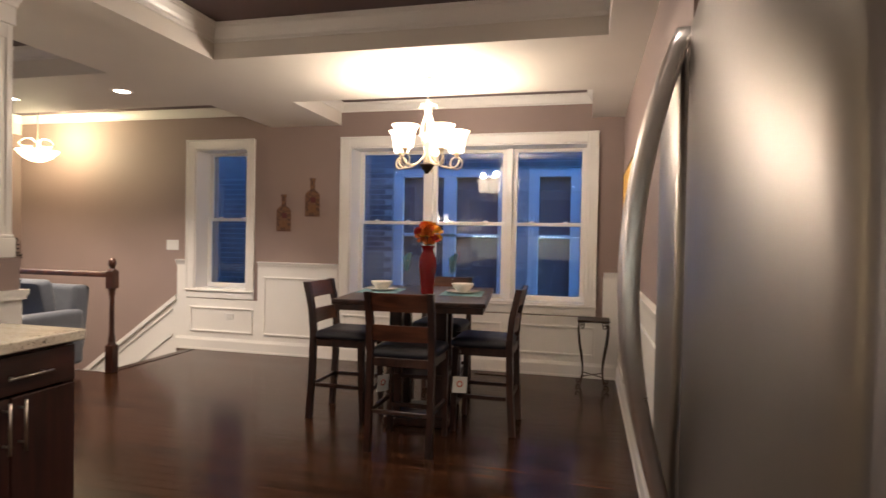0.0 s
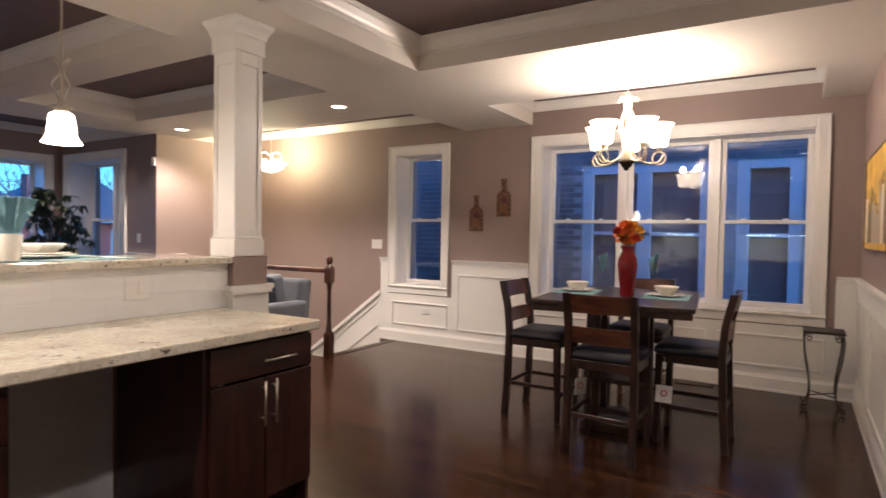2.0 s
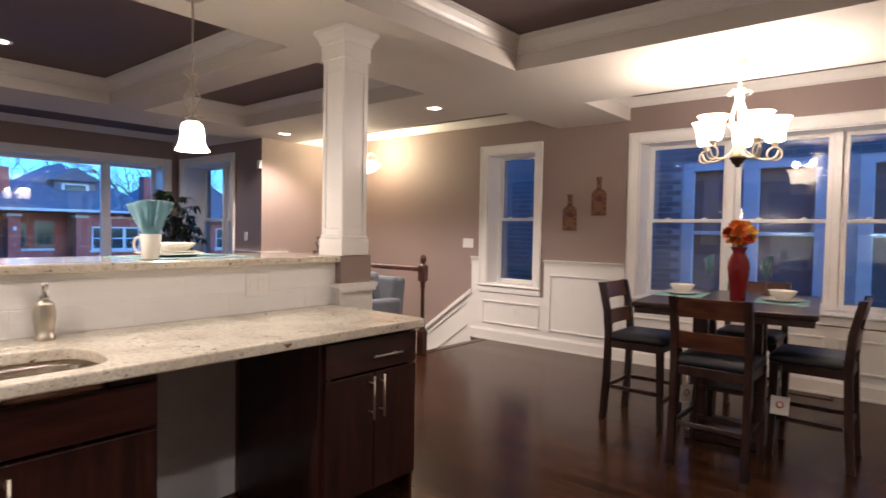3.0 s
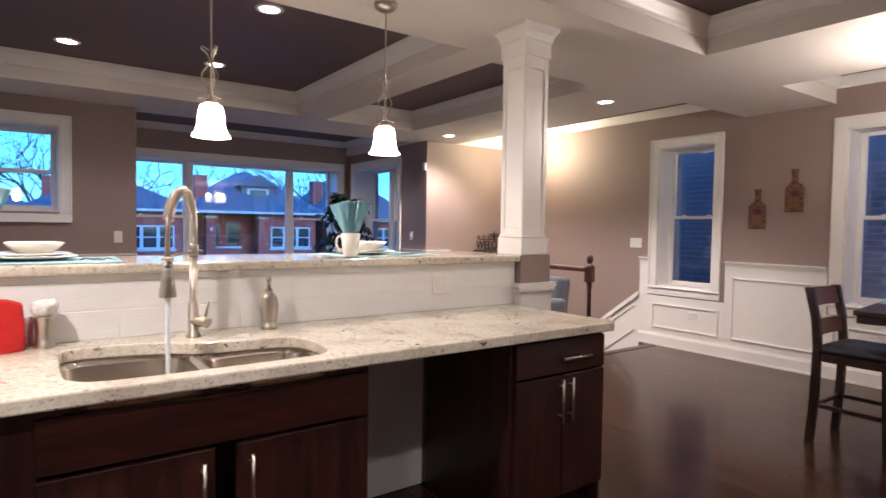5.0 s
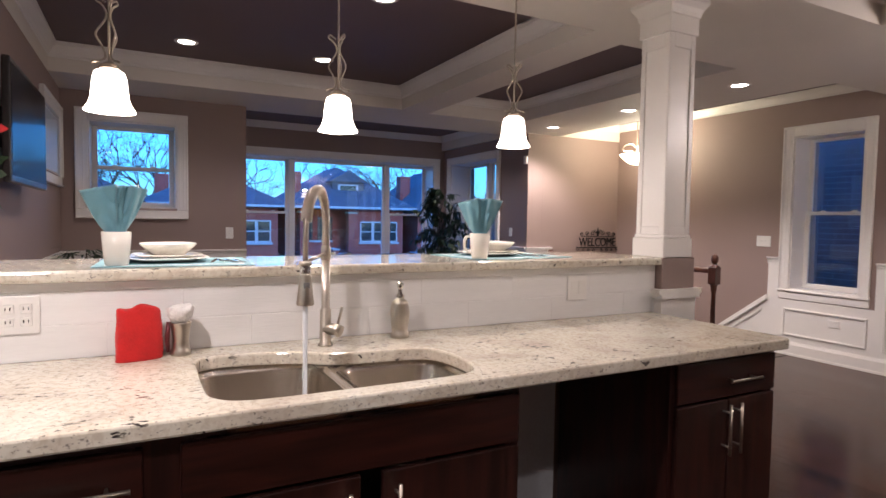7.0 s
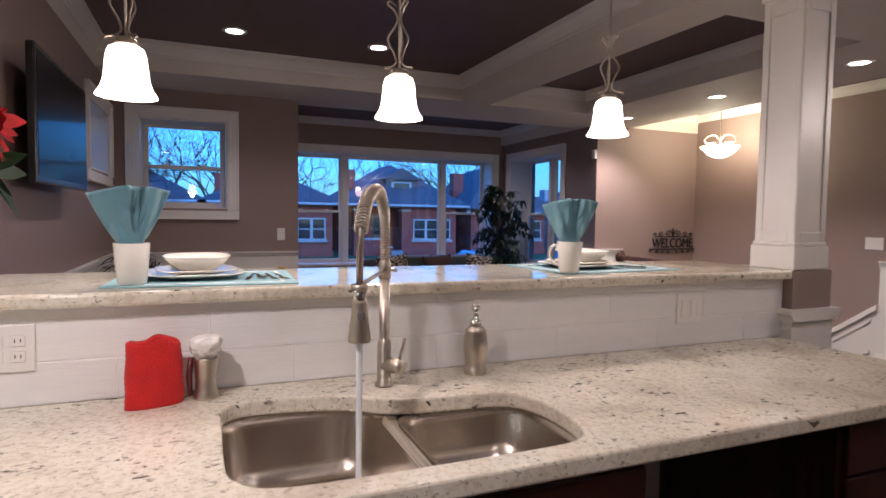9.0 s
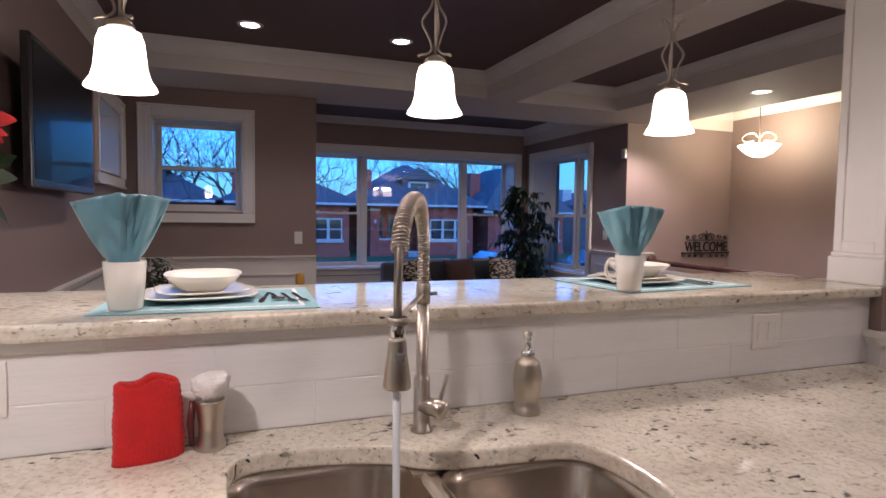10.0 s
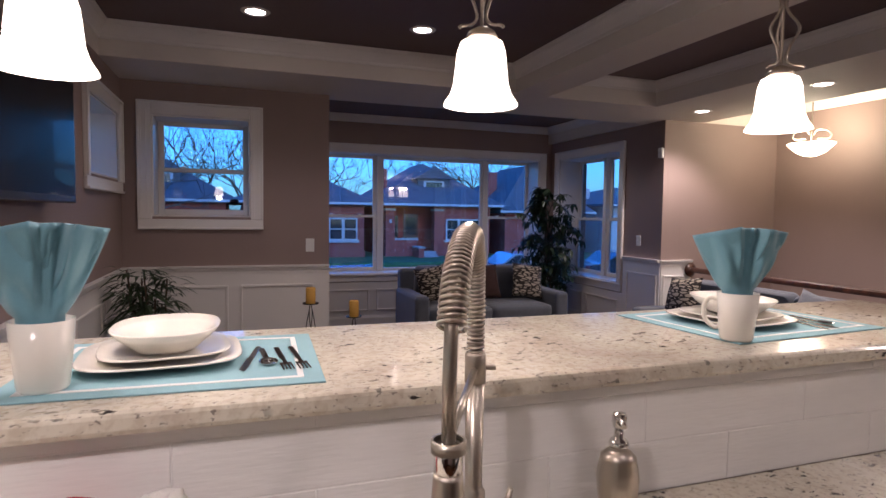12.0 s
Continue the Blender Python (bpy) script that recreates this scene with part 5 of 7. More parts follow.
part("oven_window", boxed(-0.27, 0.27, 0.32, 0.324, 0.26, 0.58, bevel=0.002), SCREEN, rg, "dark oven window")
part("handle", tube([(-0.32, 0.36, 0.665), (0.32, 0.36, 0.665)], 0.011, 12), STEEL, rg)
part("cooktop", boxed(-0.37, 0.37, -0.30, 0.28, 0.905, 0.916), BLACKPLASTIC, rg)
part("control_panel", boxed(-0.37, 0.37, -0.31, -0.25, 0.916, 1.05, bevel=0.006), STEEL, rg)
for a, b in ((-2.0, -1.22), (-0.42, 0.38), (0.38, 1.16), (1.16, 1.94)):
    c = thing("wall_cabinet", "espresso wall cabinet over the kitchen worktop", "cabinet", group="kitchen wall cabinets")
    part("body", boxed(a + 0.002, b - 0.002, KY, KY + 0.32, 1.42, 2.30), ESPRESSO, c)
    part("door", boxed(a + 0.01, b - 0.01, KY + 0.32, KY + 0.34, 1.43, 2.29, bevel=0.004), ESPRESSO, c)
    s = thing("under_cabinet_light", "lit light strip under the wall cabinet", "light")
    part("strip", boxed(a + 0.1, b - 0.1, KY + 0.12, KY + 0.15, 1.408, 1.419), STRIP, s)
mw = thing("microwave", "steel microwave over the range", "microwave", (-0.82, KY + 0.2, 1.45))
part("case", boxed(-0.375, 0.375, -0.2, 0.18, 0, 0.42, bevel=0.006), STEEL, mw)
part("door_glass", boxed(-0.33, 0.18, 0.18, 0.186, 0.05, 0.37), SCREEN, mw)
single("backsplash_panel", boxed(-2.0, 1.94, KY + 0.001, KY + 0.010, 0.915, 1.419), TILE, "glossy white backsplash along the kitchen wall", "backsplash")
for x in (-0.25, -0.05, 0.2):
    single("canister", lathe([(0, 0), (0.05, 0), (0.055, 0.01), (0.055, 0.16), (0.04, 0.19), (0.02, 0.20), (0, 0.21)], 20), CERAMIC, "white ceramic canister on the worktop", "canister", (x, KY + 0.2, 0.914), group="canisters")

# ---- dining set ----
def dining_chair():
    c = thing("dining_chair", "dark-stained counter-height dining chair with a black padded seat", "chair", group="chairs round the table")
    for sx in (-1, 1):
        pts = [(sx * 0.20, -0.215, 0.0), (sx * 0.20, -0.195, 0.30), (sx * 0.20, -0.185, 0.62), (sx * 0.20, -0.200, 0.80), (sx * 0.20, -0.245, 1.0)]
        loops = [[(x - 0.020, y - 0.022, z), (x + 0.020, y - 0.022, z), (x + 0.020, y + 0.022, z), (x - 0.020, y + 0.022, z)] for x, y, z in pts]
        part("back_leg", loft(loops, smooth=False), CHAIRWOOD, c)
        pts = [(sx * 0.195, 0.200, 0.0, 0.016), (sx * 0.195, 0.190, 0.35, 0.020), (sx * 0.195, 0.185, 0.585, 0.022)]
        loops = [[(x - w, y - w, z), (x + w, y - w, z), (x + w, y + w, z), (x - w, y + w, z)] for x, y, z, w in pts]
        part("front_leg", loft(loops, smooth=False), CHAIRWOOD, c)
        part("side_stretcher", boxed(sx * 0.195 - 0.011, sx * 0.195 + 0.011, -0.17, 0.17, 0.235, 0.262, bevel=0.003), CHAIRWOOD, c)
        part("side_rail", boxed(sx * 0.195 - 0.012, sx * 0.195 + 0.012, -0.165, 0.165, 0.535, 0.59, bevel=0.003), CHAIRWOOD, c)
    part("front_stretcher", boxed(-0.175, 0.175, 0.178, 0.200, 0.175, 0.205, bevel=0.003), CHAIRWOOD, c)
    part("rear_stretcher", boxed(-0.18, 0.18, -0.205, -0.185, 0.235, 0.262, bevel=0.003), CHAIRWOOD, c)
    part("front_rail", boxed(-0.173, 0.173, 0.174, 0.198, 0.535, 0.59, bevel=0.003), CHAIRWOOD, c)
    part("rear_rail", boxed(-0.18, 0.18, -0.200, -0.176, 0.535, 0.59, bevel=0.003), CHAIRWOOD, c)
    lp = [rounded(-0.215 + d, 0.215 - d, -0.19 + d, 0.225 - d, 0.035, 4) for d in (0.006, 0.0, 0.0, 0.012, 0.035, 0.08)]
    part("seat", loft([[(x, y, z) for x, y in l] for l, z in zip(lp, (0.59, 0.60, 0.622, 0.638, 0.648, 0.652))]), LEATHER, c, "black padded seat")

    def slat(z0, z1, y0, y1, mat):
        n, loops = 8, []
        for k in range(n + 1):
            x = -0.182 + 0.364 * k / n
            b = -0.018 * math.sin(math.pi * k / n)
            loops.append([(x, y0 + b - 0.010, z0), (x, y0 + b + 0.010, z0), (x, y1 + b + 0.010, z1), (x, y1 + b - 0.010, z1)])
        part("back_slat", loft(loops, smooth=False), mat, c, "reddish back slat")
    slat(0.882, 0.995, -0.217, -0.244, BACKWOOD)
    slat(0.695, 0.795, -0.190, -0.202, BACKWOOD)
    return c


first_chair = dining_chair()
first_chair.matrix_basis = pose(-0.297, 3.955, 0, 0, 0, 0)
copy_thing(first_chair, pose(-0.935, 4.44, 0, 0, 0, -90))
copy_thing(first_chair, pose(0.125, 4.475, 0, 0, 0, 90))
copy_thing(first_chair, pose(-0.38, 5.12, 0, 0, 0, 180))

table = thing("dining_table", "dark-stained square counter-height pedestal dining table", "table", (-0.37, 4.505, 0), 6.5)
part("tabletop", boxed(-0.50, 0.50, -0.62, 0.62, 0.90, 0.93, bevel=0.006, seg=2), CHAIRWOOD, table)
part("apron", boxed(-0.485, 0.485, -0.605, 0.605, 0.858, 0.90, bevel=0.004), CHAIRWOOD, table)
for sx in (-1, 1):
    for sy in (-1, 1):
        part("post", boxed(sx * 0.16 - 0.045, sx * 0.16 + 0.045, sy * 0.16 - 0.045, sy * 0.16 + 0.045, 0.06, 0.858, bevel=0.005), CHAIRWOOD, table)
part("shelf", boxed(-0.22, 0.22, -0.22, 0.22, 0.34, 0.365, bevel=0.004), CHAIRWOOD, table)
part("plinth", boxed(-0.235, 0.235, -0.235, 0.235, 0, 0.06, bevel=0.008), CHAIRWOOD, table)

for x, y, z, rz, rx in ((-0.02, 4.235, 0.335, 18, -4), (-0.50, 4.02, 0.36, 62, 3)):
    tg = thing("price_tag", "white paper tag with a red print hanging from a chair", "tag", (x, y, z), rz, group="paper tags on the chairs")
    part("paper", moved(boxed(-0.05, 0.05, -0.001, 0.001, -0.055, 0.055), pose(0, 0, 0, rx, 3, 0)), PAPER, tg)
    part("print", moved(lathe([(0.014, 0), (0.022, 0), (0.022, 0.0008), (0.014, 0.0008)], 20), pose(0, -0.0012, 0.005, 90 + rx, 3, 0)), TAGRED, tg, "red round print")
    part("string", tube([(0, 0, 0.05), (0.004, 0.004, 0.13), (0.0, 0.01, 0.24)], 0.0012, 5), PAPER, tg)


# ---- tableware ----
def round_plate(name, x, y, z, r, mat, label, cat="plate"):
    return single(name, lathe([(0, 0), (r * 0.6, 0), (r * 0.66, 0.004), (r * 0.97, 0.014), (r, 0.017), (r * 0.97, 0.019), (r * 0.64, 0.009), (0, 0.006)], 36), mat, label, cat, (x, y, z))


def round_bowl(x, y, z, r, label):
    return single("bowl", lathe([(0, 0), (r * 0.5, 0), (r * 0.52, 0.006), (r * 0.8, 0.028), (r, 0.058), (r * 0.97, 0.06), (r * 0.76, 0.032), (r * 0.4, 0.012), (0, 0.010)], 36), CERAMIC, label, "bowl", (x, y, z))


for x, y, rz in ((-0.70, 4.52, 6.5), (-0.08, 4.56, 6.5)):
    single("placemat", boxed(-0.15, 0.15, -0.20, 0.20, 0, 0.003, bevel=0.001), TEALMAT, "pale teal placemat on the dining table", "placemat", (x, y, 0.931), rz)
    round_plate("dinner_plate", x, y, 0.935, 0.125, CERAMIC, "white round dinner plate on the dining table")
    round_bowl(x, y, 0.946, 0.085, "white bowl on a plate on the dining table")
for x, y in ((-0.64, 4.95), (-0.25, 4.95)):
    g = thing("wine_glass", "clear stemmed wine glass with a green napkin", "glass", (x, y, 0.931))
    part("glass", lathe([(0, 0.002), (0.032, 0.002), (0.034, 0.0), (0.033, 0.005), (0.006, 0.01), (0.004, 0.02), (0.004, 0.10), (0.012, 0.115), (0.030, 0.14), (0.038, 0.18), (0.034, 0.225), (0.033, 0.225), (0.036, 0.18), (0.028, 0.142), (0, 0.112)], 24), WINEGLASS, g)
    bm = bmesh.new()
    bmesh.ops.create_cone(bm, cap_ends=True, segments=14, radius1=0.010, radius2=0.036, depth=0.13)
    for v in bm.verts:
        v.co += Vector((0.004 * math.sin(v.co.y * 200), 0.004 * math.cos(v.co.x * 240), 0.20 + 0.02 * math.sin(60 * v.co.x)))
    part("napkin", bm, TEAL, g, "green folded napkin")
vase = thing("flower_vase", "tall red glazed vase with red and orange flowers", "vase", (-0.315, 4.42, 0.93))
part("vase_body", lathe([(0, 0), (0.045, 0), (0.048, 0.01), (0.050, 0.06), (0.060, 0.14), (0.068, 0.21), (0.064, 0.26), (0.046, 0.30), (0.038, 0.32), (0.050, 0.345), (0.056, 0.352), (0.048, 0.348), (0.034, 0.32), (0, 0.30)], 30), REDGLAZE, vase)
rng = random.Random(9)
for k in range(24):
    a, r, h = rng.uniform(0, 6.28), rng.uniform(0.01, 0.10), rng.uniform(0.36, 0.50)
    cx, cy = r * math.cos(a), r * math.sin(a)
    bm = bmesh.new()
    for j in range(22):
        b, tl = rng.uniform(0, 6.28), rng.uniform(0.2, 1.5)
        d = Vector((math.cos(b) * math.sin(tl), math.sin(b) * math.sin(tl), math.cos(tl)))
        s = d.orthogonal().normalized() * 0.018
        o = Vector((cx, cy, h))
        q = [bm.verts.new(o), bm.verts.new(o + d * 0.030 + s), bm.verts.new(o + d * 0.052), bm.verts.new(o + d * 0.030 - s)]
        bm.faces.new(q)
    part("blossom", bm, PETALS[rng.choice((0, 1, 1, 2, 2))], vase)
    part("stem", tube([(cx * 0.2, cy * 0.2, 0.31), (cx * 0.6, cy * 0.6, 0.36), (cx, cy, h)], 0.002, 5), LEAF, vase)

# Bar place settings
def rsq(r, p, n=40):
    out = []
    for k in range(n):
        t = 2 * math.pi * k / n
        c, s = math.cos(t), math.sin(t)
        out.append((math.copysign(abs(c) ** p, c) * r, math.copysign(abs(s) ** p, s) * r))
    return out


def square_dish(name, x, y, z, r, deep, label, rz=0, cat="plate", sx=1.0, p=0.55):
    prof = [(0.0, 0.0), (0.55, 0.0), (0.62, deep * 0.15), (0.85, deep * 0.62), (1.0, deep), (0.985, deep + 0.003), (0.83, deep * 0.62 + 0.004), (0.58, deep * 0.15 + 0.004), (0.0, deep * 0.12 + 0.003)]
    base = rsq(r, p)
    loops = [[(a * max(f, 0.02) * sx, b * max(f, 0.02), h) for a, b in base] for f, h in prof]
    return single(name, loft(loops), CERAMIC, label, cat, (x, y, z), rz)


def mug(x, y, z, rz):
    m = thing("mug", "tall white ceramic mug holding a teal napkin", "mug", (x, y, z), rz, group="mugs on the bar")
    part("cup", lathe([(0, 0), (0.034, 0), (0.037, 0.004), (0.042, 0.05), (0.047, 0.115), (0.045, 0.115), (0.040, 0.05), (0.035, 0.01), (0, 0.008)], 32), CERAMIC, m)
    h = curve_points([(0.040, 0, 0.095), (0.062, 0, 0.098), (0.074, 0, 0.075), (0.070, 0, 0.045), (0.052, 0, 0.028), (0.037, 0, 0.030)], 6)
    part("handle", tube(h, 0.0058, 10), CERAMIC, m)
    return m


def napkin(x, y, z, seed, rz, flip=1):
    """A cloth square folded into points and stuck into a mug, open at the top."""
    bm = bmesh.new()
    corners = [(-0.106, 0.004, 0.112), (-0.045, 0.036, 0.125), (-0.004, 0.048, 0.133), (0.006, 0.026, 0.130), (0.024, 0.052, 0.131), (0.060, 0.036, 0.129), (0.102, 0.0, 0.122), (0.055, -0.036, 0.122), (0.0, -0.040, 0.110), (-0.055, -0.030, 0.112)]
    corners = [(p * 1.0, q * 1.1, h * 1.16) for p, q, h in corners]
    top = []
    for (p, q) in zip(corners, corners[1:] + corners[:1]):
        for k in range(8):
            f = k / 8
            top.append(Vector((p[1] + (q[1] - p[1]) * f, flip * (p[0] + (q[0] - p[0]) * f), p[2] + (q[2] - p[2]) * f)))
    n, m = len(top), 18
    rows = []
    for j in range(m + 1):
        t = j / m
        row = []
        for k, v in enumerate(top):
            a = math.atan2(v.y, v.x)
            foot = Vector((0.034 * math.cos(a), 0.034 * math.sin(a), -0.055))
            s = max(0.0, (t - 0.28) / 0.72)
            mixed = s ** 0.80
            c = Vector((foot.x + (v.x - foot.x) * mixed, foot.y + (v.y - foot.y) * mixed, foot.z + (v.z - foot.z) * t))
            w = (abs(noise.noise(Vector((c.x * 22 + seed, c.y * 20 + c.z * 5, c.z * 9)))) - 0.2) * 0.036 + noise.noise(Vector((c.x * 80, c.y * 60 + seed, c.z * 50))) * 0.003
            u = c.y * flip / (0.035 + 0.085 * t)
            fold = 0.020 * math.exp(-((u - 0.28) / 0.13) ** 2) - 0.010 * math.exp(-((u - 0.52) / 0.16) ** 2)
            c.x += (w * (1.9 - 1.2 * t) - (1.5 * fold if v.x > 0 else 0.0)) * min(1.0, s * 3)
            row.append(bm.verts.new(c))
        rows.append(row)
    for d, dz in ((0.95, -0.002), (0.86, -0.03), (0.62, -0.07), (0.3, -0.11)):
        rows.append([bm.verts.new((v.co.x * d, v.co.y * d, v.co.z + dz)) for v in rows[m]])
    for a, b in zip(rows, rows[1:]):
        for k in range(n):
            bm.faces.new((a[k], a[(k + 1) % n], b[(k + 1) % n], b[k])).smooth = True
    bmesh.ops.recalc_face_normals(bm, faces=bm.faces)
    return single("napkin", bm, TEAL, "folded teal cloth napkin standing in a mug", "napkin", (x, y, z), rz, group="napkins on the bar")


def cutlery(kind, x, y, z, rz):
    o = thing(kind, "polished steel %s lying on a placemat" % kind, "cutlery", (x, y, z), rz)
    part("handle", boxed(-0.10, 0.0, -0.006, 0.006, 0, 0.003, bevel=0.0012), CHROME, o)
    if kind == "knife":
        part("blade", prism([(0.0, -0.007), (0.085, -0.008), (0.10, 0.002), (0.09, 0.006), (0.0, 0.006)], "z", 0.0008, 0.0022), CHROME, o)
    elif kind == "fork":
        bm = boxed(0, 0.035, -0.004, 0.004, 0.0005, 0.003)
        box(bm, 0.035, 0.05, -0.011, 0.011, 0.0005, 0.003)
        for q in (-0.0095, -0.0032, 0.0032, 0.0095):
            box(bm, 0.05, 0.088, q - 0.0014, q + 0.0014, 0.001, 0.003)
        part("tines", bm, CHROME, o)
    else:
        part("bowl", moved(lathe([(0, 0), (0.012, 0.001), (0.018, 0.005), (0.0175, 0.006), (0.011, 0.002), (0, 0.001)], 20), pose(0.024, 0, 0) @ Matrix.Diagonal((1.5, 1, 1, 1))), CHROME, o)
    return o


def placemat(x0, x1, y0, y1, rz):
    cx, cy = (x0 + x1) / 2, (y0 + y1) / 2
    p = thing("placemat", "teal cloth placemat with a white border line on the bar", "placemat", (cx, cy, 1.1985), rz, group="placemats on the bar")
    a, b = (x1 - x0) / 2, (y1 - y0) / 2
    part("cloth", boxed(-a, a, -b, b, 0, 0.003, bevel=0.001), TEALMAT, p)
    i = 0.035
    for q in ((-a + i, a - i, -b + i, -b + i + 0.011), (-a + i, a - i, b - i - 0.011, b - i), (-a + i, -a + i + 0.011, -b + i + 0.011, b - i - 0.011), (a - i - 0.011, a - i, -b + i + 0.011, b - i - 0.011)):
        part("border", boxed(*q, 0.003, 0.0038), WHITECLOTH, p, "white border stripe")
    return p


placemat(-2.485, -2.068, -0.068, 0.452, -2)
square_dish("dinner_plate", -2.300, 0.158, 1.2025, 0.146, 0.016, "white rounded-square dinner plate on a placemat", 4)
square_dish("salad_plate", -2.302, 0.162, 1.214, 0.118, 0.014, "white rounded-square salad plate stacked on a plate", 8)
square_dish("cereal_bowl", -2.308, 0.165, 1.225, 0.124, 0.043, "white oval bowl stacked on plates", 90, "bowl", 0.80, 0.8)
mug(-2.140, -0.001, 1.2025, 200)
napkin(-2.145, -0.004, 1.323, 3, 8)
for i, k in enumerate(("knife", "spoon", "fork", "fork")):
    cutlery(k, -2.23 - (0.02 if k == "knife" else 0), 0.322 + 0.030 * i, 1.2025, 4 if k != "knife" else -10)
placemat(-2.533, -2.113, 1.395, 1.975, 5)
square_dish("dinner_plate", -2.325, 1.625, 1.2025, 0.146, 0.016, "white rounded-square dinner plate on a placemat", 8)
square_dish("salad_plate", -2.325, 1.625, 1.214, 0.118, 0.014, "white rounded-square salad plate stacked on a plate", 12)
square_dish("cereal_bowl", -2.345, 1.650, 1.225, 0.124, 0.043, "white oval bowl stacked on plates", 80, "bowl", 0.80, 0.8)
mug(-2.126, 1.441, 1.2025, 224)
napkin(-2.130, 1.443, 1.323, 8, -38)
for i, k in enumerate(("knife", "fork", "spoon")):
    cutlery(k, -2.245, 1.800 + 0.034 * i, 1.2025, -8)

# ---- wall decorations ----
for x, z0, hgt, w in ((-2.472, 1.381, 0.41, 0.17), (-2.126, 1.549, 0.42, 0.168)):
    art = thing("wall_plaque", "bottle-shaped wooden wall plaque with a wine label collage", "wall art", (x, DY, z0), group="bottle plaques")
    h = w / 2
    nk = 0.026
    out = [(-h, 0), (h, 0), (h, hgt * 0.56), (h * 0.8, hgt * 0.63), (nk, hgt * 0.70), (nk, hgt * 0.93), (nk + 0.006, hgt * 0.935), (nk + 0.006, hgt), (-nk - 0.006, hgt), (-nk - 0.006, hgt * 0.935), (-nk, hgt * 0.93), (-nk, hgt * 0.70), (-h * 0.8, hgt * 0.63), (-h, hgt * 0.56)]
    part("board", prism(out, "y", -0.016, -0.001), BOTTLEART, art)
    part("label_print", boxed(-h * 0.55, h * 0.6, -0.019, -0.016, hgt * 0.10, hgt * 0.30), LABELART, art, "ochre label print")
    part("grape_print", boxed(-h * 0.2, h * 0.5, -0.0185, -0.016, hgt * 0.36, hgt * 0.50), MAROON, art, "dark red print")

pic = thing("wall_picture", "unframed canvas painting of bottles on a yellow ground", "picture", (RX, 4.72, 1.29))
part("canvas", boxed(-0.045, -0.001, -0.62, 0.62, 0, 0.60, bevel=0.003), CANVAS, pic, "ochre yellow canvas")
for q in ((-0.635, -0.622, -0.013, 0.613), (0.622, 0.635, -0.013, 0.613), (-0.622, 0.622, -0.013, -0.001), (-0.622, 0.622, 0.601, 0.613)):
    part("edge", boxed(-0.05, -0.001, *q, bevel=0.002), BACKWOOD, pic, "dark wooden edge")
rng = random.Random(5)
for k in range(9):
    y = -0.5 + 0.125 * k
    hh = rng.uniform(0.16, 0.34)
    part("painted_bottle", boxed(-0.0475, -0.045, y - 0.035, y + 0.035, 0.04, 0.04 + hh), rng.choice((WHITECLOTH, STONE, CHAIRWOOD, LEAF)), pic, "painted bottle shape")
    part("painted_neck", boxed(-0.0475, -0.045, y - 0.012, y + 0.012, 0.04 + hh, 0.11 + hh), rng.choice((BACKWOOD, CHAIRWOOD, LEAF)), pic)

sign = thing("welcome_sign", "black wrought-iron wall sign reading WELCOME with scrolls", "sign", (HX + 0.02, 5.815, 1.04))
tc = bpy.data.curves.new("welcome_text", "FONT")
tc.body, tc.size, tc.extrude, tc.align_x = "WELCOME", 0.175, 0.004, "CENTER"
txt = bpy.data.objects.new("text_build", tc)
scene.collection.objects.link(txt)
dg = bpy.context.evaluated_depsgraph_get()
me = bpy.data.meshes.new_from_object(txt.evaluated_get(dg))
bpy.data.objects.remove(txt)
me.transform(Matrix.Diagonal((0.80, 1, 1, 1)))
me.transform(pose(0, 0, 0, 90, 0, 90))
me.materials.clear()
me.materials.append(BLACKIRON)
letters = new("letters", me)
letters.parent = sign
letters.location = (0, 0, 0.005)
part("lower_bar", boxed(-0.006, 0.004, -0.37, 0.37, -0.022, -0.008), BLACKIRON, sign)
part("upper_bar", boxed(-0.006, 0.004, -0.30, 0.30, 0.140, 0.150), BLACKIRON, sign)
for s in (-1, 1):
    for y, r in ((0.09, 0.042), (0.20, 0.034), (0.30, 0.026)):
        sp = scroll(1.3, 0.008, r, 24, 1.2)
        part("scroll", tube([(0, s * (y + a), 0.155 + r * 0.75 + b) for a, b in sp], 0.005, 6), BLACKIRON, sign)
    for y, r in ((0.07, 0.026), (0.17, 0.024), (0.26, 0.022)):
        sp = scroll(1.2, 0.006, r, 20, -1.2)
        part("lower_scroll", tube([(0, s * (y + a), -0.026 - r * 0.75 + b) for a, b in sp], 0.0045, 6), BLACKIRON, sign)
    sp = scroll(1.2, 0.006, 0.03, 20, 0)
    part("foot_scroll", tube([(0, s * (0.36 + a), -0.03 + b) for a, b in sp], 0.005, 6), BLACKIRON, sign)
part("finial", tube([(0, 0, 0.15), (0, 0, 0.20), (0, 0, 0.275)], [0.010, 0.014, 0.003], 8), BLACKIRON, sign)
for s in (-1, 1):
    part("finial_leaf", tube(curve_points([(0, 0, 0.16), (0, s * 0.03, 0.21), (0, s * 0.055, 0.235), (0, s * 0.07, 0.215)], 5), [0.008 - 0.0004 * i for i in range(16)], 6), BLACKIRON, sign)

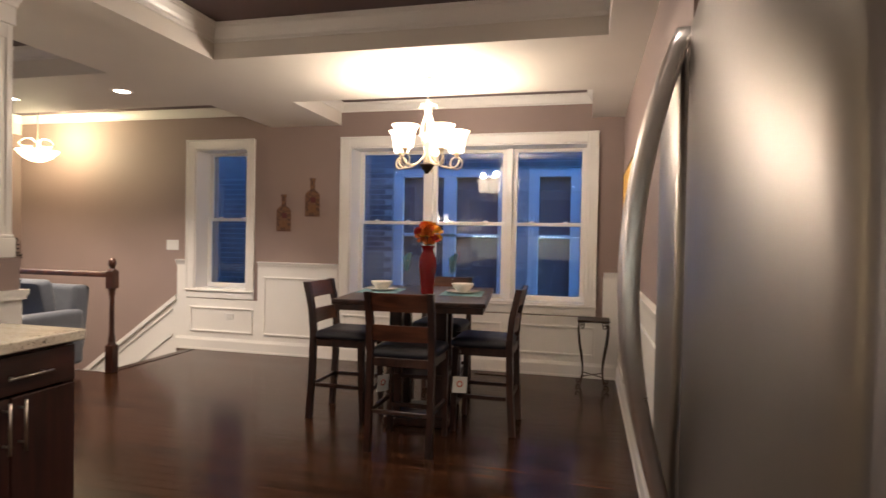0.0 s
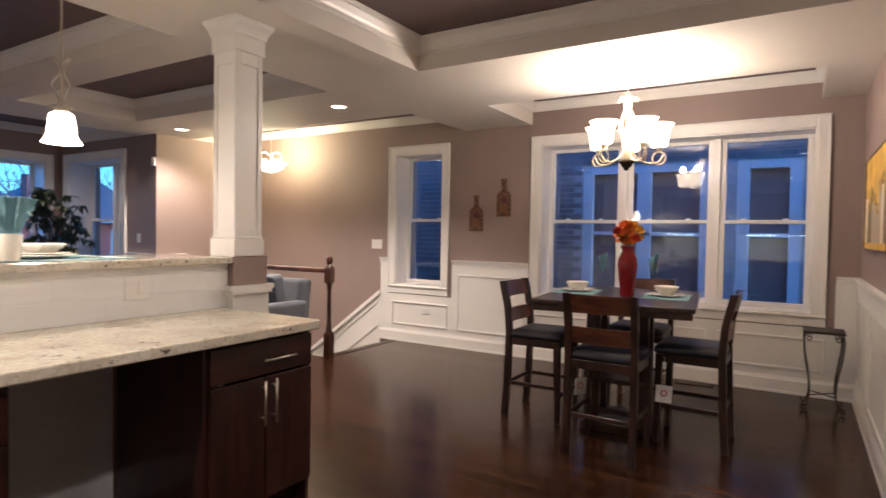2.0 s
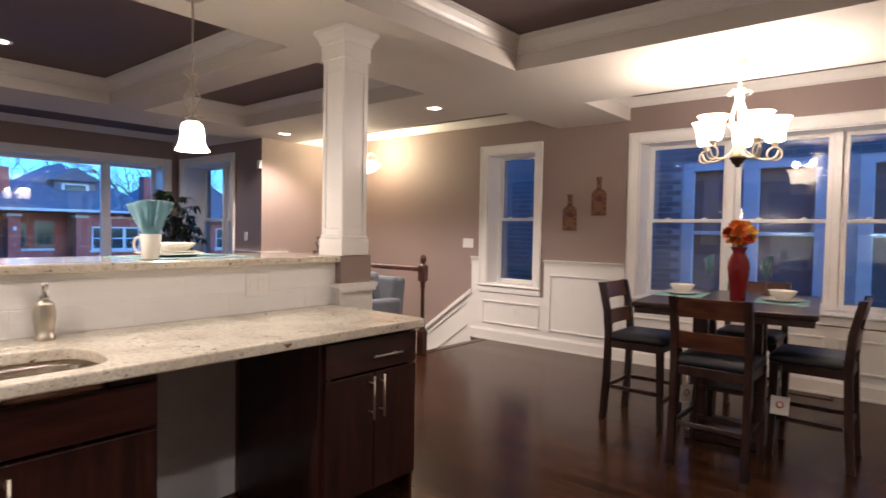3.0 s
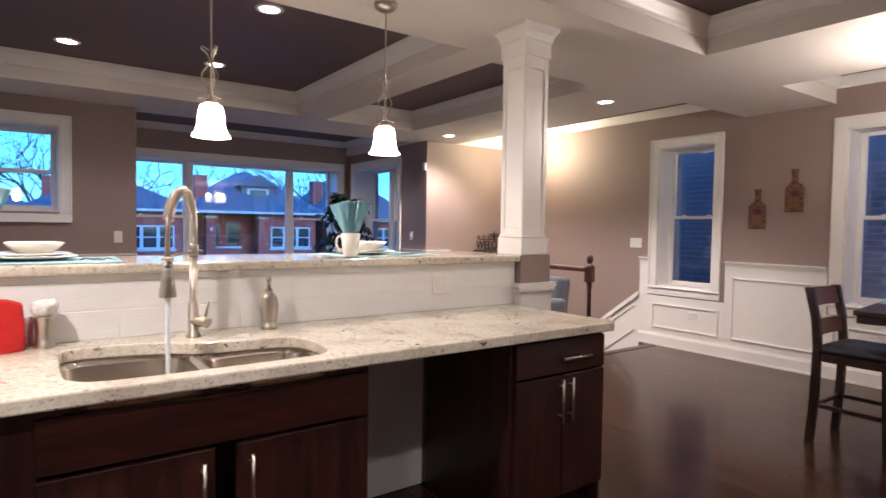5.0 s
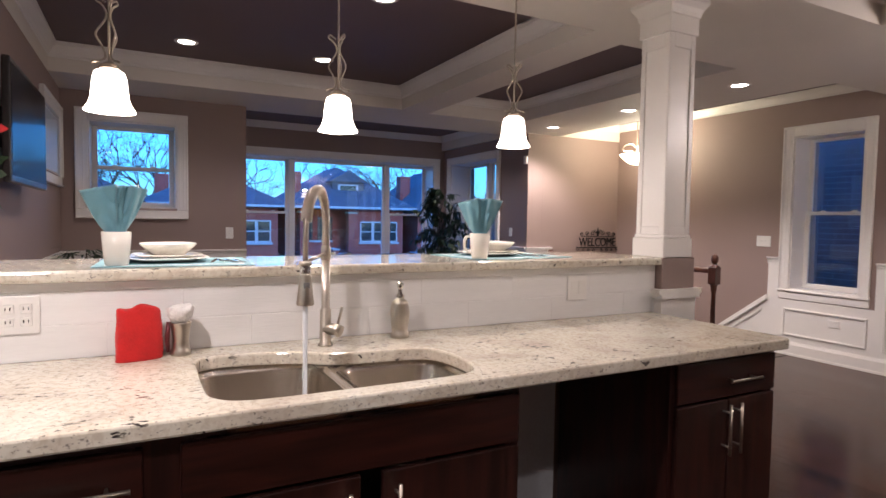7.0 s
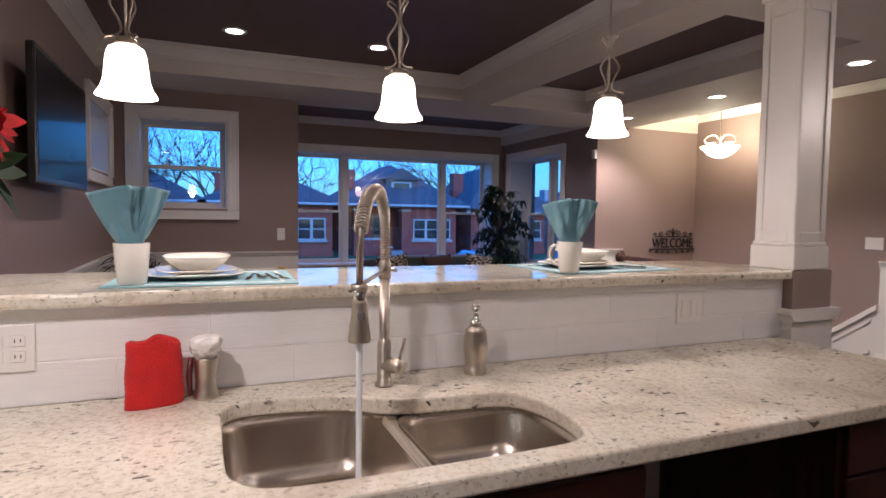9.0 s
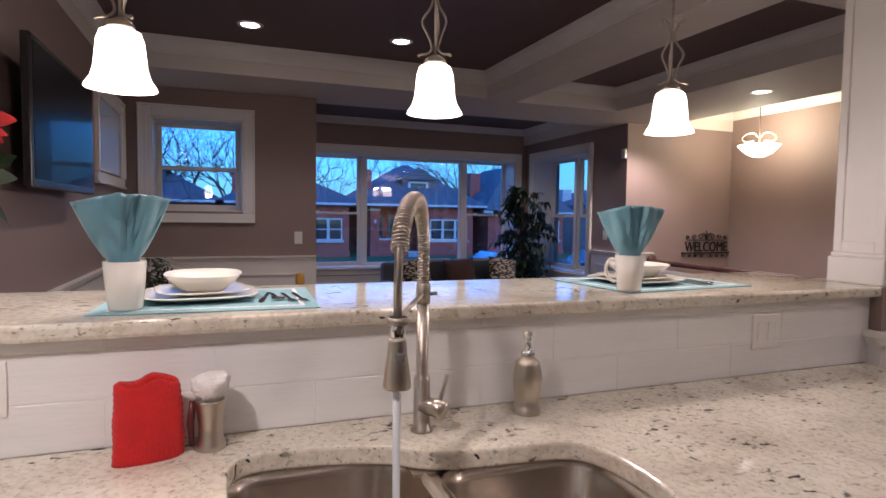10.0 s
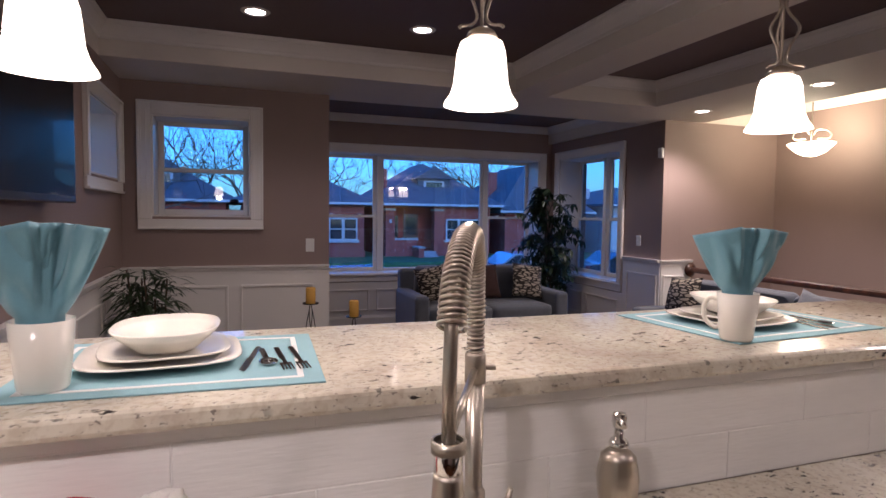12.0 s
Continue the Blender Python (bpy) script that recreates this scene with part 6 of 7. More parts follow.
# Plant stand beside the dining wall
ps = thing("plant_stand", "small scrolled dark iron plant stand with a square top", "plant stand", (0.88, 5.80, 0))
part("top", boxed(-0.14, 0.14, -0.14, 0.14, 0.612, 0.632, bevel=0.004), BROWNIRON, ps)
for k in range(4):
    a = radians(45 + 90 * k)
    ca, sa = math.cos(a), math.sin(a)
    leg = curve_points([(r * ca, r * sa, z) for r, z in ((0.17, 0.61), (0.185, 0.56), (0.17, 0.42), (0.13, 0.24), (0.125, 0.12), (0.15, 0.045), (0.18, 0.010), (0.20, 0.028), (0.187, 0.05))], 6)
    part("leg", tube(leg, 0.007, 8), BROWNIRON, ps)
    cu = [(0.13 + u, v) for u, v in scroll(1.2, 0.006, 0.032, 18, 0.4)]
    part("scroll", tube([(u * ca, u * sa, 0.575 + v) for u, v in cu], 0.005, 6), BROWNIRON, ps)
    part("shelf_bar", tube([(0, 0, 0.12), (0.125 * ca, 0.125 * sa, 0.12)], 0.005, 6), BROWNIRON, ps)

vent = thing("floor_vent", "brown slotted floor register by the wainscot", "vent", (-0.09, 6.05, 0.0))
part("frame", boxed(-0.16, 0.16, -0.055, 0.055, 0.0005, 0.006, bevel=0.002), BROWNIRON, vent)
for k in range(14):
    x = -0.13 + 0.02 * k
    part("slat", boxed(x - 0.005, x + 0.005, -0.04, 0.04, 0.006, 0.008), BACKWOOD, vent)

# ---- living room ----
def cushion(w, d, h, puff=0.02, n=10):
    """A soft block, rounded and slightly domed."""
    bm = bmesh.new()
    base = rounded(-w / 2, w / 2, -d / 2, d / 2, min(w, d) * 0.12, 5)
    loops = []
    for f, z in ((0.94, 0.0), (0.985, h * 0.12), (1.0, h * 0.35), (1.0, h * 0.65), (0.985, h * 0.86), (0.92, h * 0.97), (0.72, h + puff * 0.6), (0.35, h + puff)):
        loops.append([(x * f, y * f, z) for x, y in base])
    return loft(loops, bm)


def sofa(name, label, at, rz, width, seats):
    s = thing(name, label, "sofa", at, rz)
    w = width / 2
    part("base", boxed(-w + 0.02, w - 0.02, -0.42, 0.42, 0.08, 0.30, bevel=0.02, seg=3), SOFA, s)
    for sx in (-1, 1):
        part("arm", boxed(sx * w - (0.17 if sx > 0 else 0), sx * w + (0 if sx > 0 else 0.17), -0.45, 0.44, 0.08, 0.60, bevel=0.045, seg=4), SOFA, s)
    part("back", moved(boxed(-w + 0.05, w - 0.05, -0.09, 0.10, 0.20, 0.83, bevel=0.05, seg=4), pose(0, -0.40, 0, 6, 0, 0)), SOFA, s)
    inner = width - 0.36
    for k in range(seats):
        cx = -inner / 2 + inner * (k + 0.5) / seats
        part("seat_cushion", moved(cushion(inner / seats - 0.01, 0.66, 0.15), pose(cx, 0.09, 0.30)), SOFA, s)
        part("back_cushion", moved(cushion(inner / seats - 0.02, 0.42, 0.14, 0.03), pose(cx, -0.20, 0.66, 78, 0, 0) @ Matrix.Translation((0, 0, -0.02))), SOFA, s)
    for sx in (-1, 1):
        for sy in (-0.36, 0.36):
            part("foot", boxed(sx * (w - 0.08) - 0.025, sx * (w - 0.08) + 0.025, sy - 0.025, sy + 0.025, 0, 0.08, bevel=0.004), CHAIRWOOD, s)
    return s


sofa("loveseat", "slate blue upholstered loveseat in front of the bay window", (-7.42, 3.03, 0), -90, 1.90, 2)
sofa("sofa", "slate blue upholstered sofa along the stair railing", (-4.85, 4.44, 0), 180, 2.05, 3)


def pillow(x, y, z, rx, ry, rz, mat, label, s=0.42):
    bm = bmesh.new()
    n = 14
    grid = {}
    for side in (1, -1):
        for i in range(n + 1):
            for j in range(n + 1):
                u, v = i / n * 2 - 1, j / n * 2 - 1
                e = (1 - abs(u) ** 2.4) * (1 - abs(v) ** 2.4)
                pin = 1 - 0.07 * (1 - u * u) * abs(v) - 0.07 * (1 - v * v) * abs(u)
                key = (i, j, side if 0 < i < n and 0 < j < n else 0)
                if key not in grid:
                    grid[key] = bm.verts.new((u * s / 2 * pin, side * 0.075 * e ** 0.55, v * s / 2 * pin))
    for side in (1, -1):
        g = lambda i, j: grid[(i, j, side if 0 < i < n and 0 < j < n else 0)]
        for i in range(n):
            for j in range(n):
                bm.faces.new((g(i, j), g(i + 1, j), g(i + 1, j + 1), g(i, j + 1))).smooth = True
    bmesh.ops.recalc_face_normals(bm, faces=bm.faces)
    ob = single("throw_pillow", bm, mat, label, "pillow")
    ob.matrix_basis = pose(x, y, z, rx, ry, rz)
    return ob


pillow(-7.37, 2.42, 0.70, 18, 10, -90, LEAFCLOTH, "cream and black leaf-print throw pillow on the loveseat")
pillow(-7.37, 3.62, 0.70, 18, -8, -90, LEAFCLOTH, "cream and black leaf-print throw pillow on the loveseat")
pillow(-7.42, 3.05, 0.69, 18, 4, -90, BROWNCLOTH, "dark brown throw pillow on the loveseat")
pillow(-5.52, 4.33, 0.72, 18, 6, 180, LEAFCLOTH, "cream and black leaf-print throw pillow on the sofa")
pillow(-4.15, 4.30, 0.72, 18, -6, 165, SOFA, "slate blue throw pillow on the sofa", 0.46)

ct = thing("coffee_table", "dark wooden coffee table holding candlesticks", "table", (-5.15, 0.95, 0), 0)
part("tabletop", boxed(-0.45, 0.45, -0.42, 0.42, 0.40, 0.44, bevel=0.006), CHAIRWOOD, ct)
for sx in (-1, 1):
    for sy in (-1, 1):
        part("leg", boxed(sx * 0.39 - 0.03, sx * 0.39 + 0.03, sy * 0.36 - 0.03, sy * 0.36 + 0.03, 0, 0.40, bevel=0.004), CHAIRWOOD, ct)
part("shelf", boxed(-0.38, 0.38, -0.35, 0.35, 0.14, 0.16), CHAIRWOOD, ct)
for x, y, h in ((-5.05, 0.752, 0.435), (-4.95, 1.032, 0.35)):
    cs = thing("candlestick", "twisted black iron candlestick with an amber pillar candle", "candle", (x, y, 0.44), group="candlesticks")
    part("foot", lathe([(0, 0), (0.05, 0), (0.05, 0.006), (0.01, 0.015), (0, 0.015)], 20), BLACKIRON, cs)
    for k in range(4):
        pts = [((0.006 + 0.026 * math.sin(math.pi * t)) * math.cos(k * 1.571 + 2.4 * t), (0.006 + 0.026 * math.sin(math.pi * t)) * math.sin(k * 1.571 + 2.4 * t), 0.012 + (h - 0.02) * t) for t in [i / 14 for i in range(15)]]
        part("twist_bar", tube(pts, 0.0032, 6), BLACKIRON, cs)
    part("dish", lathe([(0, h - 0.006), (0.052, h - 0.002), (0.056, h + 0.006), (0.05, h + 0.004), (0, h)], 22), BLACKIRON, cs)
    part("candle", lathe([(0, h), (0.032, h), (0.033, h + 0.004), (0.033, h + 0.108), (0.028, h + 0.112), (0.02, h + 0.106), (0, h + 0.104)], 22), WAX, cs, "amber pillar candle")
    part("wick", tube([(0, 0, h + 0.104), (0.002, 0, h + 0.118)], 0.0012, 5), BLACKPLASTIC, cs)


def leaf(bm, base, d, up, length, width, droop):
    """One pointed leaf, folded along its rib."""
    d, side = d.normalized(), d.cross(up).normalized()
    pts = []
    for t, w in ((0.0, 0.06), (0.3, 0.9), (0.6, 0.85), (0.85, 0.4), (1.0, 0.0)):
        c = base + d * length * t + Vector((0, 0, -droop * length * t * t))
        pts.append((c, side * width * w / 2, Vector((0, 0, 0.10 * width * w))))
    prev = None
    for c, s, lift in pts:
        cur = (bm.verts.new(c - s + lift), bm.verts.new(c), bm.verts.new(c + s + lift))
        if prev:
            bm.faces.new((prev[0], prev[1], cur[1], cur[0]))
            bm.faces.new((prev[1], prev[2], cur[2], cur[1]))
        prev = cur


rng = random.Random(21)
fic = thing("ficus_tree", "tall potted ficus tree with dark glossy leaves beside the bay window", "plant", (-7.95, 4.22, 0))
part("pot", lathe([(0, 0), (0.14, 0), (0.16, 0.02), (0.19, 0.30), (0.20, 0.33), (0.185, 0.33), (0.17, 0.28), (0, 0.27)], 28), POT, fic)
bm = bmesh.new()
for k in range(3):
    a = k * 2.1
    tube(curve_points([(0.03 * math.cos(a), 0.03 * math.sin(a), 0.26), (0.05 * math.cos(a + 1), 0.05 * math.sin(a + 1), 0.6), (0.03 * math.cos(a + 2.4), 0.03 * math.sin(a + 2.4), 1.0), (0.06 * math.cos(a + 3), 0.06 * math.sin(a + 3), 1.4)], 5), [0.016 - 0.0005 * i for i in range(16)], 7, bm)
twigs = []
for k in range(80):
    z = rng.uniform(0.45, 1.90)
    a = rng.uniform(0, 6.28)
    r = (0.20 + 0.22 * math.sin(math.pi * (z - 0.30) / 1.75)) * rng.uniform(0.7, 1.1)
    p0 = Vector((0.04 * math.cos(a), 0.04 * math.sin(a), z - 0.10))
    p1 = Vector((r * 0.6 * math.cos(a), r * 0.6 * math.sin(a), z + 0.06))
    p2 = Vector((r * math.cos(a + 0.3), r * math.sin(a + 0.3), z + rng.uniform(-0.06, 0.10)))
    tube([p0, p1, p2], [0.006, 0.004, 0.002], 5, bm)
    twigs.append((p0, p1, p2))
part("trunk", bm, BARK, fic, "braided grey-brown trunk")
bm = bmesh.new()
for p0, p1, p2 in twigs:
    for j in range(26):
        t = rng.uniform(0.25, 1.05)
        b = p0.lerp(p1, t * 2) if t < 0.5 else p1.lerp(p2, t * 2 - 1)
        d = Vector((rng.uniform(-1, 1), rng.uniform(-1, 1), rng.uniform(-0.9, 0.35)))
        leaf(bm, b, d, Vector((0, 0, 1)), rng.uniform(0.08, 0.13), rng.uniform(0.034, 0.052), 0.35)
part("crown", bm, LEAF, fic)

bam = thing("bamboo_plant", "potted bamboo palm with narrow leaves in the corner", "plant", (-5.55, -0.28, 0))
part("pot", lathe([(0, 0), (0.12, 0), (0.13, 0.02), (0.155, 0.24), (0.165, 0.26), (0.15, 0.26), (0, 0.22)], 26), POT, bam)
bm, lv = bmesh.new(), bmesh.new()
for k in range(9):
    a = rng.uniform(0, 6.28)
    h = rng.uniform(0.75, 1.12)
    lean = rng.uniform(0.02, 0.14)
    pts = curve_points([(0.04 * math.cos(a), 0.04 * math.sin(a), 0.22), (0.05 * math.cos(a) + lean * 0.4 * math.cos(a), 0.05 * math.sin(a) + lean * 0.4 * math.sin(a), 0.6), ((0.05 + lean) * math.cos(a), (0.05 + lean) * math.sin(a), h)], 6)
    tube(pts, 0.006, 6, bm)
    for j in range(42):
        p = pts[min(len(pts) - 1, int(rng.uniform(0.45, 1.0) * len(pts)))]
        b = rng.uniform(0, 6.28)
        d = Vector((math.cos(b), math.sin(b), rng.uniform(-0.2, 0.5)))
        o = p + d * 0.03
        for q in range(2):
            leaf(lv, o + d * 0.05 * q, d + Vector((rng.uniform(-0.5, 0.5), rng.uniform(-0.5, 0.5), 0)), Vector((0, 0, 1)), rng.uniform(0.11, 0.19), 0.024, 0.45)
part("cane", bm, BARK, bam)
part("foliage", lv, BAMBOOLEAF, bam)

tv = thing("television", "large black flat television on a wall bracket", "television", (-3.84, -0.49, 1.525), 0)
part("bezel", boxed(-0.56, 0.56, -0.02, 0.016, 0, 0.60, bevel=0.008, seg=2), BLACKPLASTIC, tv)
part("screen", boxed(-0.535, 0.535, 0.016, 0.0175, 0.035, 0.575), SCREEN, tv, "dark glossy screen")
part("bracket", boxed(-0.12, 0.12, -0.109, -0.02, 0.2, 0.42, bevel=0.004), BLACKIRON, tv)
wr = thing("poinsettia_spray", "red poinsettia spray with green leaves hanging on the wall", "flower", (-2.86, -0.55, 1.62))
for nm, mat, n, r0, ln, wd, zz in (("bract", POINSETTIA, 26, 0.02, 0.115, 0.06, 0.08), ("leaf", LEAF, 14, 0.03, 0.15, 0.065, -0.10)):
    for k in range(n):
        bm = bmesh.new()
        a = rng.uniform(0, 6.28)
        d = Vector((math.cos(a), rng.uniform(0.1, 0.9), math.sin(a)))
        leaf(bm, Vector((r0 * math.cos(a), rng.uniform(0, 0.05), zz + r0 * math.sin(a))), d, Vector((0, 1, 0.2)), ln * rng.uniform(0.7, 1.1), wd, 0.2)
        part(nm, bm, mat, wr)
part("hanger", tube([(0, -0.072, 0.03), (0, -0.03, 0.035), (0, 0.01, 0.02)], 0.004, 8), BLACKIRON, wr, "black iron hook")

# ---- outside ----
GZ = -1.30
gr = thing("ground", "dull winter lawn and street beyond the windows", "ground")
gr["kind"] = "structure"
part("lawn", boxed(-400, 200, -300, 300, GZ - 0.5, GZ - 0.14), GRASS, gr)
part("front_lawn", boxed(-16.0, BX - 0.3, -60, 60, GZ - 0.14, GZ), GRASS, gr)
part("far_lawn", boxed(-28.0, -24.6, -60, 60, GZ - 0.14, GZ), GRASS, gr)
part("raised_lawn", boxed(-60, -28.0, -60, 60, GZ - 0.14, GZ + 0.45, bevel=0.1), GRASS, gr)
part("road", boxed(-24.2, -16.4, -120, 120, GZ - 0.14, GZ - 0.13), ASPHALT, gr, "dark asphalt road")
for a, b in ((-24.6, -24.2), (-16.4, -16.0)):
    part("kerb", boxed(a, b, -120, 120, GZ - 0.14, GZ + 0.005), CONCRETE, gr, "concrete kerb")
part("pavement", boxed(-27.6, -26.0, -60, 60, GZ, GZ + 0.02), CONCRETE, gr, "concrete pavement")
part("side_path", boxed(BX - 0.3, 20, DY + 0.25, 40, GZ - 0.14, GZ), CONCRETE, gr, "concrete side path")

# Neighbouring brick wall beside the dining windows
nb = thing("neighbour_house", "weathered brown brick side wall of the neighbouring house with pale windows", "house")
NY = 8.30
NW = [(-1.92, -0.26, 0.45, 2.32), (0.02, 0.72, 0.45, 2.32)]
part("mortar", moved(wall_boxes(-6.8, 6.0, GZ, 6.2, NW, 0.3), Matrix.Translation((0, NY + 0.006, 0))), MORTAR, nb, "grey mortar bed")
verts, faces = [], []
rng = random.Random(31)
z, row = -0.15, 0
while z < 3.6:
    x = -6.6 - (0.11 if row % 2 else 0)
    while x < 2.6:
        xa, xb = x + 0.005, x + 0.212
        x += 0.217
        if any(xa < w[1] + 0.02 and xb > w[0] - 0.02 and z + 0.067 > w[2] - 0.02 and z < w[3] + 0.02 for w in NW):
            continue
        k = len(verts)
        o = rng.uniform(-0.002, 0.002)
        verts += [(xa, NY + o, z), (xb, NY + o, z), (xb, NY + o, z + 0.065), (xa, NY + o, z + 0.065), (xa, NY + 0.02, z), (xb, NY + 0.02, z), (xb, NY + 0.02, z + 0.065), (xa, NY + 0.02, z + 0.065)]
        faces += [(k, k + 1, k + 2, k + 3), (k + 1, k + 5, k + 6, k + 2), (k + 4, k, k + 3, k + 7), (k + 3, k + 2, k + 6, k + 7), (k + 4, k + 5, k + 1, k)]
    z += 0.0755
    row += 1
me = bpy.data.meshes.new("mesh")
me.from_pydata(verts, [], faces)
me.materials.append(BRICK)
bk = new("bricks", me)
bk.parent = nb
bk["kind"] = "stuff"
for a, b, c, d in NW:
    wn2 = part("window", boxed(a, b, NY + 0.10, NY + 0.12, c, d), CURTAIN, nb, "window with a drawn brown blind")
    bm = bmesh.new()
    for q in ((a, a + 0.14, c, d), (b - 0.14, b, c, d), (a + 0.14, b - 0.14, d - 0.12, d), (a + 0.14, b - 0.14, c, c + 0.1), (a + 0.14, b - 0.14, (c + d) / 2 - 0.025, (c + d) / 2 + 0.025)):
        box(bm, q[0], q[1], NY + 0.02, NY + 0.09, q[2], q[3], bevel=0.006)
    if b - a > 1:
        m2 = (a + b) / 2
        box(bm, m2 - 0.09, m2 + 0.09, NY + 0.02, NY + 0.095, c + 0.1, d - 0.12, bevel=0.006)
    part("frame", bm, SIDING, wn2, "pale painted frame")
    part("sill", boxed(a - 0.06, b + 0.06, NY - 0.05, NY + 0.10, c - 0.09, c, bevel=0.008), STONE, wn2, "stone sill")


def house(label, y0, y1, x=-32.0, wall=3.4, roof=2.5, mat=REDBRICK, porch=True, dormer=True, deep=9.0):
    h = thing("house", label, "house", (x, 0, GZ), group="houses across the street")
    w = y1 - y0
    yc = (y0 + y1) / 2
    pa, pb = y0 + 0.1, y0 + w * 0.54
    if porch:
        part("wall", boxed(-deep, -1.9, y0, y1, 0, wall), mat, h)
        part("front_wall", boxed(-1.899, 0, pb, y1, 0, wall), mat, h)
        part("foundation", boxed(-1.898, 0.02, pa, pb - 0.002, 0, 0.75), mat, h)
    else:
        part("wall", boxed(-deep, 0, y0, y1, 0, wall), mat, h)
        part("foundation", boxed(-deep - 0.05, 0.06, y0 - 0.05, y1 + 0.05, 0, 0.75), mat, h)
    e, rz = 0.6, wall
    run = min(w, deep) / 2 + e
    if w <= deep:
        ridge = [(e - run, yc), (-deep - e + run, yc)]
    else:
        ridge = [(-deep / 2, y0 - e + run), (-deep / 2, y1 + e - run)]
    bm = bmesh.new()
    c = [bm.verts.new(p) for p in ((e, y0 - e, rz), (e, y1 + e, rz), (-deep - e, y1 + e, rz), (-deep - e, y0 - e, rz))]
    a, b = [bm.verts.new((p[0], p[1], rz + roof)) for p in ridge]
    if w <= deep:
        fs = ((c[0], c[1], a), (c[1], c[2], b, a), (c[2], c[3], b), (c[3], c[0], a, b))
    else:
        fs = ((c[0], c[1], b, a), (c[1], c[2], b), (c[2], c[3], a, b), (c[3], c[0], a))
    for f in fs:
        bm.faces.new(f)
    low = [bm.verts.new((v.co.x, v.co.y, rz - 0.18)) for v in c]
    for i in range(4):
        bm.faces.new((c[i], low[i], low[(i + 1) % 4], c[(i + 1) % 4]))
    bm.faces.new(low)
    bmesh.ops.recalc_face_normals(bm, faces=bm.faces)
    rf = part("roof", bm, SHINGLE, h, "grey shingled hip roof")
    part("gutter", boxed(e, e + 0.1, y0 - e, y1 + e, rz - 0.14, rz - 0.02), SIDING, rf)
    part("chimney", boxed(-deep * 0.45, -deep * 0.45 + 0.7, y0 + 0.25, y0 + 0.95, rz, rz + roof * 0.85), mat, rf, "brick chimney")
    if dormer:
        dm = part("dormer", boxed(-2.6, -0.9, yc - 0.95, yc + 0.95, rz + 0.55, rz + 1.45), SHINGLE, h, "shingled dormer")
        part("dormer_roof", prism([(yc - 1.2, rz + 1.45), (yc + 1.2, rz + 1.45), (yc, rz + 2.15)], "x", -2.9, -0.65), SHINGLE, dm)
        part("dormer_window", boxed(-0.9, -0.86, yc - 0.62, yc + 0.62, rz + 0.70, rz + 1.32), SIDING, dm, "pale dormer window frame")
        part("dormer_pane", boxed(-0.86, -0.845, yc - 0.48, yc + 0.48, rz + 0.80, rz + 1.24), DARKGLASS, dm)

    def pane_set(ya, yb, za, zb, n):
        wv = part("window", boxed(0.0, 0.05, ya, yb, za, zb), SIDING, h, "pale window frame")
        s = (yb - ya) / n
        for i in range(n):
            for q, r in ((za + 0.08, (za + zb) / 2 - 0.03), ((za + zb) / 2 + 0.03, zb - 0.08)):
                part("pane", boxed(0.05, 0.06, ya + s * i + 0.08, ya + s * (i + 1) - 0.08, q, r), DARKGLASS, wv)
        part("sill", boxed(0.0, 0.14, ya - 0.1, yb + 0.1, za - 0.12, za), STONE, wv, "stone sill")
    pane_set(y1 - w * 0.43, y1 - w * 0.06, 1.35, 2.55, 3)
    if porch:
        part("porch_wall", boxed(-0.28, 0.0, pa + 0.5, pb - 1.5, 0.75, 1.35), mat, h)
        part("porch_coping", boxed(-0.33, 0.06, pa + 0.5, pb - 1.45, 1.35, 1.45), STONE, h, "limestone coping")
        for yy in (pa, pb - 0.5):
            pil = part("porch_pillar", boxed(-0.5, 0.03, yy, yy + 0.5, 0.75, wall - 0.18), mat, h)
            part("cap", boxed(-0.54, 0.08, yy - 0.05, yy + 0.55, wall - 0.42, wall - 0.30), STONE, pil, "limestone cap")
        dr = part("door", boxed(-1.9, -1.84, pa + 1.5, pa + 2.4, 0.75, 2.8), BACKWOOD, h, "dark wooden front door")
        part("door_pane", boxed(-1.84, -1.83, pa + 1.65, pa + 2.25, 1.6, 2.6), DARKGLASS, dr)
        pw = part("window", boxed(-1.9, -1.85, pa + 0.3, pa + 1.2, 1.4, 2.7), BACKWOOD, h, "dark porch window frame")
        part("pane", boxed(-1.85, -1.84, pa + 0.38, pa + 1.12, 1.48, 2.62), DARKGLASS, pw)
        for k in range(6):
            part("step", boxed(0.025, 1.9 - 0.3 * k, pb - 1.42, pb - 0.52, 0.125 * k, 0.125 * (k + 1)), CONCRETE, h, "concrete step")
        part("step_wall", boxed(0.025, 1.2, pb - 1.75, pb - 1.45, 0, 0.95), mat, h)
        part("step_coping", boxed(0.0, 1.26, pb - 1.80, pb - 1.40, 0.95, 1.03), STONE, h, "limestone coping")
        part("porch_lamp", boxed(0.03, 0.09, pa + 0.2, pa + 0.32, 2.3, 2.5), SIDING, h)
    return h


house("red brick bungalow with a porch and a dormer across the street", 7.7, 14.0)
house("brick bungalow with a low grey hip roof across the street", 0.4, 6.6, roof=1.9, dormer=False, porch=False)
house("brick bungalow with a dormered roof across the street", -6.6, -0.4, roof=2.1)
house("brick house with a tall pale roof across the street", 15.0, 20.2, wall=3.1, roof=2.9, dormer=False, porch=False)
# Pale wall colour stands in for light on the side facing the bay
house("house down the street, coloured pale to brighten its unlit side", 22.0, 29.5, wall=3.6, roof=1.3, mat=SIDING, dormer=False, porch=False)
house("brick bungalow down the street", -14.0, -7.5, roof=2.0, porch=False)


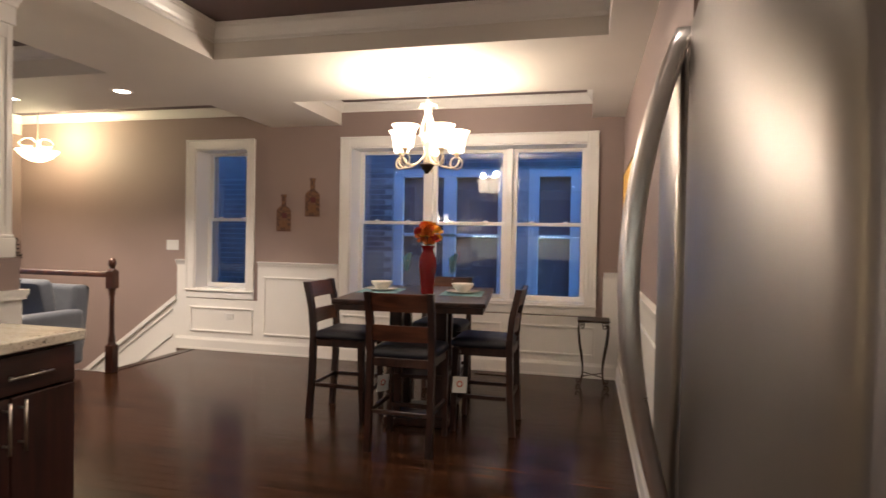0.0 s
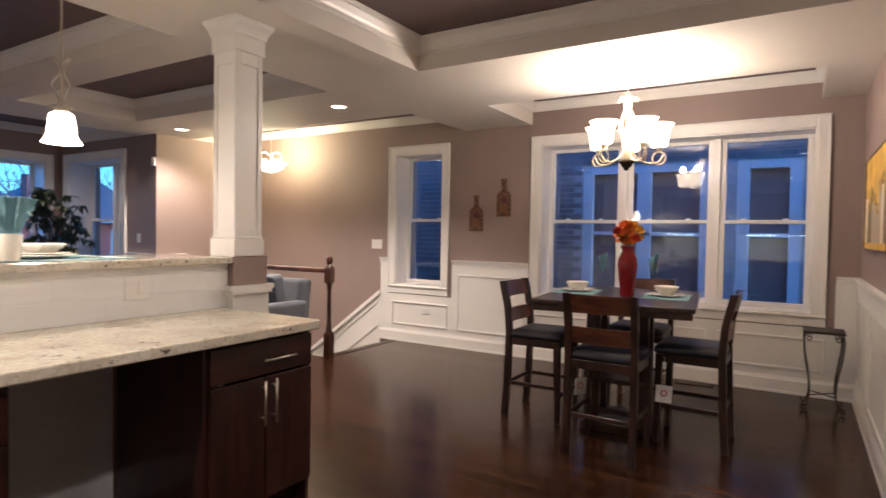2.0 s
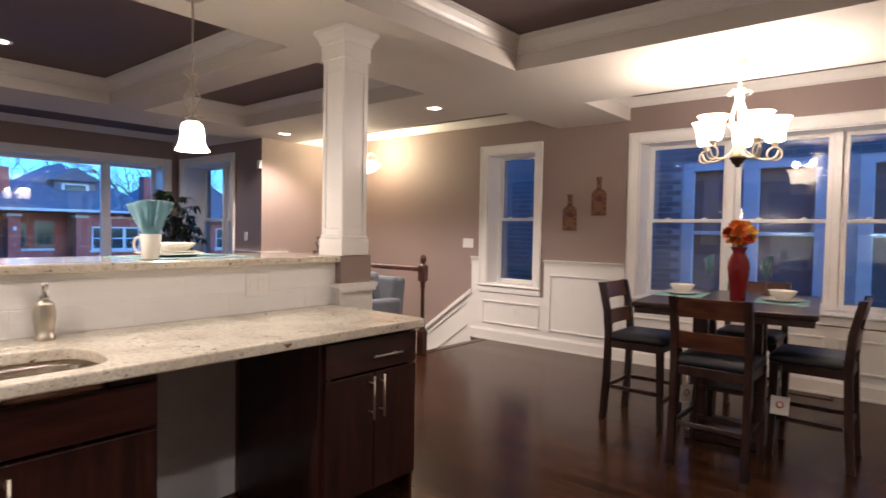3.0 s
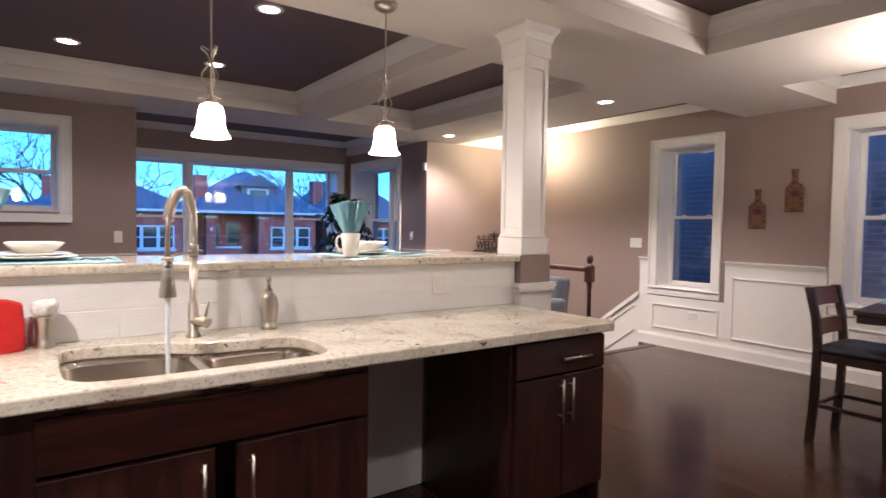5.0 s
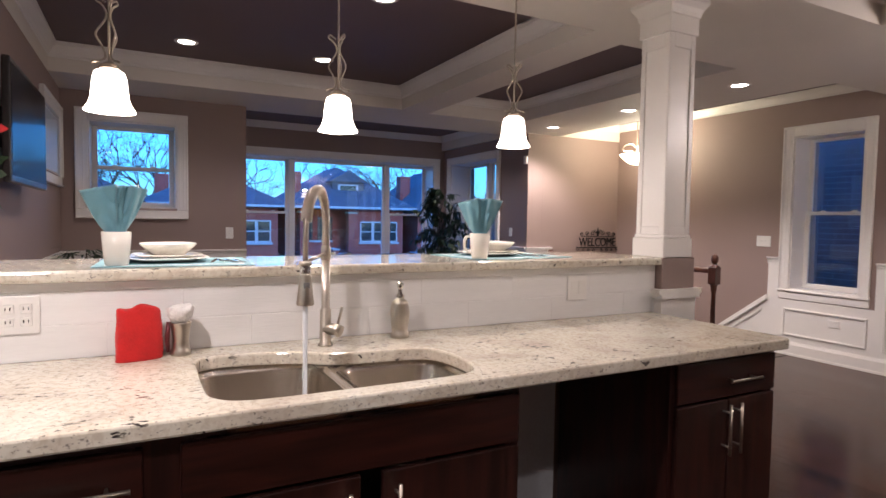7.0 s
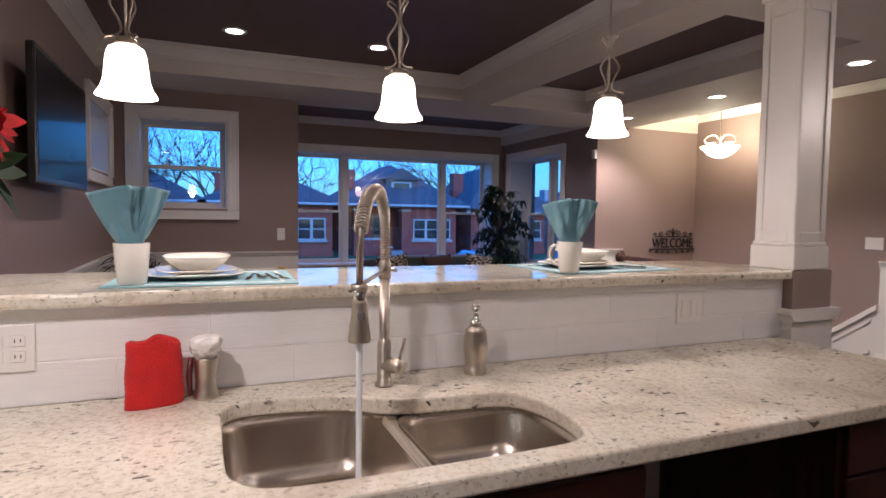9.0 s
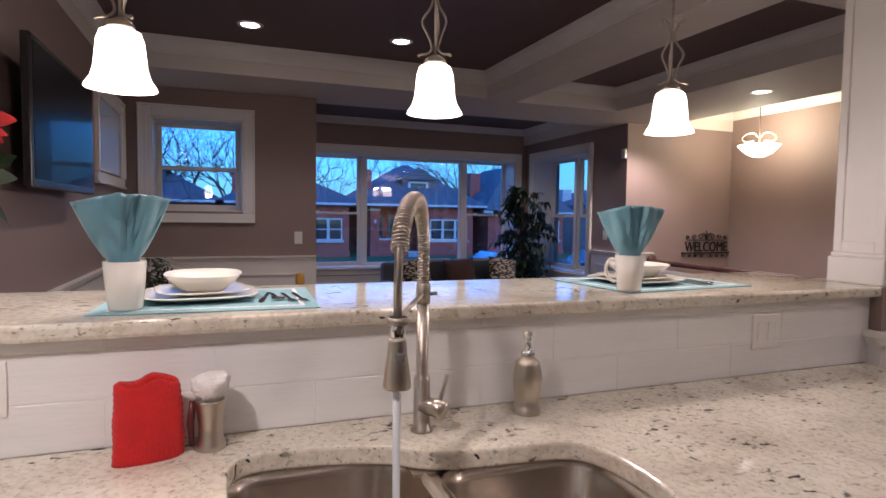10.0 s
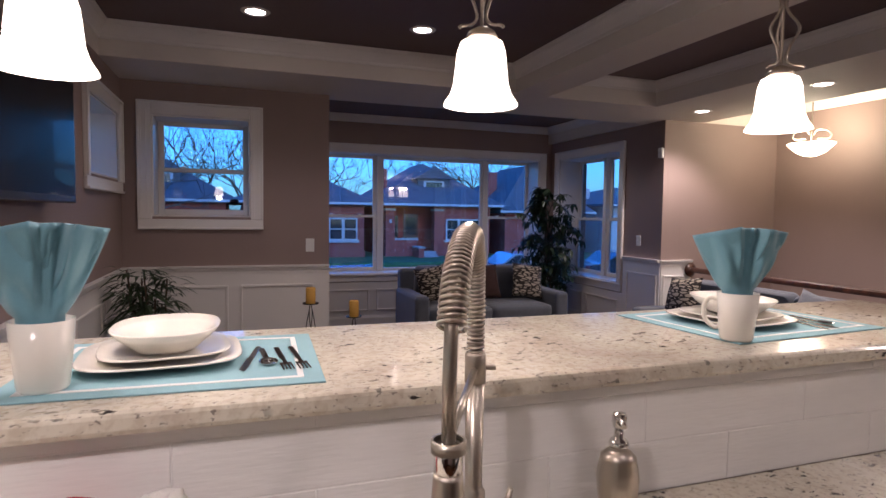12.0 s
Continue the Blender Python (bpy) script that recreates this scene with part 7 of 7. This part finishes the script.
def car(label, y, paint, x=-22.9):
    c = thing("car", label, "car", (x, y, GZ - 0.13), group="parked cars")
    side = [(-2.1, 0.35), (-2.15, 0.62), (-2.05, 0.85), (-1.25, 0.95), (-0.65, 1.38), (0.75, 1.40), (1.45, 0.98), (2.05, 0.90), (2.15, 0.62), (2.1, 0.35)]
    part("body", prism(side, "x", -0.85, 0.85), paint, c)
    for s in (-0.856, 0.852):
        part("side_window", prism([(-1.08, 0.98), (-0.6, 1.32), (0.70, 1.34), (1.25, 1.0)], "x", s, s + 0.004), DARKGLASS, c)
    for u in (-1.3, 1.3):
        for s in (-0.86, 0.68):
            wh = part("wheel", moved(lathe([(0, 0), (0.31, 0), (0.32, 0.03), (0.32, 0.15), (0.31, 0.18), (0, 0.18)], 24), pose(s, u, 0.32, 0, 90, 0)), RUBBER, c, "black tyre")
            part("rim", moved(lathe([(0, 0), (0.19, 0), (0.2, 0.19), (0, 0.19)], 20), pose(s - 0.004, u, 0.32, 0, 90, 0)), CHROME, wh)
    for s in (-0.8, 0.55):
        part("tail_light", boxed(s, s + 0.25, -2.14, -2.05, 0.66, 0.82, bevel=0.01), TAILLIGHT, c, "red tail light")
    return c


car("silver-blue parked car at the kerb", 11.4, CARPAINT)
car("dark parked car at the kerb", 16.4, DARKCAR)
car("silver parked car on the near side", 3.4, CARPAINT, -17.3)


def bare_tree(seed, height):
    rn = random.Random(seed)
    t = thing("bare_tree", "leafless winter tree behind the houses", "tree", group="bare street trees")
    trunk, twig = bmesh.new(), bmesh.new()

    def grow(p, d, length, r, level):
        pts = [p]
        for k in range(3):
            d = (d + Vector((rn.uniform(-0.22, 0.22), rn.uniform(-0.22, 0.22), rn.uniform(-0.05, 0.18)))).normalized()
            pts.append(pts[-1] + d * length / 3)
        tube(pts, [r, r * 0.88, r * 0.76, r * 0.62], 6 if level < 2 else 4, trunk if level < 2 else twig, cap=False)
        if level < 5:
            for k in range(3 if level < 4 else 2):
                a = rn.uniform(0, 6.28)
                side = d.orthogonal().normalized()
                side = Matrix.Rotation(a, 3, d) @ side
                nd = (d * 0.75 + side * rn.uniform(0.5, 0.9)).normalized()
                st = pts[3] if k == 0 else pts[rn.choice((2, 3))]
                grow(st, nd, length * rn.uniform(0.62, 0.82), r * 0.58, level + 1)
    grow(Vector((0, 0, -0.2)), Vector((0, 0, 1)), height * 0.30, height * 0.0115, 0)
    part("trunk", trunk, BARK, t, "grey-brown trunk and limbs")
    part("twigs", twig, BARK, t)
    return t


ta = bare_tree(3, 11.0)
ta.matrix_basis = pose(-46, 3.0, GZ, 0, 0, 20)
tb = bare_tree(8, 12.5)
tb.matrix_basis = pose(-45, 17.5, GZ, 0, 0, 70)
for i, (x, y, s, t) in enumerate(((-48, -6.5, 40, ta), (-44, -2.5, 150, tb), (-50, 9.5, 200, ta), (-47, 12.5, 310, tb), (-43, -12, 260, ta), (-49, 22, 90, ta), (-28.3, -4.6, 10, ta), (-52, 0.5, 120, tb), (-52, 6.5, 170, tb), (-47, -1.2, 75, ta), (-49, 1.8, 230, tb), (-43, 0.2, 330, ta), (-45, -4.2, 15, tb), (-46, 20.0, 140, tb), (-44, 25.0, 60, ta))):
    copy_thing(t, pose(x, y, GZ, 0, 0, s))
